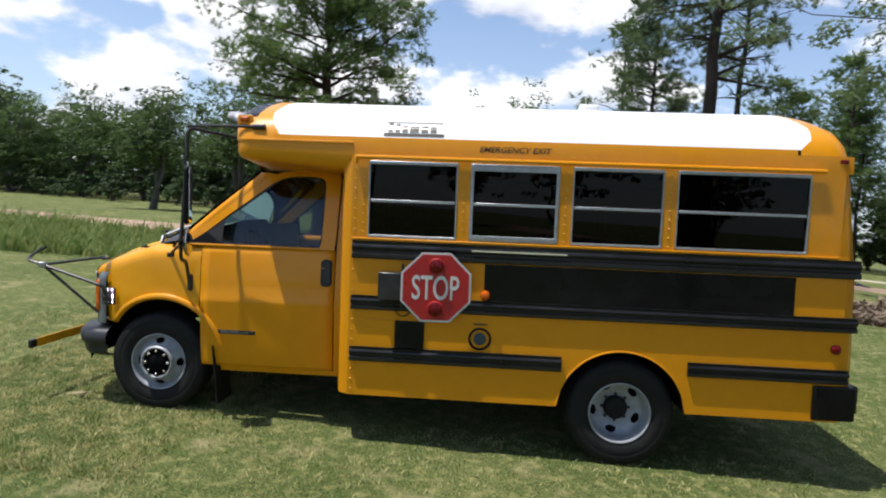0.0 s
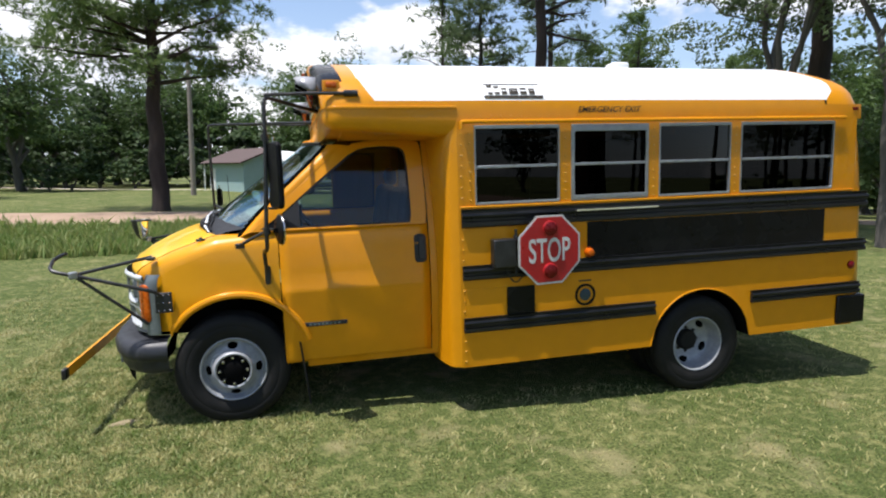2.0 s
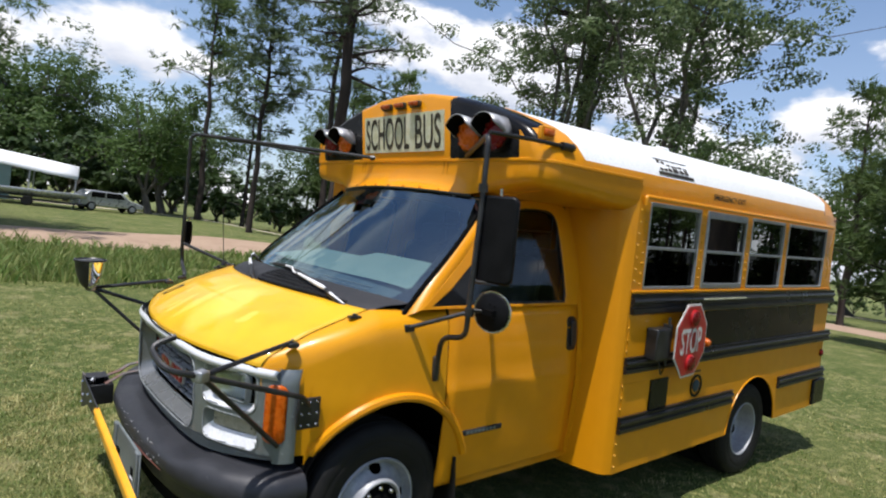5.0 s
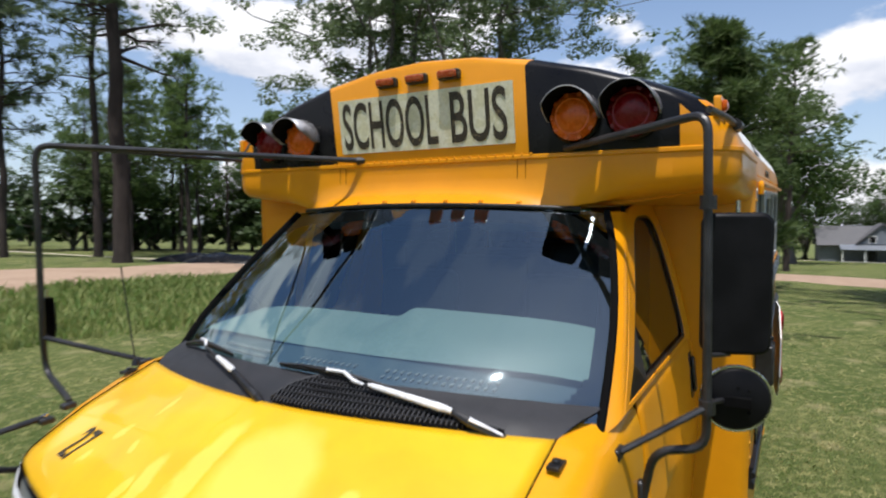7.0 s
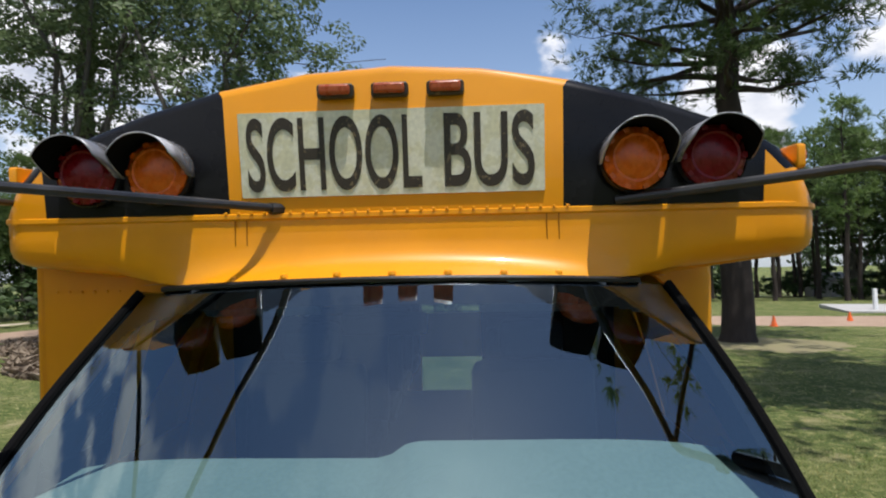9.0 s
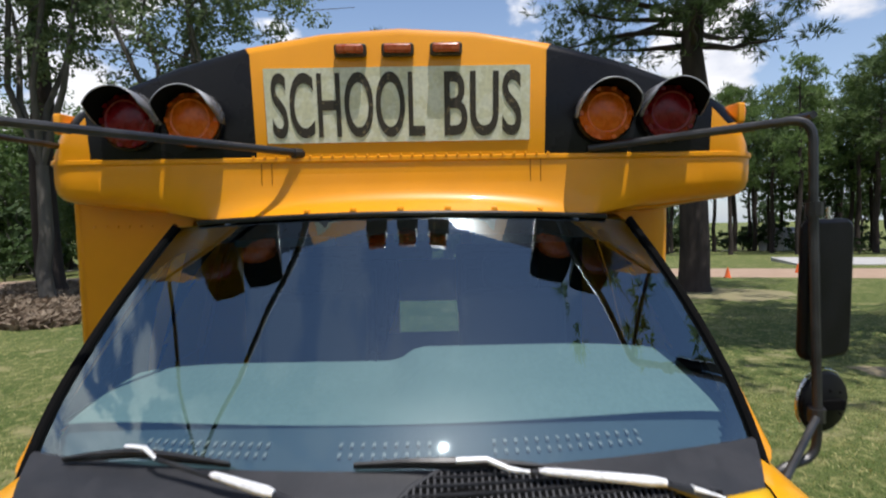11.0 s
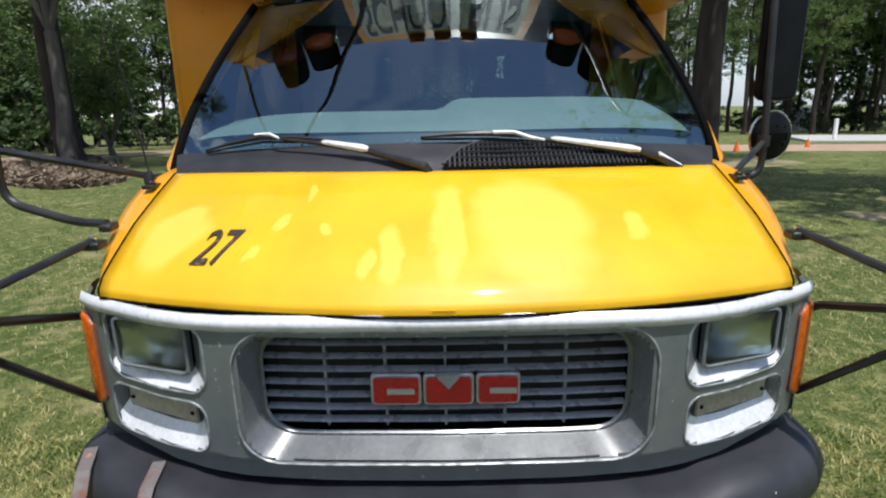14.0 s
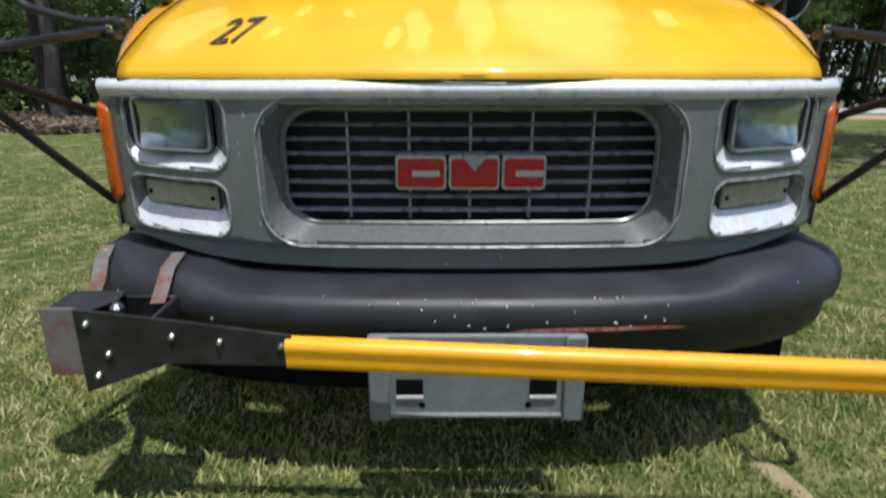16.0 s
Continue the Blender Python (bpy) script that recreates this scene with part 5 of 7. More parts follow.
for (x0, y0), (x1, y1) in (((-0.615, 0.945), (-0.83, 0.875)), ((-0.685, 0.735), (-0.85, 0.715))):
    a, b = Vector((x0, y0, 0.656)), Vector((x1, y1, 0.606))
    t = (b - a).normalized()
    n2 = t.cross(Vector((0, 0, 1))).normalized() * 0.0165
    knee = a + Vector((t.x, t.y, 0)) * 0.07
    q = [a - t * 0.03, knee, knee + Vector((t.x * 0.06, t.y * 0.06, -0.03)), b]
    part("strap", ([p + d for p in q for d in (n2, -n2)], [(0, 1, 3, 2), (2, 3, 5, 4), (4, 5, 7, 6)]), rust, gate, "rusty steel strap over the bumper", smooth=0, thick=0.005)
    part("bolt", lathe([(0.010, 0), (0.010, 0.004), (0, 0.007)], a + Vector((t.x, t.y, 0)) * 0.005, (0, 0, 1), 10), chip, gate, "rusted bolt")


# wheels
def wheel_unit(name, x, y, z, s, dual):
    """One wheel with tyre, dished rim, hub and nuts; s is the outer side."""
    w = thing(name, "steel wheel with grey rim and black tyre", "")
    w.parent = bus
    w.location = (x, y, z)
    ax = (0, s, 0)
    tread = [(0.215, -0.20), (0.235, -0.215), (0.30, -0.235), (0.355, -0.228), (0.378, -0.205), (0.385, -0.18), (0.385, -0.155), (0.376, -0.152), (0.376, -0.146), (0.385, -0.143), (0.386, -0.115), (0.376, -0.112), (0.376, -0.106),
             (0.386, -0.103), (0.385, -0.07), (0.376, -0.067), (0.376, -0.061), (0.385, -0.058), (0.382, -0.035), (0.365, -0.012), (0.34, -0.002), (0.31, 0.002), (0.305, 0.0), (0.30, 0.002), (0.26, -0.004), (0.235, -0.014), (0.214, -0.024), (0.210, -0.04)]
    part("tyre", lathe(tread, (0, 0, 0), ax, 56), rubber, w, "worn black rubber tyre", smooth=40)
    if dual:
        part("tyre", lathe([(r, h - 0.29) for r, h in tread], (0, 0, 0), ax, 40), rubber, w, smooth=40)
        rows = [(0.222, -0.018), (0.216, -0.012), (0.208, -0.016), (0.203, -0.05), (0.200, -0.13), (0.190, -0.152), (0.178, -0.160), (0.165, -0.164), (0.150, -0.168), (0.135, -0.172), (0.118, -0.176), (0.09, -0.178), (0.085, -0.178)]
        nuts, hub = 0.098, [(0.086, -0.18), (0.084, -0.145), (0.070, -0.130), (0.0, -0.126)]
    else:
        rows = [(0.222, -0.018), (0.216, -0.010), (0.208, -0.014), (0.200, -0.045), (0.190, -0.058), (0.178, -0.052), (0.165, -0.040), (0.150, -0.026), (0.138, -0.012), (0.130, 0.010), (0.126, 0.020), (0.120, 0.024), (0.113, 0.022), (0.108, 0.012)]
        nuts, hub = 0.090, [(0.109, 0.010), (0.104, 0.006), (0.070, 0.006), (0.060, 0.018), (0.052, 0.022), (0.0, 0.024)]
    holes = 5 if dual else 4
    fine_rows = [r for r in rows if r[0] > 0.191] + [(r, table(sorted(rows), r)) for r in ramp(0.190, 0.137, 14)] + [r for r in rows if r[0] < 0.136]

    def keep(i, k):
        r = (fine_rows[i][0] + fine_rows[i + 1][0]) / 2
        a = ((k + 0.5) / 168 * holes % 1.0 - 0.5) * 2 * math.pi / holes * 0.165
        return (a / (0.040 if dual else 0.034)) ** 2 + ((r - 0.165) / (0.024 if dual else 0.021)) ** 2 > 1 or not 0.137 <= fine_rows[i + 1][0] <= 0.191

    part("rim", lathe(fine_rows, (0, 0, 0), ax, 168, keep), rim_grey, w, "grey painted steel rim with hand holes", smooth=40)
    part("rim_back", lathe([(0.205, -0.20 if dual else -0.17), (0.0, -0.20 if dual else -0.17)], (0, 0, 0), ax, 32), dark_hole, w)
    part("hub", lathe(hub, (0, 0, 0), ax, 32), dark_hole if not dual else rubber, w, "dark hub centre")
    sd = Vector(ax).orthogonal().normalized()
    u2 = Vector(ax).cross(sd)
    for k in range(8):
        a = 2 * math.pi * k / 8
        c = (sd * math.cos(a) + u2 * math.sin(a)) * nuts + Vector(ax) * (0.008 if not dual else -0.178)
        part("lug_nut", lathe([(0.012, 0), (0.012, 0.014), (0.008, 0.020), (0, 0.021)], c, ax, 6), steel if not dual else black_metal, w, smooth=0)
    return w


for s in (-1, 1):
    wheel_unit("front_wheel", 0.0, s * 1.0, 0.402, s, False)
    wheel_unit("rear_wheel", 3.53, s * 1.20, 0.272, s, True)
part("front_axle", tube([(0, -0.85, 0.40), (0, 0.85, 0.40)], 0.06, 8), dark_hole, bus)
part("rear_axle", tube([(3.53, -0.95, 0.272), (3.53, 0.95, 0.272)], 0.08, 8), dark_hole, bus)
for s in (-1, 1):
    part("frame_rail", box((2.3, s * 0.42, 0.44), (5.2, 0.08, 0.16)), dark_hole, bus)

# stop arm
stop = part("stop_arm", box((1.865, -1.285, 1.125), (0.17, 0.085, 0.20)), black_metal, bus, "folded octagonal stop sign on a black drive box", bevel=0.01)
sc, sy = (2.19, 1.135), -1.326
octo = lambda r: [(sc[0] + r / math.cos(math.pi / 8) * math.cos(math.pi / 8 + k * math.pi / 4), sc[1] + r / math.cos(math.pi / 8) * math.sin(math.pi / 8 + k * math.pi / 4)) for k in range(8)]
plate = part("sign_plate", prism(octo(0.243), lambda u, v, w: (u, sy + 0.10 * (u - 2.19) - w, v), 0.006), white_letter, stop, "white-edged sign plate", smooth=0)
part("sign_face", prism(octo(0.229), lambda u, v, w: (u, sy + 0.10 * (u - 2.19) - 0.006 - w, v), 0.0025), red_paint, plate, "red face", smooth=0)
lettering("lettering", "STOP", white_letter, plate, lambda u, v, w: (u, sy + 0.10 * (u - 2.19) - 0.0092 - w, v), 2.025, 2.352, 1.048, 1.220, 0.001)
for z in (0.150, -0.150):
    l2 = part("sign_lamp", lathe([(0.056, 0), (0.056, 0.014), (0.05, 0.018)], (sc[0], sy - 0.008, sc[1] + z), (0, -1, 0), 24), red_paint, plate)
    part("lens", lathe([(0.050, 0.014), (0.046, 0.022), (0.028, 0.027), (0, 0.028)], (sc[0], sy - 0.008, sc[1] + z), (0, -1, 0), 24), red_lens, l2, "round red lamp")
part("hinge", tube([(1.95, -1.30, 0.98), (1.95, -1.30, 1.29)], 0.010, 8), black_metal, stop)
part("bracket", box((1.955, -1.29, 1.135), (0.02, 0.06, 0.22)), black_metal, stop, bevel=0.003)
part("cable", tube(bent([(1.88, -1.285, 1.03), (1.90, -1.30, 0.95), (1.96, -1.27, 0.90), (2.03, -1.255, 0.96)], 0.04), 0.005, 6), black_metal, stop)
part("side_turn_lamp", lathe([(0.034, 0), (0.034, 0.02), (0.024, 0.05), (0.0, 0.058)], (2.535, -1.244, 1.085), (0, -1, 0), 20), amber, bus, "amber side turn lamp")

# lettering on the cove panel and the maker's mark as bars
lettering("lettering", "EMERGENCY EXIT", black_letter, bus, lambda u, v, w: (u + 0.25 * (v - 2.11), -1.2395 - w, v), 2.46, 2.95, 2.088, 2.128, 0.001, "slanted black emergency exit wording")


def cove(u, v, w):
    """On the rounded edge of the roof's left side: v is the way up along the curve."""
    k = sorted((z, y) for y, z in HALF)
    return (u, -table(k, v) - 0.003 - w, v + 0.001)


mark = part("maker_mark", prism([(1.77, 2.185), (2.20, 2.185), (2.20, 2.206), (1.77, 2.206)], cove, 0.001), black_letter, bus, "black and grey maker's mark drawn as bars", smooth=0)
for k, (a, b, z0, z1) in enumerate(((1.80, 1.835, 2.215, 2.282), (1.85, 1.885, 2.215, 2.276), (1.90, 1.94, 2.215, 2.262), (1.955, 2.02, 2.215, 2.258), (2.035, 2.085, 2.215, 2.262), (2.10, 2.145, 2.215, 2.258), (1.78, 2.19, 2.286, 2.292))):
    part("bar", prism([(a, z0), (b, z0), (b, z1), (a, z1)], cove, 0.001), black_letter, mark, smooth=0)

# mirrors on the left
lm = part("mirror_bracket", tube(bent([(0.675, -0.64, 2.16), (0.322, -1.184, 2.205), (0.315, -1.19, 1.9), (0.285, -1.20, 1.36), (0.285, -1.20, 1.235), (0.255, -1.06, 1.215), (0.265, -1.03, 1.06)], 0.06), 0.0135, 10), black_metal, bus, "black tube mirror bracket with flat and round mirror")
part("strut", tube([(0.325, -1.186, 2.215), (0.60, -1.205, 2.222), (0.885, -1.212, 2.222)], 0.011, 8), black_metal, lm)
part("strut_clamp", tube([(0.82, -1.212, 2.222), (0.91, -1.214, 2.222)], 0.022, 10), black_metal, lm)
part("foot", tube([(0.285, -1.20, 1.36), (0.10, -1.0, 1.255)], 0.011, 8), black_metal, lm)
part("foot_pad", box((0.10, -0.995, 1.25), (0.06, 0.02, 0.035)), black_metal, lm, bevel=0.006)
part("foot_pad", box((0.268, -1.02, 1.045), (0.04, 0.03, 0.13)), black_metal, lm, bevel=0.012)
part("clamp", tube([(0.314, -1.19, 1.93), (0.314, -1.19, 1.97)], 0.024, 10), black_metal, lm)
part("clamp", tube([(0.29, -1.20, 1.34), (0.29, -1.20, 1.38)], 0.024, 10), black_metal, lm)


def flat_mirror(parent, c, turn, w, h):
    m = Matrix.Translation(c) @ Matrix.Rotation(turn, 4, "Z")
    at = lambda u, v, q: m @ Vector((q, u, v))
    sh = part("flat_mirror", joined(prism(rounded(-w / 2, w / 2, -h / 2, h / 2, 0.035, 6), at, 0.035)), mirror_shell, parent, "tall flat mirror in a black housing", bevel=0.012)
    part("glass", prism(rounded(-w / 2 + 0.012, w / 2 - 0.012, -h / 2 + 0.012, h / 2 - 0.012, 0.028, 6), lambda u, v, q: at(u, v, 0.0352 + q), 0.002), mirror_face, sh, smooth=0)
    part("stud", tube([m @ Vector((0.015, 0, h / 2)), m @ Vector((0.015, 0, h / 2 + 0.035))], 0.006, 8), steel, sh)
    return sh


def round_mirror(parent, c, way, r=0.097):
    sh = part("round_mirror", lathe([(0.0, 0.030), (r * 0.5, 0.026), (r * 0.9, 0.014), (r, 0.0), (r * 0.97, -0.008)], c, way, 32), mirror_shell, parent, "round convex mirror")
    part("glass", lathe([(r * 0.96, -0.004), (r * 0.7, -0.018), (r * 0.4, -0.026), (0, -0.030)], c, way, 32), mirror_face, sh)
    part("trim", tube([Vector(c) + (Vector(way).orthogonal().normalized() * math.cos(a) + Vector(way).normalized().cross(Vector(way).orthogonal().normalized()) * math.sin(a)) * r for a in ramp(0, 2 * math.pi, 32)[:-1]], 0.005, 6, closed=True), steel, sh)
    part("mount", joined(box(Vector(c) + Vector(way).normalized() * 0.03, (0.03, 0.07, 0.028)), *[lathe([(0.005, 0.028), (0.0, 0.034)], Vector(c) + Vector((0, dy, dz)), way, 6) for dy, dz in ((0.03, 0.035), (-0.03, 0.035), (0.0, 0.04), (0.03, -0.03), (-0.03, -0.03))]), dark_hole, sh)
    return sh


flat_mirror(lm, (0.350, -1.268, 1.712), 0.35, 0.195, 0.415)
round_mirror(lm, (0.375, -1.268, 1.370), (-1, -0.30, 0))
part("mirror_stem", tube([(0.31, -1.195, 1.505), (0.36, -1.25, 1.505)], 0.008, 6), black_metal, lm)
part("mirror_stem", tube([(0.29, -1.20, 1.37), (0.365, -1.255, 1.37)], 0.009, 6), black_metal, lm)

# mirrors on the right, swung forwards
rm = part("mirror_bracket", tube(bent([(0.667, 0.355, 2.162), (-0.30, 1.225, 2.215), (-0.30, 1.24, 1.9), (-0.30, 1.262, 1.42), (-0.29, 1.27, 1.28), (-0.33, 1.05, 1.225), (-0.375, 0.935, 1.23)], 0.06), 0.0125, 10), black_metal, bus, "black tube mirror bracket swung forwards")
part("strut", tube([(-0.27, 1.215, 2.215), (0.70, 1.17, 2.20)], 0.010, 8), black_metal, rm)
part("arm_end", tube([(0.70, 0.325, 2.160), (0.66, 0.362, 2.160)], 0.018, 8), black_metal, rm)
part("foot", tube([(-0.30, 1.262, 1.43), (-0.06, 0.955, 1.315)], 0.011, 8), black_metal, rm)
part("foot_pad", box((-0.055, 0.945, 1.305), (0.06, 0.04, 0.03)), black_metal, rm, bevel=0.006)
part("foot_pad", box((-0.385, 0.925, 1.222), (0.05, 0.034, 0.022)), black_metal, rm, bevel=0.006)
flat_mirror(rm, (-0.25, 1.30, 1.50), math.pi / 2 - 0.15, 0.05, 0.17)
part("aerial", tube([(-0.115, 0.925, 1.33), (-0.13, 0.965, 1.72)], 0.003, 5), black_metal, bus, "thin black aerial")
part("aerial_base", lathe([(0.016, 0), (0.014, 0.012), (0.006, 0.03), (0.0, 0.03)], (-0.115, 0.925, 1.31), (0, 0, 1), 10), black_metal, bus)

# cross-view mirror frames on the fenders
for s in (-1, 1):
    j = Vector((-0.89, s * 1.066, 1.135))
    br = Vector((-0.467, s * 0.925, 1.192))
    f = part("crossview_frame", tube(bent([br + Vector((0, 0, 0.012)), j], 0.02), 0.011, 8), black_metal, bus, "black tube frame of the fender mirror")
    if s < 0:
        part("tube_arm", tube(bent([(-0.40, -0.992, 0.935), (-0.44, -1.02, 0.985), j, (-1.02, -1.07, 1.17), (-1.035, -0.93, 1.225), (-0.95, -0.95, 1.262)], 0.06), 0.012, 8), black_metal, f)
        part("mount_plate", box((-0.40, -0.996, 0.905), (0.105, 0.014, 0.135)), black_metal, f, bevel=0.004)
        for dx in (-0.035, 0.0, 0.035):
            for dz in (-0.05, 0.0, 0.05):
                part("bolt", lathe([(0.006, 0), (0, 0.006)], (-0.40 + dx, -1.003, 0.905 + dz), (0, -1, 0), 6), steel, f)
    else:
        part("tube_arm", tube(bent([(-0.44, 0.985, 0.985), j, (-0.93, 1.02, 1.135), (-0.925, 0.965, 1.16)], 0.04), 0.012, 8), black_metal, f)
        cup = [(0.022, 1.150), (0.040, 1.165), (0.058, 1.195), (0.073, 1.235), (0.082, 1.280), (0.086, 1.322)]
        cv = part("crossview_mirror", lathe([(r * 0.97, z - 1.15) for r, z in cup] + [(0.06, 0.176), (0.0, 0.178)], (-0.925, 0.965, 1.15), (0, 0, 1), 32), black_metal, f, "cup-shaped cross-view mirror with flat top")
        part("glass", grid(lambda a, q: (-0.925 + q[0] * math.cos(a), 0.965 + q[0] * math.sin(a), q[1]), ramp(radians(-102), radians(45), 24), cup), mirror_face, cv, smooth=60)
        part("rim", tube([(-0.925 + 0.086 * math.cos(a), 0.965 + 0.086 * math.sin(a), 1.324) for a in ramp(0, 2 * math.pi, 32)[:-1]], 0.007, 6, closed=True), black_metal, cv)
    part("tube_arm", tube([j, (-0.515, s * 0.955, 0.765)], 0.011, 8), black_metal, f)
    part("clamp", box(j, (0.05, 0.045, 0.045), Matrix.Rotation(0.5, 3, "Z")), alu, f, bevel=0.008)
    part("foot_pad", box(br, (0.05, 0.05, 0.022)), black_metal, f, bevel=0.006)
    part("bolt", lathe([(0.009, 0), (0.009, 0.008), (0, 0.012)], br + Vector((0, 0, 0.014)), (0, 0, 1), 8), steel, f)
    part("hinge_bolt", joined(box((-0.155, s * 0.905, 1.297), (0.06, 0.035, 0.012)), lathe([(0.012, 0), (0.012, 0.012), (0, 0.016)], (-0.155, s * 0.905, 1.30), (0, 0, 1), 8)), black_metal, bus, bevel=0.002)
part("roof_vent", prism(rounded(3.28, 3.44, -0.30, -0.12, 0.04), lambda u, v, w: (u, v, 2.54 + w), 0.065), white_paint, bus, "low white roof vent", bevel=0.015)


# ---------------------------------------------------------------- ground, road, grass
def ground_material():
    mat = bpy.data.materials.new("lawn")
    mat.use_nodes = True
    n, l = mat.node_tree.nodes, mat.node_tree.links
    p = n["Principled BSDF"]
    p.inputs["Roughness"].default_value = 0.9
    p.inputs["Specular IOR Level"].default_value = 0.15
    tc = n.new("ShaderNodeTexCoord")

    def noisy(scale, detail, lo, hi):
        t = n.new("ShaderNodeTexNoise")
        t.inputs["Scale"].default_value, t.inputs["Detail"].default_value, t.inputs["Roughness"].default_value = scale, detail, 0.6
        l.new(tc.outputs["Object"], t.inputs["Vector"])
        r = n.new("ShaderNodeMapRange")
        r.inputs[1].default_value, r.inputs[2].default_value = lo, hi
        l.new(t.outputs[0], r.inputs[0])
        return r.outputs[0]

    def blend(fac, a, b):
        m = n.new("ShaderNodeMix"); m.data_type = "RGBA"
        l.new(fac, m.inputs[0])
        for k, v in ((6, a), (7, b)):
            if isinstance(v, tuple):
                m.inputs[k].default_value = (*v, 1)
            else:
                l.new(v, m.inputs[k])
        return m.outputs[2]

    green = blend(noisy(0.55, 6, 0.42, 0.60), (0.112, 0.155, 0.040), (0.205, 0.228, 0.075))
    fine_g = blend(noisy(60, 6, 0.40, 0.60), (0.048, 0.068, 0.018), green)
    fine_g = blend(noisy(9, 6, 0.50, 0.72), fine_g, (0.30, 0.29, 0.115))
    straw = blend(noisy(1.7, 7, 0.56, 0.70), fine_g, (0.30, 0.27, 0.13))
    soil = blend(noisy(0.9, 8, 0.69, 0.74), straw, (0.30, 0.24, 0.16))
    l.new(soil, p.inputs["Base Color"])
    bp = n.new("ShaderNodeBump")
    bp.inputs["Strength"].default_value, bp.inputs["Distance"].default_value = 0.7, 0.05
    l.new(noisy(45, 5, 0.2, 0.8), bp.inputs["Height"])
    l.new(bp.outputs[0], p.inputs["Normal"])
    return mat


lawn = ground_material()
dirt = shader("sandy_road", (0.36, 0.26, 0.185), 0.95, second=(0.27, 0.185, 0.13), scale=1.5, bump=0.5, bump_scale=20, grain=12, spec=0.1)
mulch = shader("leaf_litter", (0.105, 0.072, 0.048), 0.95, second=(0.23, 0.18, 0.125), scale=5, bump=1.0, bump_scale=30, spec=0.1)
bare = shader("bare_soil", (0.23, 0.20, 0.115), 0.95, second=(0.19, 0.19, 0.08), scale=6, bump=0.6, bump_scale=30, spec=0.1)
pale_soil = shader("pale_soil", (0.30, 0.24, 0.15), 0.95, second=(0.20, 0.18, 0.09), scale=14, bump=0.6, bump_scale=40, spec=0.1)
dirt_pale = shader("pale_lane", (0.48, 0.42, 0.33), 0.95, second=(0.40, 0.34, 0.26), scale=2, spec=0.1)
concrete = shader("pale_concrete", (0.40, 0.39, 0.37), 0.85, second=(0.33, 0.32, 0.30), scale=3)

steps = [-900, -300, -120, -60, -30, -18, -12, -8, -4, -2, 0, 2, 4, 6, 8, 9, 10, 11, 12, 13, 14, 15, 16, 18, 20, 22, 25, 28, 32, 36, 41, 47, 60, 80, 110, 200, 400, 900]


def rise(x, y):
    """Level round the bus, a low bank up to the road, falling gently away behind, with a slow roll."""
    d, e = max(0.0, math.hypot(x, y) - 9), max(0.0, min(x, 110) - 9)
    k = min(1, max(0, (y - 7.5) / 8)) * min(1, max(0, (20 - x) / 8))
    return 0.33 * k * k * (3 - 2 * k) + 0.010 * min(d, 10) * noise.noise(Vector((x * 0.06, y * 0.06, 0.3))) - 0.03 * e * e / (e + 4)


ground = part("ground", grid(lambda x, y: (x, y, rise(x, y)), steps, steps), lawn, None, smooth=80)
tagged(ground, "mown lawn of patchy green and straw-coloured grass", "ground", kind="structure")


def strip(name, rows, material, label, category, up=0.02, kind="structure"):
    """A ribbon over the ground along rows of (x, y, half width) with an uneven edge."""
    pts, faces, m = [], [], 7
    fine_rows = []
    for a, b in zip(rows, rows[1:]):
        k = max(2, int(math.dist(a[:2], b[:2]) / 1.2))
        fine_rows += [tuple(p + (q - p) * i / k for p, q in zip(a, b)) for i in range(k)]
    fine_rows.append(rows[-1])
    for i, (x, y, h) in enumerate(fine_rows):
        a, b = fine_rows[max(i - 1, 0)], fine_rows[min(i + 1, len(fine_rows) - 1)]
        t = Vector((b[0] - a[0], b[1] - a[1])).normalized()
        for j in range(m):
            w = (j / (m - 1) * 2 - 1)
            e = h * w * (1 + 0.16 * noise.noise(Vector((x * 0.5, y * 0.5, 3.0 * (1 if w > 0 else -1)))))
            px, py = x - t.y * e, y + t.x * e
            pts.append((px, py, rise(px, py) + up * (1 - 0.9 * abs(w) ** 4)))
    faces = [(i * m + j, (i + 1) * m + j, (i + 1) * m + j + 1, i * m + j + 1) for i in range(len(fine_rows) - 1) for j in range(m - 1)]
    ob = part(name, (pts, faces), material, None, smooth=80)
    return tagged(ob, label, category, kind=kind)


strip("road", [(-90, 30, 3.5), (-50, 20.5, 3.0), (-28, 16.4, 2.6), (-12, 14.2, 2.3), (-2.5, 14.8, 2.3), (2, 15.0, 2.4), (6.0, 16.6, 2.9), (9.5, 15.2, 2.1), (13, 16.2, 2.0), (18, 17.6, 2.1), (25.5, 18.2, 2.2), (31, 11, 2.4), (30.0, -2, 2.8), (25.0, -13, 3.4), (21.0, -22, 4), (15, -40, 4), (5, -80, 4)],
      dirt, "sandy pinkish dirt road with uneven edges", "road", 0.04)
strip("far_road", [(-30, 52, 0.8), (-14, 46, 0.7), (2, 43.5, 0.7), (14.4, 40.9, 0.7), (17.5, 32, 0.6), (19.5, 26.5, 0.6), (26, 25.5, 0.7), (43, 25, 0.9), (64, 10, 1.0), (70, -20, 1.2), (60, -50, 1.2)], dirt_pale, "pale narrow lane across the grass", "road", 0.03)


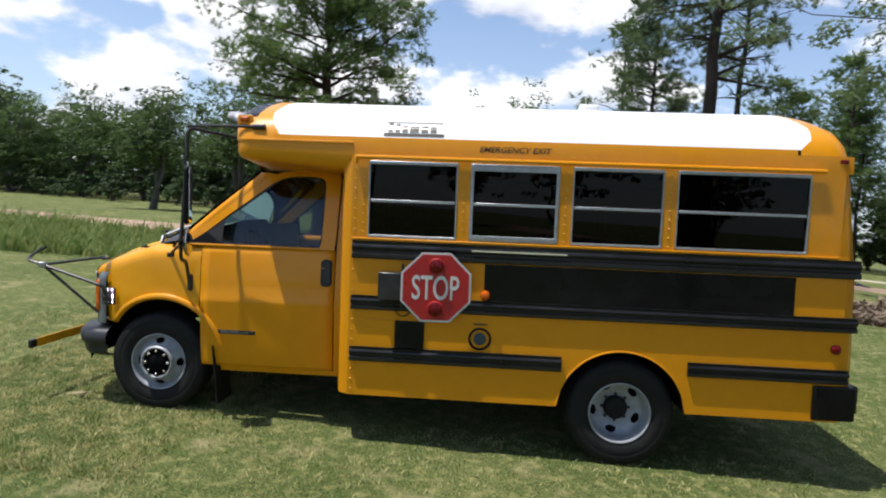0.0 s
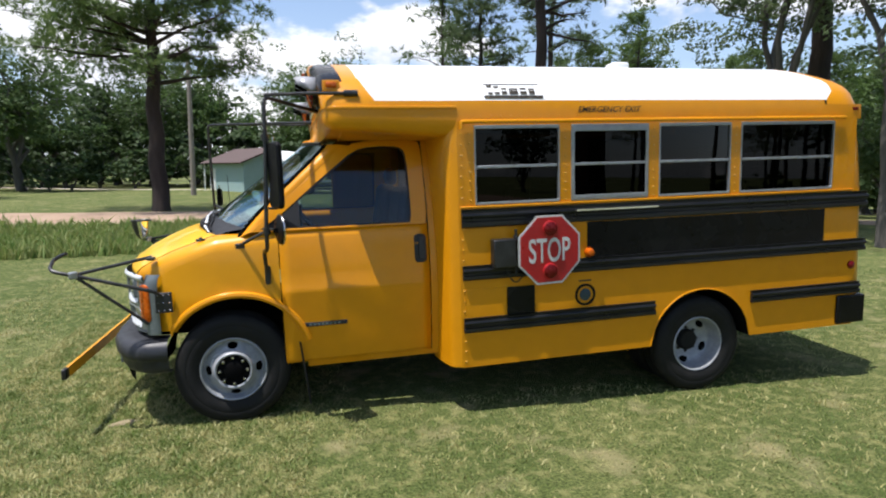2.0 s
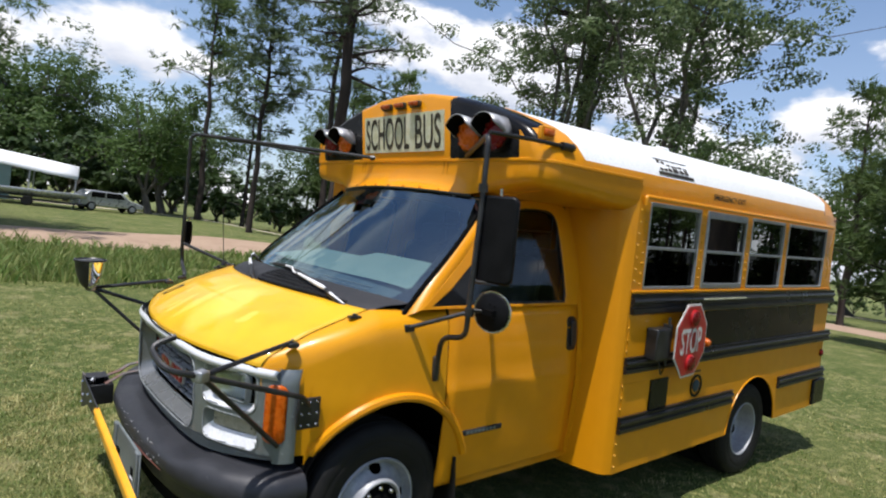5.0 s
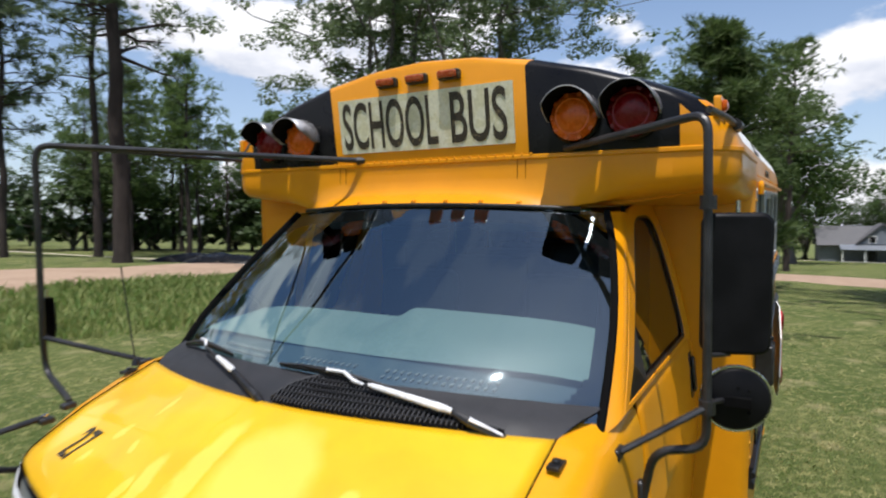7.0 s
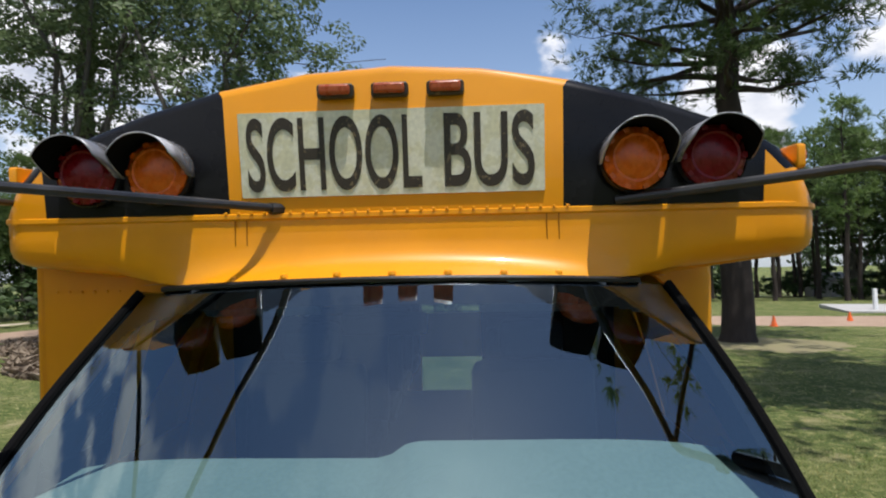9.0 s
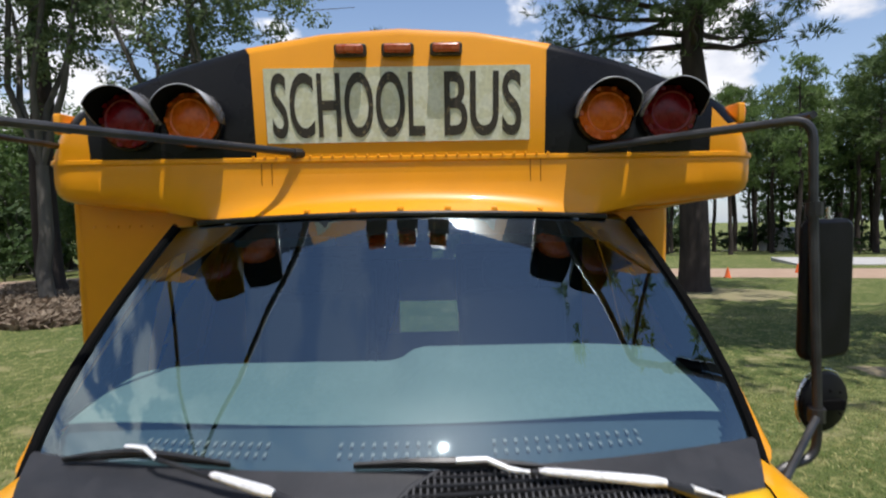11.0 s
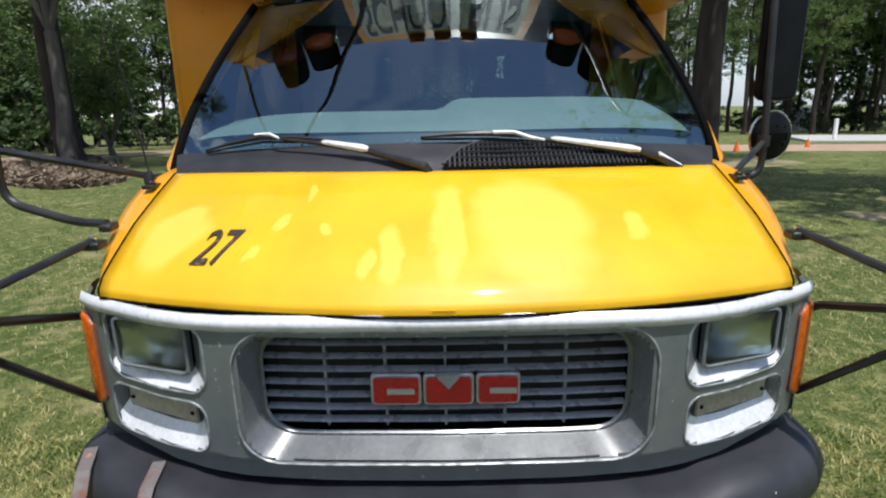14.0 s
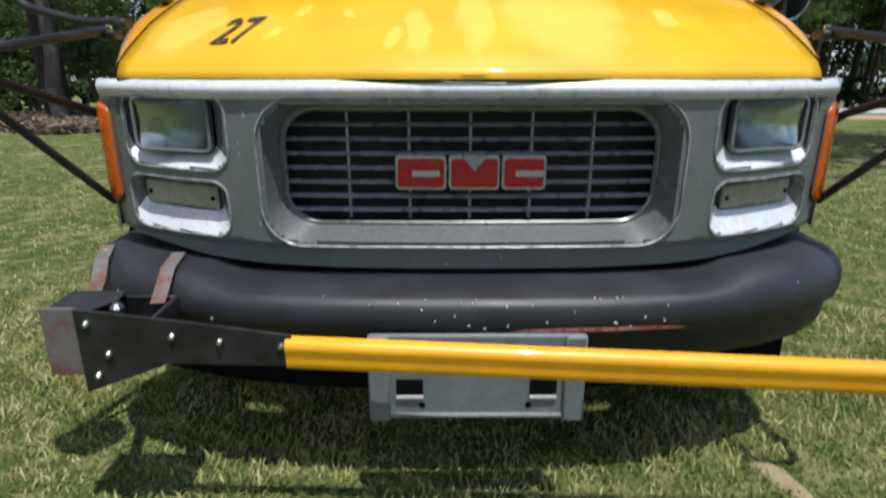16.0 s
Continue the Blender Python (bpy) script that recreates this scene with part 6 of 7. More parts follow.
def patch(name, spots, material, label, category, up, seed):
    """An uneven low mound or bare spot: noisy discs (x, y, rx, ry, turn) sunk at the rim."""
    rnd = random.Random(seed)
    for x, y, rx, ry, turn in spots:
        n, m, q = 40, 7, rnd.uniform(0, 50)
        pts = []
        for k in range(m):
            for i in range(n):
                a = 2 * math.pi * i / n
                w = k / (m - 1)
                r = w * (1 + 0.38 * noise.noise(Vector((math.cos(a) * 1.6 + q, math.sin(a) * 1.6, w * 0.6))) + 0.16 * noise.noise(Vector((math.cos(a) * 6 + q, math.sin(a) * 6, 1))))
                u, v = rx * r * math.cos(a), ry * r * math.sin(a)
                px, py = x + u * math.cos(turn) - v * math.sin(turn), y + u * math.sin(turn) + v * math.cos(turn)
                pts.append((px, py, rise(px, py) - 0.012 + (up + 0.012) * (1 - w ** 2) * (1 + 0.5 * noise.noise(Vector((px * 2, py * 2, 5)))) + (0.010 if k < m - 1 else 0)))
        faces = [(k * n + i, k * n + (i + 1) % n, (k + 1) * n + (i + 1) % n, (k + 1) * n + i) for k in range(m - 1) for i in range(n)]
        tagged(part(name, (pts, faces), material, None, smooth=80), label, category, kind="structure")


patch("litter_bank", ((12.2, 9.0, 2.2, 1.0, 0.6), (15.6, 11.4, 2.8, 1.5, 0.6), (19.0, 13.6, 2.8, 1.7, 0.5), (22.4, 15.6, 2.0, 1.0, 0.3)), mulch, "red-brown bank of leaf litter and bark", "ground", 0.09, 1)
patch("bare_patch", ((15.4, -7.5, 2.9, 2.0, 0.5),), bare, "bare sandy soil round the tree", "ground", 0.02, 2)
patch("sheeted_heap", ((14.6, 18.6, 2.6, 0.9, -0.75),), black_paint, "low heap under a black sheet", "heap", 0.42, 6)
patch("bare_patch", ((5.6, -5.8, 0.85, 0.50, 0.6), (-0.745, -0.83, 0.125, 0.042, 0.36)), pale_soil, "bare sandy patch in the lawn", "ground", 0.002, 3)


leaf_lawn = leaf_shader("grass_blades", (0.122, 0.180, 0.038), (0.45, 0.41, 0.180), 0.3, 0.5, 0.45)
leaf_tall = leaf_shader("tall_grass_blades", (0.110, 0.195, 0.040), (0.270, 0.290, 0.100), 0.40, 0.6, 0.3)


def blades(name, material, n, where, tall, wide, seed, label, lean=0.5, category="grass"):
    """Grass as one mesh of tapered blades, each of two triangles; where(rng, n) gives x and y."""
    rng = np.random.default_rng(seed)
    x, y = where(rng, n)
    n = len(x)
    z = np.array([rise(a, b) for a, b in zip(x, y)])
    tuft = np.array([noise.noise(Vector((a * 2.6, b * 2.6, 5.0))) + 0.6 * noise.noise(Vector((a * 7, b * 7, 9.0))) for a, b in zip(x, y)])
    h = tall * (1 + 0.75 * np.clip((-5.5 - x) / 4, 0, 1) - 0.3 * np.clip((x - 1) / 3, 0, 1) * (tall > 0.2)) * rng.uniform(0.45, 1.25, n) * np.clip(1 + 0.75 * tuft, 0.45, 1.7)
    a, b = rng.uniform(0, 2 * np.pi, n), rng.uniform(0, 2 * np.pi, n)
    w = wide * rng.uniform(0.6, 1.3, n) * (1 + 0.10 * np.clip(np.hypot(x, y), 0, 12))
    tip = h * lean * rng.uniform(0.2, 1.3, n)
    base = np.stack([x, y, z], 1)
    off = np.stack([np.cos(a) * w, np.sin(a) * w, np.zeros(n)], 1)
    midp = base + np.stack([np.cos(b) * tip * 0.35, np.sin(b) * tip * 0.35, h * 0.6], 1)
    top = base + np.stack([np.cos(b) * tip, np.sin(b) * tip, h], 1)
    co = np.stack([base - off, base + off, midp + off * 0.7, midp - off * 0.7, top], 1).reshape(-1, 3)
    k = np.arange(n) * 5
    mesh = bpy.data.meshes.new(name)
    mesh.vertices.add(n * 5)
    mesh.vertices.foreach_set("co", co.ravel())
    mesh.loops.add(n * 7)
    loops = np.stack([k, k + 1, k + 2, k + 3, k + 3, k + 2, k + 4], 1).ravel()
    mesh.loops.foreach_set("vertex_index", loops)
    mesh.polygons.add(n * 2)
    start = np.stack([np.arange(n) * 7, np.arange(n) * 7 + 4], 1).ravel()
    mesh.polygons.foreach_set("loop_start", start)
    mesh.update(calc_edges=True)
    mesh.validate()
    mesh.materials.append(material)
    return tagged(new(name, mesh), label, category, kind="stuff")


def near_lawn(rng, n):
    x, y = rng.uniform(-3.2, 11.0, n), rng.uniform(-9.0, 8.5, n)
    thin = np.clip(1.30 - np.hypot(x + 0.6, y + 1.0) / 7, 0.12, 1)
    keep = (rng.uniform(0, 1, n) < thin) & ~((np.abs(y) < 0.9) & (x > 0.8) & (x < 4.8))
    clump = np.array([noise.noise(Vector((a * 1.3, b * 1.3, 0))) for a, b in zip(x, y)])
    keep &= rng.uniform(-0.55, 0.25, n) < clump
    keep &= (np.hypot((x - 5.6) / 0.75, (y + 5.8) / 0.55) > 1) & (np.hypot((x + 0.75) / 0.12, (y + 0.83) / 0.06) > rng.uniform(0.2, 0.9, n))
    m = 60000
    fx, fy = rng.uniform(-1.9, 0.5, m), rng.uniform(-2.2, 2.4, m)
    return np.concatenate([x[keep], fx]), np.concatenate([y[keep], fy])


def verge_area(rng, n):
    x = rng.uniform(-26, 10.5, n)
    near = np.interp(x, [-26, -8, -2, 3.4, 5, 8, 10.5], [8.5, 7.4, 8.3, 8.2, 7.6, 8.6, 10.0])
    far = np.interp(x, [-26, -12, -2.5, 2, 6.0, 9.5, 10.5], [13.6, 11.9, 12.5, 12.6, 13.8, 12.9, 12.4])
    y = near + (far - near) * rng.uniform(0, 1, n) ** 0.9
    keep = rng.uniform(-0.75, 0.15, n) < np.array([noise.noise(Vector((a * 0.55, b * 0.9, 7.0))) for a, b in zip(x, y)])
    return x[keep], y[keep]


blades("lawn_grass", leaf_lawn, 420000, near_lawn, 0.023, 0.0031, 1, "short mown blades of green and straw grass", 1.25)
blades("verge_grass", leaf_tall, 75000, verge_area, 0.26, 0.0095, 2, "tall bright green grass along the road", 0.7)

def litter_area(rng, n):
    k = rng.integers(0, 4, n)
    cx, cy, rx, ry = (np.array(v)[k] for v in ((12.2, 15.6, 19.0, 22.4), (9.0, 11.4, 13.6, 15.6), (2.4, 3.0, 3.0, 2.2), (1.2, 1.7, 1.9, 1.2)))
    r, t = np.sqrt(rng.uniform(0, 1, n)), rng.uniform(0, 2 * np.pi, n)
    u, v = rx * r * np.cos(t), ry * r * np.sin(t)
    return cx + u * 0.84 - v * 0.54, cy + u * 0.54 + v * 0.84


dry_leaf = leaf_shader("dry_leaves", (0.10, 0.065, 0.04), (0.34, 0.27, 0.19), 0.2, 0.8)
blades("dry_litter", dry_leaf, 14000, litter_area, 0.13, 0.035, 9, "scattered dry leaves, bark and twigs on the bank", 1.8, "litter")

# ---------------------------------------------------------------- trees
bark_pine = shader("pine_bark", (0.034, 0.027, 0.024), 0.9, second=(0.066, 0.053, 0.046), scale=5, bump=1.0, bump_scale=14, stretch=(1, 1, 0.25), spec=0.2)
bark_grey = shader("grey_bark", (0.085, 0.078, 0.068), 0.9, second=(0.14, 0.13, 0.115), scale=5, bump=0.8, bump_scale=18, stretch=(1, 1, 0.3), spec=0.2)
needle = leaf_shader("pine_needles", (0.058, 0.104, 0.028), (0.140, 0.200, 0.060), 0.45)
# Darker copy of needle: the big pine's backlit shade is in its colour.
needle_shaded = leaf_shader("shaded_pine_needles", (0.040, 0.074, 0.022), (0.085, 0.130, 0.042), 0.35)
needle_light = leaf_shader("light_pine_needles", (0.075, 0.120, 0.050), (0.140, 0.190, 0.085), 0.45)
leaf_dark = leaf_shader("dark_wood_leaves", (0.036, 0.066, 0.020), (0.066, 0.105, 0.034), 0.40)
leaf_oak = leaf_shader("oak_leaves", (0.050, 0.094, 0.022), (0.092, 0.145, 0.038), 0.45)
leaf_bright = leaf_shader("bright_leaves", (0.066, 0.118, 0.030), (0.110, 0.168, 0.048), 0.45)
leaf_grey = leaf_shader("grey_green_leaves", (0.095, 0.145, 0.060), (0.165, 0.215, 0.100), 0.5)


class Foliage:
    """Gathers loose leaves as single quads or thin triangles for one mesh."""

    def __init__(self):
        self.pts, self.faces = [], []

    def needles(self, c, size, n, rng, out):
        """A brush of needles that points out of its tuft."""
        for _ in range(n):
            d = (Vector((rng.gauss(0, 1), rng.gauss(0, 1), rng.gauss(0.2, 0.8))) * 0.6 + out * 0.9).normalized()
            s = (d.orthogonal() if rng.random() < 0.5 else d.cross(out + Vector((0.1, 0.2, 0)))).normalized() * size * (0.095 if size > 0.33 else 0.072)
            b = c + d * size * rng.uniform(0.0, 0.35)
            k = len(self.pts)
            self.pts += [b - s, b + s, c + d * size * rng.uniform(0.8, 1.25)]
            self.faces.append((k, k + 1, k + 2))

    def leaves(self, c, spread, size, n, rng, flat, heart):
        """Leaves of one clump, most of them near its outside and facing outwards."""
        for _ in range(n):
            o = Vector((rng.gauss(0, 1), rng.gauss(0, 1), rng.gauss(0.15, 1))).normalized()
            p = c + Vector((o.x, o.y, o.z * flat)) * spread * 1.55 * rng.uniform(0.35, 1.0) ** 0.6
            face_way = Vector((rng.gauss(0, 1), rng.gauss(0, 1), rng.gauss(0, 1))) * 0.45 + o * 0.75 + (p - heart).normalized() * 0.25 + Vector((0, 0, 0.65))
            d = face_way.orthogonal().normalized()
            d = Matrix.Rotation(rng.uniform(0, 6.28), 3, face_way.normalized()) @ d
            s = face_way.normalized().cross(d)
            z = size * rng.uniform(0.6, 1.3)
            k = len(self.pts)
            self.pts += [p - d * z * 0.5, p + s * z * 0.32, p + d * z * 0.5, p - s * z * 0.32]
            self.faces.append((k, k + 1, k + 2, k + 3))


def sprout(a, b, r0, r1, rng, k=4, bend=0.12, sag=0.0):
    """A crooked limb from a to b; gives its shape and its middle line."""
    n = (b - a).length
    line = [a.lerp(b, i / k) + (Vector((rng.gauss(0, 1), rng.gauss(0, 1), rng.gauss(0, 0.5))) * bend * n / k if 0 < i < k else Vector()) + Vector((0, 0, sag * n * math.sin(math.pi * i / k))) for i in range(k + 1)]
    return tube(line, [r0 + (r1 - r0) * i / k for i in range(k + 1)], 4 if r0 < 0.08 else 7, ends=False), line


def raw(name, pts, faces, material, parent):
    mesh = bpy.data.meshes.new(name)
    mesh.from_pydata([tuple(p) for p in pts], [], faces)
    mesh.materials.append(material)
    ob = new(name, mesh)
    ob.parent = parent
    return ob


def pine(label, seed, height, radius, crown, reach, whorls, tufts, size, material, group="", flat=0.25, lean=0.01, dense=8, puff=0.42, fan=12):
    """A pine: tall trunk, whorls of crooked limbs, tufts of needles; crown is where limbs begin (share of height)."""
    rng = random.Random(seed)
    t = thing("pine_tree", label, "tree", group=group)
    top = Vector((rng.gauss(0, lean) * height, rng.gauss(0, lean) * height, height))
    k = 12
    line = [Vector((0, 0, -0.15)).lerp(top, i / k) + (Vector((rng.gauss(0, 1), rng.gauss(0, 1), 0)) * 0.004 * height if 0 < i < k else Vector()) for i in range(k + 1)]
    rad = [radius * (1.35 if i == 0 else 1.0 - 0.93 * (i / k) ** 1.4) for i in range(k + 1)]
    line.insert(1, line[0].lerp(line[1], 0.3)); rad.insert(1, radius * 1.04)
    fol, limbs = Foliage(), []
    for w in range(whorls):
        u = crown + (0.985 - crown) * (w + rng.uniform(0.0, 0.9)) / whorls
        p = line[0].lerp(top, u)
        v = (u - crown) / (1 - crown)
        ext = reach * (math.sin(math.pi * min(1, 0.30 + 0.70 * v)) ** 0.7) * rng.uniform(0.55, 1.15)
        for q in range(rng.choice((2, 2, 3, 3))):
            a = rng.uniform(0, 2 * math.pi)
            up = rng.uniform(-0.10, 0.35) + flat * v
            e = p + Vector((math.cos(a), math.sin(a), up)) * ext
            sh, mid_line = sprout(p, e, radius * 0.22 * (1.1 - 0.8 * v) + 0.012, 0.010, rng, 5, 0.10, rng.uniform(-0.05, 0.08))
            limbs.append(sh)
            for c in range(tufts):
                s = mid_line[rng.choice((2, 3, 3, 4, 4, 5, 5))]
                g = s + Vector((rng.gauss(0, 1), rng.gauss(0, 1), rng.gauss(0.45, 0.45))) * (0.12 * ext + 0.14)
                if dense > 7 and rng.random() < 0.5:
                    limbs.append(sprout(s, g, 0.014, 0.006, rng, 2, 0.05)[0])
                pad = puff * rng.uniform(0.7, 1.3)
                for _ in range(dense):
                    o = Vector((rng.gauss(0, 1), rng.gauss(0, 1), rng.gauss(0.25, 0.9))).normalized()
                    fol.needles(g + Vector((o.x, o.y, o.z * 0.55)) * pad * rng.uniform(0.2, 1.0), size * rng.uniform(0.7, 1.2), fan, rng, o)
    part("trunk", joined(tube(line, rad, 12), *limbs), bark_pine, t, smooth=60)
    raw("crown", fol.pts, fol.faces, material, t)
    return t


def broadleaf(label, seed, height, radius, spread, clumps, per, size, leaf, bark, group="", low=0.25, open_=1.0, twigs=4):
    """A spreading tree: forked trunk, limbs, and leaves in many loose clumps with gaps between."""
    rng = random.Random(seed)
    t = thing("leafy_tree", label, "tree", group=group)
    fork = Vector((rng.gauss(0, 0.02) * height, rng.gauss(0, 0.02) * height, height * low))
    shapes = [sprout(Vector((0, 0, -0.15)), fork, radius * 1.2, radius * 0.85, rng, 4, 0.05)[0]]
    tips = []
    for i in range(rng.choice((4, 5, 6))):
        a = 2 * math.pi * (i + rng.uniform(-0.3, 0.3)) / 5
        h = rng.uniform(0.55, 1.0)
        e = Vector((math.cos(a) * spread * rng.uniform(0.3, 0.75) * (1.25 - h * 0.5), math.sin(a) * spread * rng.uniform(0.3, 0.75) * (1.25 - h * 0.5), height * (low + (0.95 - low) * h)))
        sh, ml = sprout(fork, e, radius * 0.55, radius * 0.10, rng, 5, 0.22, 0.05)
        shapes.append(sh)
        tips += ml[2:]
        for j in range(twigs):
            s = ml[rng.choice((2, 3, 4))]
            q = s + Vector((rng.gauss(0, 1), rng.gauss(0, 1), rng.gauss(0.2, 0.7))) * spread * 0.36
            sh2, m2 = sprout(s, q, radius * 0.16, 0.012, rng, 4, 0.2)
            shapes.append(sh2)
            tips += m2[1:]
    fol, heart = Foliage(), Vector((fork.x, fork.y, height * (0.45 + 0.35 * low)))
    for c in range(clumps):
        s = rng.choice(tips)
        p = s + Vector((rng.gauss(0, 1), rng.gauss(0, 1), rng.gauss(0.1, 0.8))) * spread * 0.17 * open_
        p.z = max(p.z, height * min(low * 0.6, 0.06))
        fol.leaves(p, spread * (0.058 if per > 50 else 0.085), size, per, rng, 0.55 if per > 50 else 0.6, heart)
    part("trunk", joined(*shapes), bark, t, smooth=60)
    raw("crown", fol.pts, fol.faces, leaf, t)
    return t


def at(x, y, turn=0.0, s=1.0):
    return Matrix.Translation((x, y, rise(x, y))) @ Matrix.Rotation(turn, 4, "Z") @ Matrix.Diagonal((s, s, s, 1))


def put(ob, x, y, turn=0.0, s=1.0):
    ob.matrix_basis = at(x, y, turn, s)
    return ob


def again(ob, x, y, turn, s):
    c = copy_thing(ob, Matrix.Translation((x, y, rise(x, y))) @ Matrix.Rotation(turn, 4, "Z"))
    c.scale = (s, s, s)
    return c


put(pine("spreading dark green pine beside the dirt road", 11, 10.9, 0.29, 0.40, 3.9, 24, 5, 0.25, needle, dense=26, puff=0.62, fan=10), -3.95, 17.5)
put(pine("tall straight pine with a bare lower trunk", 12, 21, 0.30, 0.36, 3.0, 24, 3, 0.34, needle_light, dense=7, fan=10), 11.3, 19.9)
put(pine("slim pine beside a taller one", 13, 21.5, 0.22, 0.42, 2.6, 20, 3, 0.36, needle_light, dense=7, fan=10), 16.7, 31.0)
put(pine("slim feathery pine with narrow crown", 14, 14.4, 0.16, 0.38, 2.2, 24, 4, 0.34, needle_light, puff=0.45, dense=7, fan=10), 10.7, 27.4)
put(pine("big pine with thick dark trunk on bare soil", 15, 16.5, 0.42, 0.42, 5.2, 26, 7, 0.27, needle_shaded, puff=0.70, dense=23, fan=9, lean=0.002), 15.65, -7.4)
put(pine("big pine with thick trunk on the litter bank", 16, 20, 0.44, 0.50, 4.8, 22, 4, 0.36, needle_light), 19.5, 13.4)
put(pine("pine with a wide crown that shades the lawn", 17, 12.5, 0.34, 0.48, 3.8, 16, 5, 0.36, needle, puff=0.6, dense=9), 6.3, -8.3)
put(broadleaf("open grey-green leafy tree behind the bus", 21, 15.5, 0.17, 5.6, 290, 85, 0.140, leaf_grey, bark_grey, open_=1.0), 15.6, 7.2)
put(broadleaf("open grey-green leafy tree with forked limbs", 22, 15.5, 0.19, 5.8, 300, 85, 0.140, leaf_grey, bark_grey, open_=1.0), 15.6, 11.0, 1.0)
put(pine("dense round-headed dark pine beyond the lawn", 31, 9.2, 0.20, 0.09, 2.4, 29, 5, 0.34, needle, dense=12, puff=0.5, fan=9), 22.0, 1.1)
oak = broadleaf("round-crowned green tree at the field edge", 23, 10, 0.30, 5.0, 340, 24, 0.26, leaf_oak, bark_grey, "trees along the field", 0.16, 1.1)
put(oak, -17.5, 29.5, 0, 0.72)
oak_b = broadleaf("dense dark green tree at the field edge", 24, 12, 0.32, 5.4, 350, 24, 0.28, leaf_oak, bark_grey, "trees along the field", 0.04, 1.2)
put(oak_b, -32, 44, 0, 0.75)
tall = broadleaf("tall leafy tree in the wood edge", 25, 14, 0.28, 4.6, 350, 24, 0.28, leaf_bright, bark_grey, "trees along the field", 0.05, 1.2)
put(tall, -27, 46, 0, 0.75)
far_pine = pine("tall far pine with bare trunk", 26, 15, 0.20, 0.40, 2.5, 13, 4, 0.46, needle, "far pines", dense=6, puff=0.58, fan=6)
put(far_pine, 47.2, -29.4, 0, 1.08)
far_pine_b = pine("tall far pine with sparse crown", 27, 16, 0.22, 0.50, 2.8, 11, 4, 0.48, needle, "far pines", dense=6, puff=0.60, fan=6)
put(far_pine_b, 47.8, -36.2, 0, 1.05)
ring_tree = broadleaf("dark green tree of the far woods", 33, 12, 0.28, 5.0, 200, 11, 0.54, leaf_dark, bark_grey, "far woods", 0.06, 1.2, 2)
put(ring_tree, 88, 30)
for x, y, q in ((-30, 50, 0.85), (-38, 55, 0.95), (-23, 57, 0.95), (-47, 50, 0.9), (-16, 60, 1.0), (-8, 66, 1.1), (-56, 58, 1.0)):
    again(ring_tree, x, y, x * 1.7, q)
low_bush = broadleaf("low dark green bush at the wood edge", 28, 2.2, 0.08, 1.5, 70, 15, 0.21, leaf_dark, bark_grey, "bushes", 0.05, 0.9, 1)
put(low_bush, 50.9, -32.2)
shrub = broadleaf("tall dark leafy shrub beside the big pine", 29, 4.6, 0.07, 1.7, 150, 20, 0.14, leaf_oak, bark_grey, "", 0.08, 1.1)
put(shrub, 17.3, -6.3)
rng = random.Random(77)
for kind, spots in ((oak, ((-17, 41, 0.85), (-9, 62, 1.05), (3, 66, 1.3), (11, 45, 0.9), (14, 64, 1.0), (9, 40.5, 0.72), (-52, 40, 0.8), (-44, 52, 0.85), (57, 7, 1.7), (53, -1, 1.4), (80, -10, 0.6), (-13, 66, 1.0), (60, 22, 1.3))),
                    (oak_b, ((-38, 46, 0.72), (-24, 52, 0.75), (-12, 56, 0.75), (6, 70, 1.3), (18, 58, 0.85), (-58, 50, 0.9), (26, 47, 0.8), (33, 40, 0.75), (40, 31, 0.8), (36, 25, 0.68), (66, 4, 1.2), (72, -2, 0.9), (85, -30, 0.9), (57, -11.8, 0.36), (75, -11, 0.78), (73, -15, 0.8), (78, -6, 0.72), (76, -19, 0.8), (46, 36, 0.95))),
                    (tall, ((-36, 41, 0.6), (-47, 44, 0.68), (-18, 50, 0.68), (0, 74, 1.1), (10, 72, 1.2), (24, 42, 0.8), (29, 44, 0.75), (41, 25, 0.62), (52, 22, 0.95), (25.5, 15.2, 0.54), (33, 31, 0.7), (61, 14, 1.2), (90, -18, 0.5), (66, -48, 0.9), (-65, 40, 0.8), (37, 38, 0.8))),
                    (far_pine, ((35.7, 3.1, 0.88), (33.0, 6.7, 0.80), (44, -37, 1.0), (54, -31, 1.0), (60, -37, 1.1), (64, -44, 1.15), (55, -41, 1.05), (41, -41, 0.95), (68, -34, 1.15), (16, 42, 0.8), (21, 36, 0.85), (70, -24, 1.0), (26, 36, 0.9))),
                    (far_pine_b, ((36.3, -0.9, 0.74), (39, 1.5, 0.8), (61, -31, 1.05), (66, -29, 1.0), (52, -46, 1.05), (39, -46, 0.95), (12, 40, 0.95), (29, 41, 0.8), (74, -40, 1.1), (34, -50, 0.95), (57, -36, 1.0)))):
    for x, y, s in spots:
        again(kind, x, y, rng.uniform(0, 6.28), s * rng.uniform(0.95, 1.08) * (1.15 if -32 < x < -8 else 1.0))
for x, y, s in ((53, -33, 0.9), (56, -35.5, 0.8), (46, -33.5, 0.7), (30.5, 22.5, 0.9), (-30, 38.5, 0.8), (-26, 39, 0.9), (-15, 40, 0.8), (27, 20.5, 0.5), (38, 21, 0.9), (44, 22, 1.0)):
    again(low_bush, x, y, rng.uniform(0, 6.28), s)
for k in range(30):
    a = radians(-26 + 156 * (k + rng.uniform(-0.4, 0.4)) / 29)
    d = rng.uniform(48, 64) if a > 0.25 else rng.uniform(74, 90)
    if not 76 < math.degrees(a) < 96:
        again(low_bush, d * math.cos(a), d * math.sin(a), rng.uniform(0, 6.28), rng.uniform(1.2, 2.0))
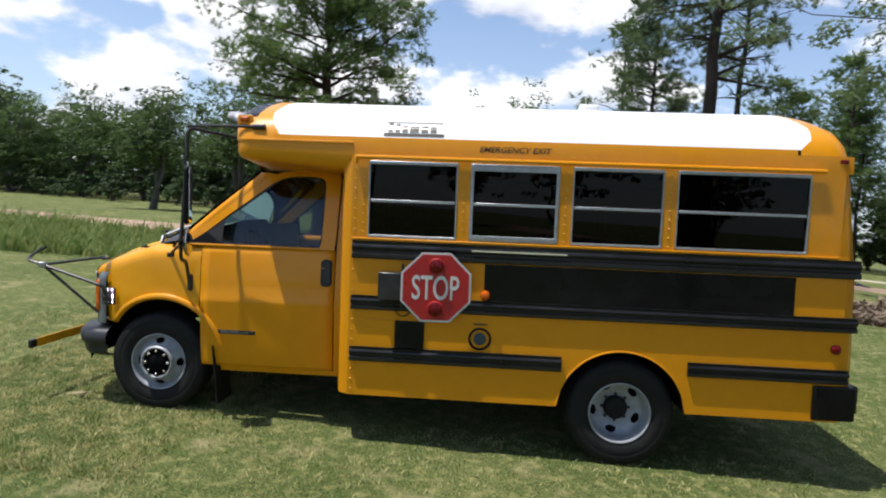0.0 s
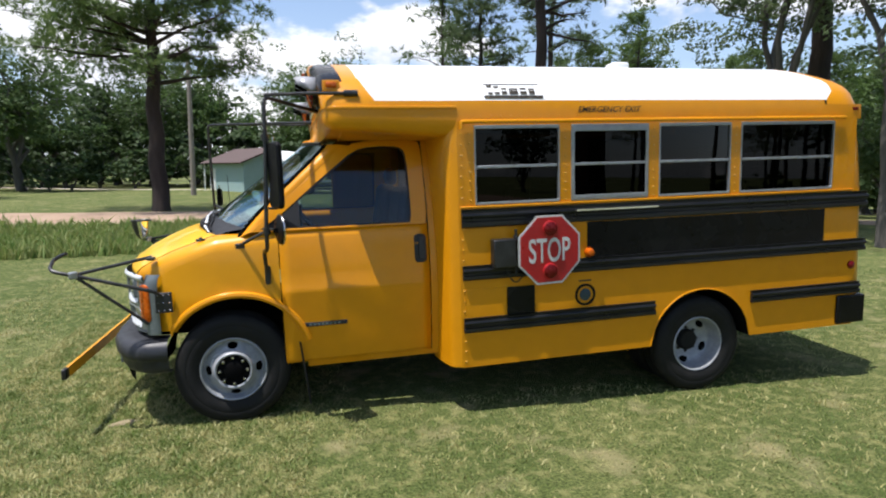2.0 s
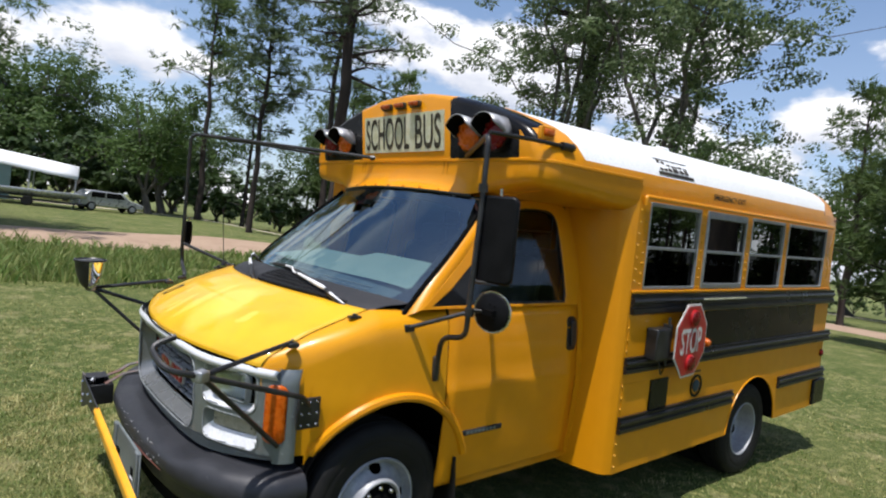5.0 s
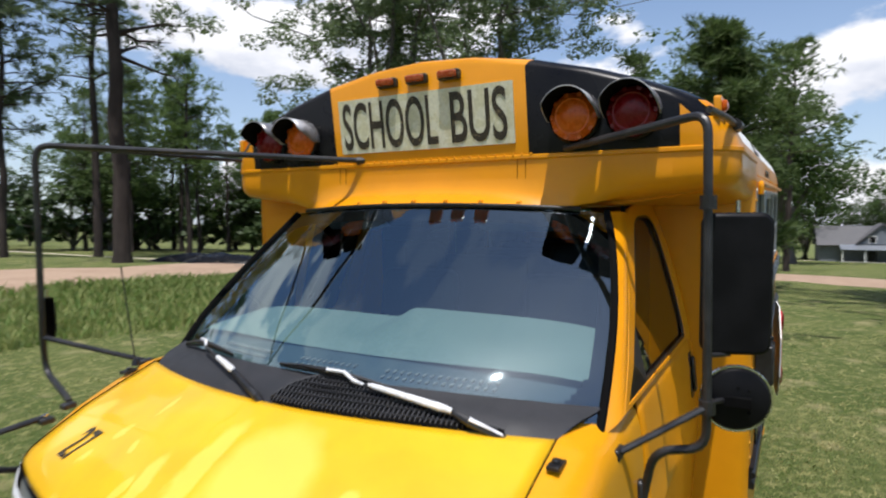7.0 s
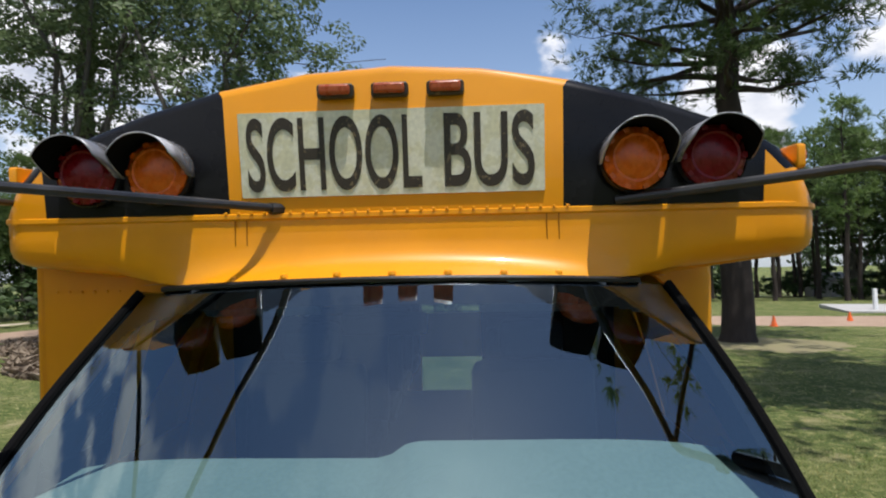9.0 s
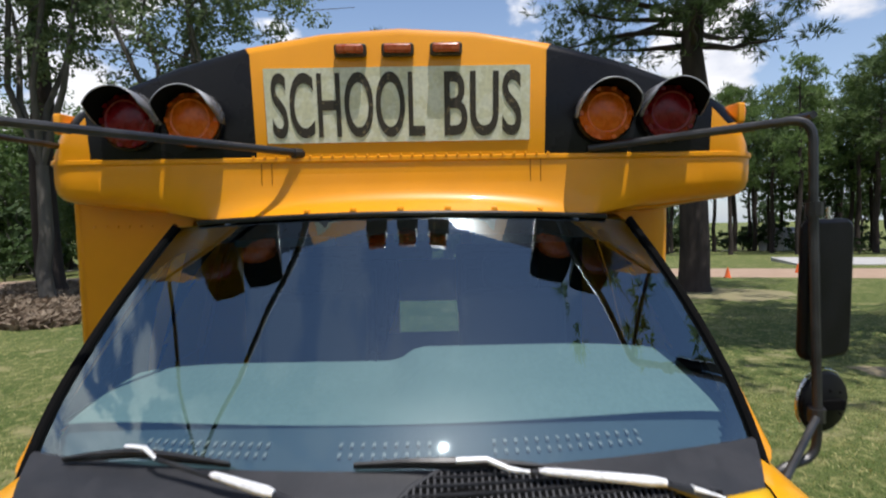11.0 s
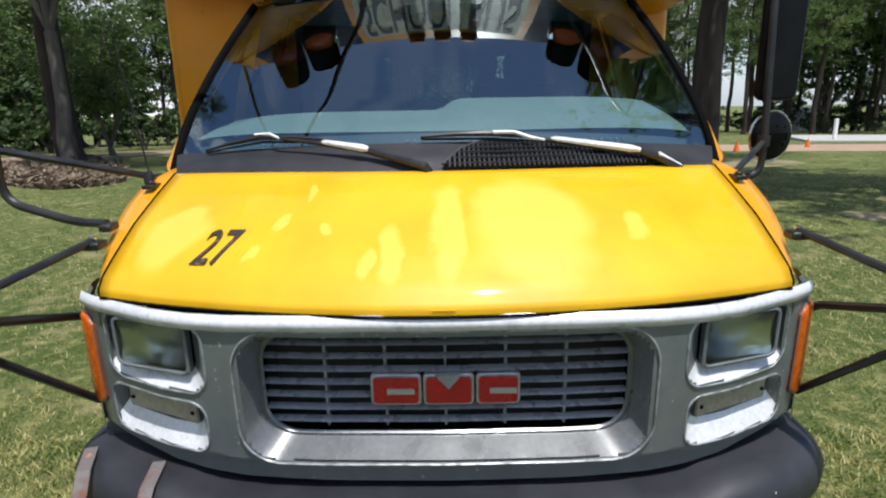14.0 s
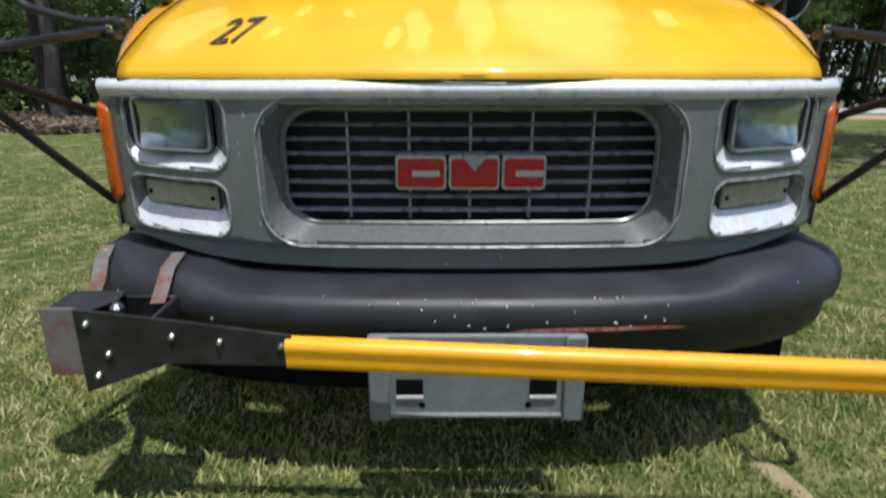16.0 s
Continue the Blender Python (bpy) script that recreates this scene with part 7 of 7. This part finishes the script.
for x, y, s in ((27, 24, 1.7), (30, 21, 1.9), (33, 17.5, 1.8), (35, 14, 1.8), (29, 27, 2.0), (37, 10, 1.7), (39, 17, 2.2), (34, 24, 2.2)):
    again(low_bush, x, y, rng.uniform(0, 6.28), s)
for k in range(30):
    a = radians(-47 + 30 * (k + rng.uniform(-0.4, 0.4)) / 29)
    again(low_bush, rng.uniform(66, 78) * math.cos(a), rng.uniform(66, 78) * math.sin(a), rng.uniform(0, 6.28), rng.uniform(1.1, 1.7))
for x, y, s in ((44, 24, 1.0), (40, 29, 1.0), (48, 30, 1.2), (36, 33, 1.0), (50, 20, 1.15)):
    again(oak_b, x, y, rng.uniform(0, 6.28), s)
for k in range(9):
    again(low_bush, -47 + 3.6 * k + rng.uniform(-1, 1), 41.5 - 0.25 * k + rng.uniform(-1.5, 1.5), rng.uniform(0, 6.28), rng.uniform(0.8, 1.3))
for k in range(16):
    again(low_bush, -60 + 3 * k + rng.uniform(-1, 1), 50 - 0.55 * k + rng.uniform(-2, 2), rng.uniform(0, 6.28), rng.uniform(1.2, 1.8))
for k in range(14):
    a = radians(44 + 40 * (k + rng.uniform(-0.4, 0.4)) / 13)
    d = rng.uniform(47, 54)
    again(low_bush, d * math.cos(a), d * math.sin(a), rng.uniform(0, 6.28), rng.uniform(2.0, 3.0))
for k in range(22):
    again(low_bush, -66 + 2.7 * k + rng.uniform(-1, 1), 56 - 0.3 * k + rng.uniform(-2, 2), rng.uniform(0, 6.28), rng.uniform(1.8, 2.6))
for k in range(9):
    again(low_bush, -11 + 2.4 * k + rng.uniform(-0.8, 0.8), 57 + rng.uniform(-2, 2), rng.uniform(0, 6.28), rng.uniform(2.2, 2.9))
for k in range(30):
    again(low_bush, -72 + 2.8 * k + rng.uniform(-1, 1), 64 + rng.uniform(-2, 2), rng.uniform(0, 6.28), rng.uniform(2.4, 3.2))
# belts of slim pines before the far woods
for k in range(26):
    a = radians(-46 + 27 * (k + rng.uniform(-0.45, 0.45)) / 25)
    d = rng.uniform(50, 72)
    again((far_pine, far_pine_b)[k % 2], d * math.cos(a), d * math.sin(a), rng.uniform(0, 6.28), rng.uniform(0.80, 1.10))
for k in range(20):
    a = radians(24 + 40 * (k + rng.uniform(-0.45, 0.45)) / 19)
    d = rng.uniform(44, 58)
    again((far_pine, far_pine_b)[k % 2], d * math.cos(a), d * math.sin(a), rng.uniform(0, 6.28), rng.uniform(0.58, 0.82))
# woods all round behind, so that reflections see trees too
for k in range(18):
    a = radians(130 + 200 * (k + rng.uniform(-0.3, 0.3)) / 17)
    d = rng.uniform(48, 75)
    again((ring_tree, ring_tree, ring_tree, far_pine)[k % 4], d * math.cos(a), d * math.sin(a), rng.uniform(0, 6.28), rng.uniform(0.9, 1.3))
for k in range(26):
    a = radians(-35 + 170 * (k + rng.uniform(-0.3, 0.3)) / 25)
    d = rng.uniform(78, 100)
    again(ring_tree, d * math.cos(a), d * math.sin(a), rng.uniform(0, 6.28), rng.uniform(0.85, 1.15) * (1.0 if a > 1.75 else 1.0 if a > 0.1 else 0.7))

# ---------------------------------------------------------------- house, boat shed, car and small things far off
teal = shader("teal_siding", (0.32, 0.44, 0.43), 0.7, second=(0.36, 0.48, 0.47), scale=2)
shingle = shader("brown_shingles", (0.085, 0.058, 0.052), 0.9, second=(0.125, 0.085, 0.078), scale=6, bump=0.4, bump_scale=12)
tarp = shader("white_tarp", (0.78, 0.79, 0.79), 0.6, second=(0.70, 0.72, 0.73), scale=2)
car_silver = shader("car_silver", (0.45, 0.46, 0.47), 0.3, metal=0.5, scale=4)
wood_grey = shader("grey_timber", (0.20, 0.17, 0.14), 0.85, second=(0.28, 0.25, 0.21), scale=12, stretch=(1, 1, 0.2))
orange = shader("orange_plastic", (0.75, 0.13, 0.02), 0.5, second=(0.65, 0.1, 0.02), scale=8)

house = thing("house", "low teal house with brown shingled gable roof", "house", Matrix.Translation((-1.97, 42.1, rise(-2, 42))) @ Matrix.Rotation(-1.0, 4, "Z") @ Matrix.Scale(0.79, 4))
part("wall", box((0, 0, 1.35), (6.2, 6, 2.7)), teal, house, smooth=0)
part("gable", prism([(-3, 2.7), (3, 2.7), (0, 3.85)], lambda u, v, w: (3.05 - w, u, v), 6.1), teal, house, smooth=0)
for s in (-1, 1):
    part("roof_slope", grid(lambda x, t: (x, s * 3.6 * t, 3.98 - 1.42 * t), (-3.9, 0, 3.6), (0, 0.33, 0.66, 1)), shingle, house, "brown shingled roof slope", smooth=0, thick=0.12)
for z in ramp(0.3, 2.5, 9):
    part("siding_lap", box((0, -3.012, z), (6.2, 0.02, 0.02)), teal, house)
    part("siding_lap", box((3.112, 0, z), (0.02, 6, 0.02)), teal, house)
part("door", box((-2.5, -3.02, 1.05), (0.95, 0.06, 2.05)), white_paint, house)
part("porch_post", tube([(-3.6, -3.3, 0), (-3.6, -3.3, 2.5)], 0.06, 8), white_paint, house)

shed = thing("boat_canopy", "white tarp canopy on thin posts beside the house", "canopy", Matrix.Translation((2.75, 37.2, rise(2.5, 37))) @ Matrix.Rotation(-0.15, 4, "Z") @ Matrix.Scale(0.92, 4))
part("tarp", grid(lambda x, t: (x, 2.0 * math.sin(t), 1.85 + 0.95 * math.cos(t) - 0.10 * x), ramp(-3.2, 1.6, 4), ramp(-1.45, 1.45, 10)), tarp, shed, smooth=60, thick=0.02)
for x in (-3.1, -0.8, 1.5):
    for y in (-1.95, 1.95):
        part("post", tube([(x, y, 0), (x, y, 1.97 - 0.1 * x)], 0.04, 6), alu, shed)
boat = thing("boat", "long grey boat on a low trailer", "boat", Matrix.Translation((2.04, 35.1, rise(2, 35))) @ Matrix.Rotation(-0.12, 4, "Z") @ Matrix.Scale(0.79, 4))
part("hull", grid(lambda u, t: (-3 + 6 * u, 0.85 * math.sin(t) * (1 - max(0, u - 0.6) ** 2 * 5.5), 1.15 - 0.55 * math.cos(t) * (1 - max(0, u - 0.6) ** 2 * 3)), ramp(0, 1, 12), ramp(-1.5, 1.5, 8)), car_silver, boat, smooth=50, thick=0.04)
part("motor", box((-3.2, 0, 1.2), (0.4, 0.4, 0.7)), black_paint, boat, bevel=0.08)
part("trailer_frame", box((0, 0, 0.42), (5.6, 1.5, 0.12)), black_metal, boat)
for s in (-1, 1):
    part("trailer_wheel", lathe([(0.0, -0.1), (0.3, -0.1), (0.33, 0), (0.3, 0.1), (0, 0.1)], (-0.4, s * 0.95, 0.33), (0, 1, 0), 16), rubber, boat)


def car(x, y, turn):
    c = thing("parked_car", "silver four-door car parked by the house", "car", Matrix.Translation((x, y, rise(x, y))) @ Matrix.Rotation(turn, 4, "Z") @ Matrix.Scale(0.82, 4))
    prof_c = [(-2.2, 0.35), (2.2, 0.35), (2.25, 0.7), (1.25, 0.95), (0.65, 1.42), (-1.5, 1.46), (-2.1, 1.0), (-2.25, 0.7)]
    part("body", prism(prof_c, lambda u, v, w: (u, w - 0.85, v), 1.7), car_silver, c, bevel=0.08)
    for s in (-1, 1):
        for x0, x1 in ((-1.45, -0.55), (-0.45, 0.5)):
            part("window", prism([(x0, 0.98), (x1 + (0.35 if x1 > 0 else 0), 0.98), (x1, 1.36), (x0, 1.36)], lambda u, v, w: (u, s * (0.852 + w), v), 0.01), black_paint, c)
        for x0 in (-1.4, 1.4):
            wh = part("wheel", lathe([(0, -0.1), (0.30, -0.1), (0.33, 0), (0.30, 0.1), (0, 0.1)], (x0, s * 0.80, 0.33), (0, 1, 0), 18), rubber, c)
            part("rim", lathe([(0.2, 0.0), (0.0, 0.01)], (x0, s * 0.905, 0.33), (0, s, 0), 14), rim_grey, wh)
    return c


car(5.9, 37.4, 0.2)
for x, y, z in ((21.7, -11.3, 0.40), (23.3, -15.0, 0.40)):
    cone = thing("traffic_cone", "small orange marker cone on the grass", "cone", Matrix.Translation((x, y, rise(x, y))), "marker cones")
    part("cone", lathe([(0.0, z), (0.02, z), (0.12, 0.02), (0.15, 0.02), (0.15, 0.0)], (0, 0, 0), (0, 0, 1), 14), orange, cone)
post = thing("white_post", "white painted post beside the pale slab", "post", Matrix.Translation((30.6, -20.7, rise(30.6, -20.7))))
part("post", box((0, 0, 0.6), (0.16, 0.16, 1.2)), white_paint, post, bevel=0.01)
slab = part("concrete_slab", box((31.0, -25.0, rise(31, -25) + 0.02), (6, 11, 0.25), Matrix.Rotation(-0.3, 3, "Z")), concrete, None, bevel=0.02)
tagged(slab, "pale concrete slab beyond the road", "slab", kind="structure")
pole = thing("utility_pole", "weathered grey utility pole by the road", "pole", Matrix.Translation((-5.1, 33.1, rise(-5, 33))))
part("pole", tube([(0, 0, 0), (0, 0, 8.6)], [0.16, 0.11], 10), wood_grey, pole)
part("crossarm", box((0, 0, 8.0), (1.6, 0.1, 0.1)), wood_grey, pole)
grey_siding = shader("blue_grey_siding", (0.15, 0.17, 0.20), 0.7, second=(0.19, 0.21, 0.24), scale=2)
grey_roof = shader("grey_shingles", (0.10, 0.10, 0.105), 0.85, second=(0.15, 0.15, 0.155), scale=5)
tin_roof = shader("pale_tin_roof", (0.22, 0.24, 0.27), 0.5, second=(0.18, 0.20, 0.22), scale=3, metal=0.3)
lodge = thing("house", "blue-grey house with front gable and tin-roofed porch", "house", Matrix.Translation((66, -8.2, rise(66, -8.2) - 0.1)) @ Matrix.Rotation(0.06, 4, "Z") @ Matrix.Scale(0.66, 4))
part("wall", box((4, 0, 1.4), (7, 15, 2.8)), grey_siding, lodge, smooth=0)
for s in (-1, 1):
    part("roof_slope", grid(lambda y, t: (4 + s * 4.2 * t, y, 5.3 - 2.8 * t), (-7.9, 7.9), (0, 0.5, 1)), grey_roof, lodge, "grey shingled roof slope", smooth=0, thick=0.15)
    part("front_gable_slope", grid(lambda x, t: (x, 0.2 + s * 3.1 * t, 5.7 - 2.9 * t), (-0.5, 4.0), (0, 0.5, 1)), grey_roof, lodge, smooth=0, thick=0.15)
part("front_gable", prism([(-2.5, 2.7), (2.9, 2.7), (0.2, 5.45)], lambda u, v, w: (-0.2 + w, u, v), 0.7), grey_siding, lodge, smooth=0)
for y in (-0.9, 1.3):
    w = part("window", box((-0.24, y, 3.35), (0.08, 0.9, 1.1)), white_paint, lodge)
    part("pane", box((-0.29, y, 3.35), (0.04, 0.7, 0.9)), black_paint, w)
w = part("window", box((0.46, -5.2, 1.7), (0.08, 1.3, 1.5)), white_paint, lodge)
part("pane", box((0.41, -5.2, 1.7), (0.04, 1.1, 1.3)), black_paint, w)
part("porch_roof", grid(lambda y, t: (0.4 - 2.9 * t, y, 2.75 - 0.75 * t), (-3.2, 5.2), (0, 0.5, 1)), tin_roof, lodge, "pale tin porch roof", smooth=0, thick=0.1)
part("porch_floor", box((-0.9, 1.0, 0.15), (2.8, 8.2, 0.3)), concrete, lodge)
for y in (-3.0, -0.3, 2.4, 5.0):
    part("porch_post", box((-2.2, y, 1.15), (0.16, 0.16, 1.8)), white_paint, lodge)
part("door", box((0.46, 1.2, 1.3), (0.08, 1.0, 2.1)), black_paint, lodge)
shed_w = thing("shed", "small white shed among far pines", "shed", Matrix.Translation((62.5, -36.8, rise(62.5, -36.8))) @ Matrix.Rotation(0.5, 4, "Z"))
part("wall", box((0, 0, 0.85), (2.7, 3.9, 1.7)), white_paint, shed_w, smooth=0)
for s in (-1, 1):
    part("roof_slope", grid(lambda a, t: (s * 1.65 * t, a, 2.48 - 0.86 * t), (-2.15, 2.15), (0, 0.5, 1)), concrete, shed_w, smooth=0, thick=0.1)
for y in (-1.0, 1.0):
    part("window", box((-1.385, y, 0.95), (0.06, 0.55, 0.7)), black_paint, shed_w)
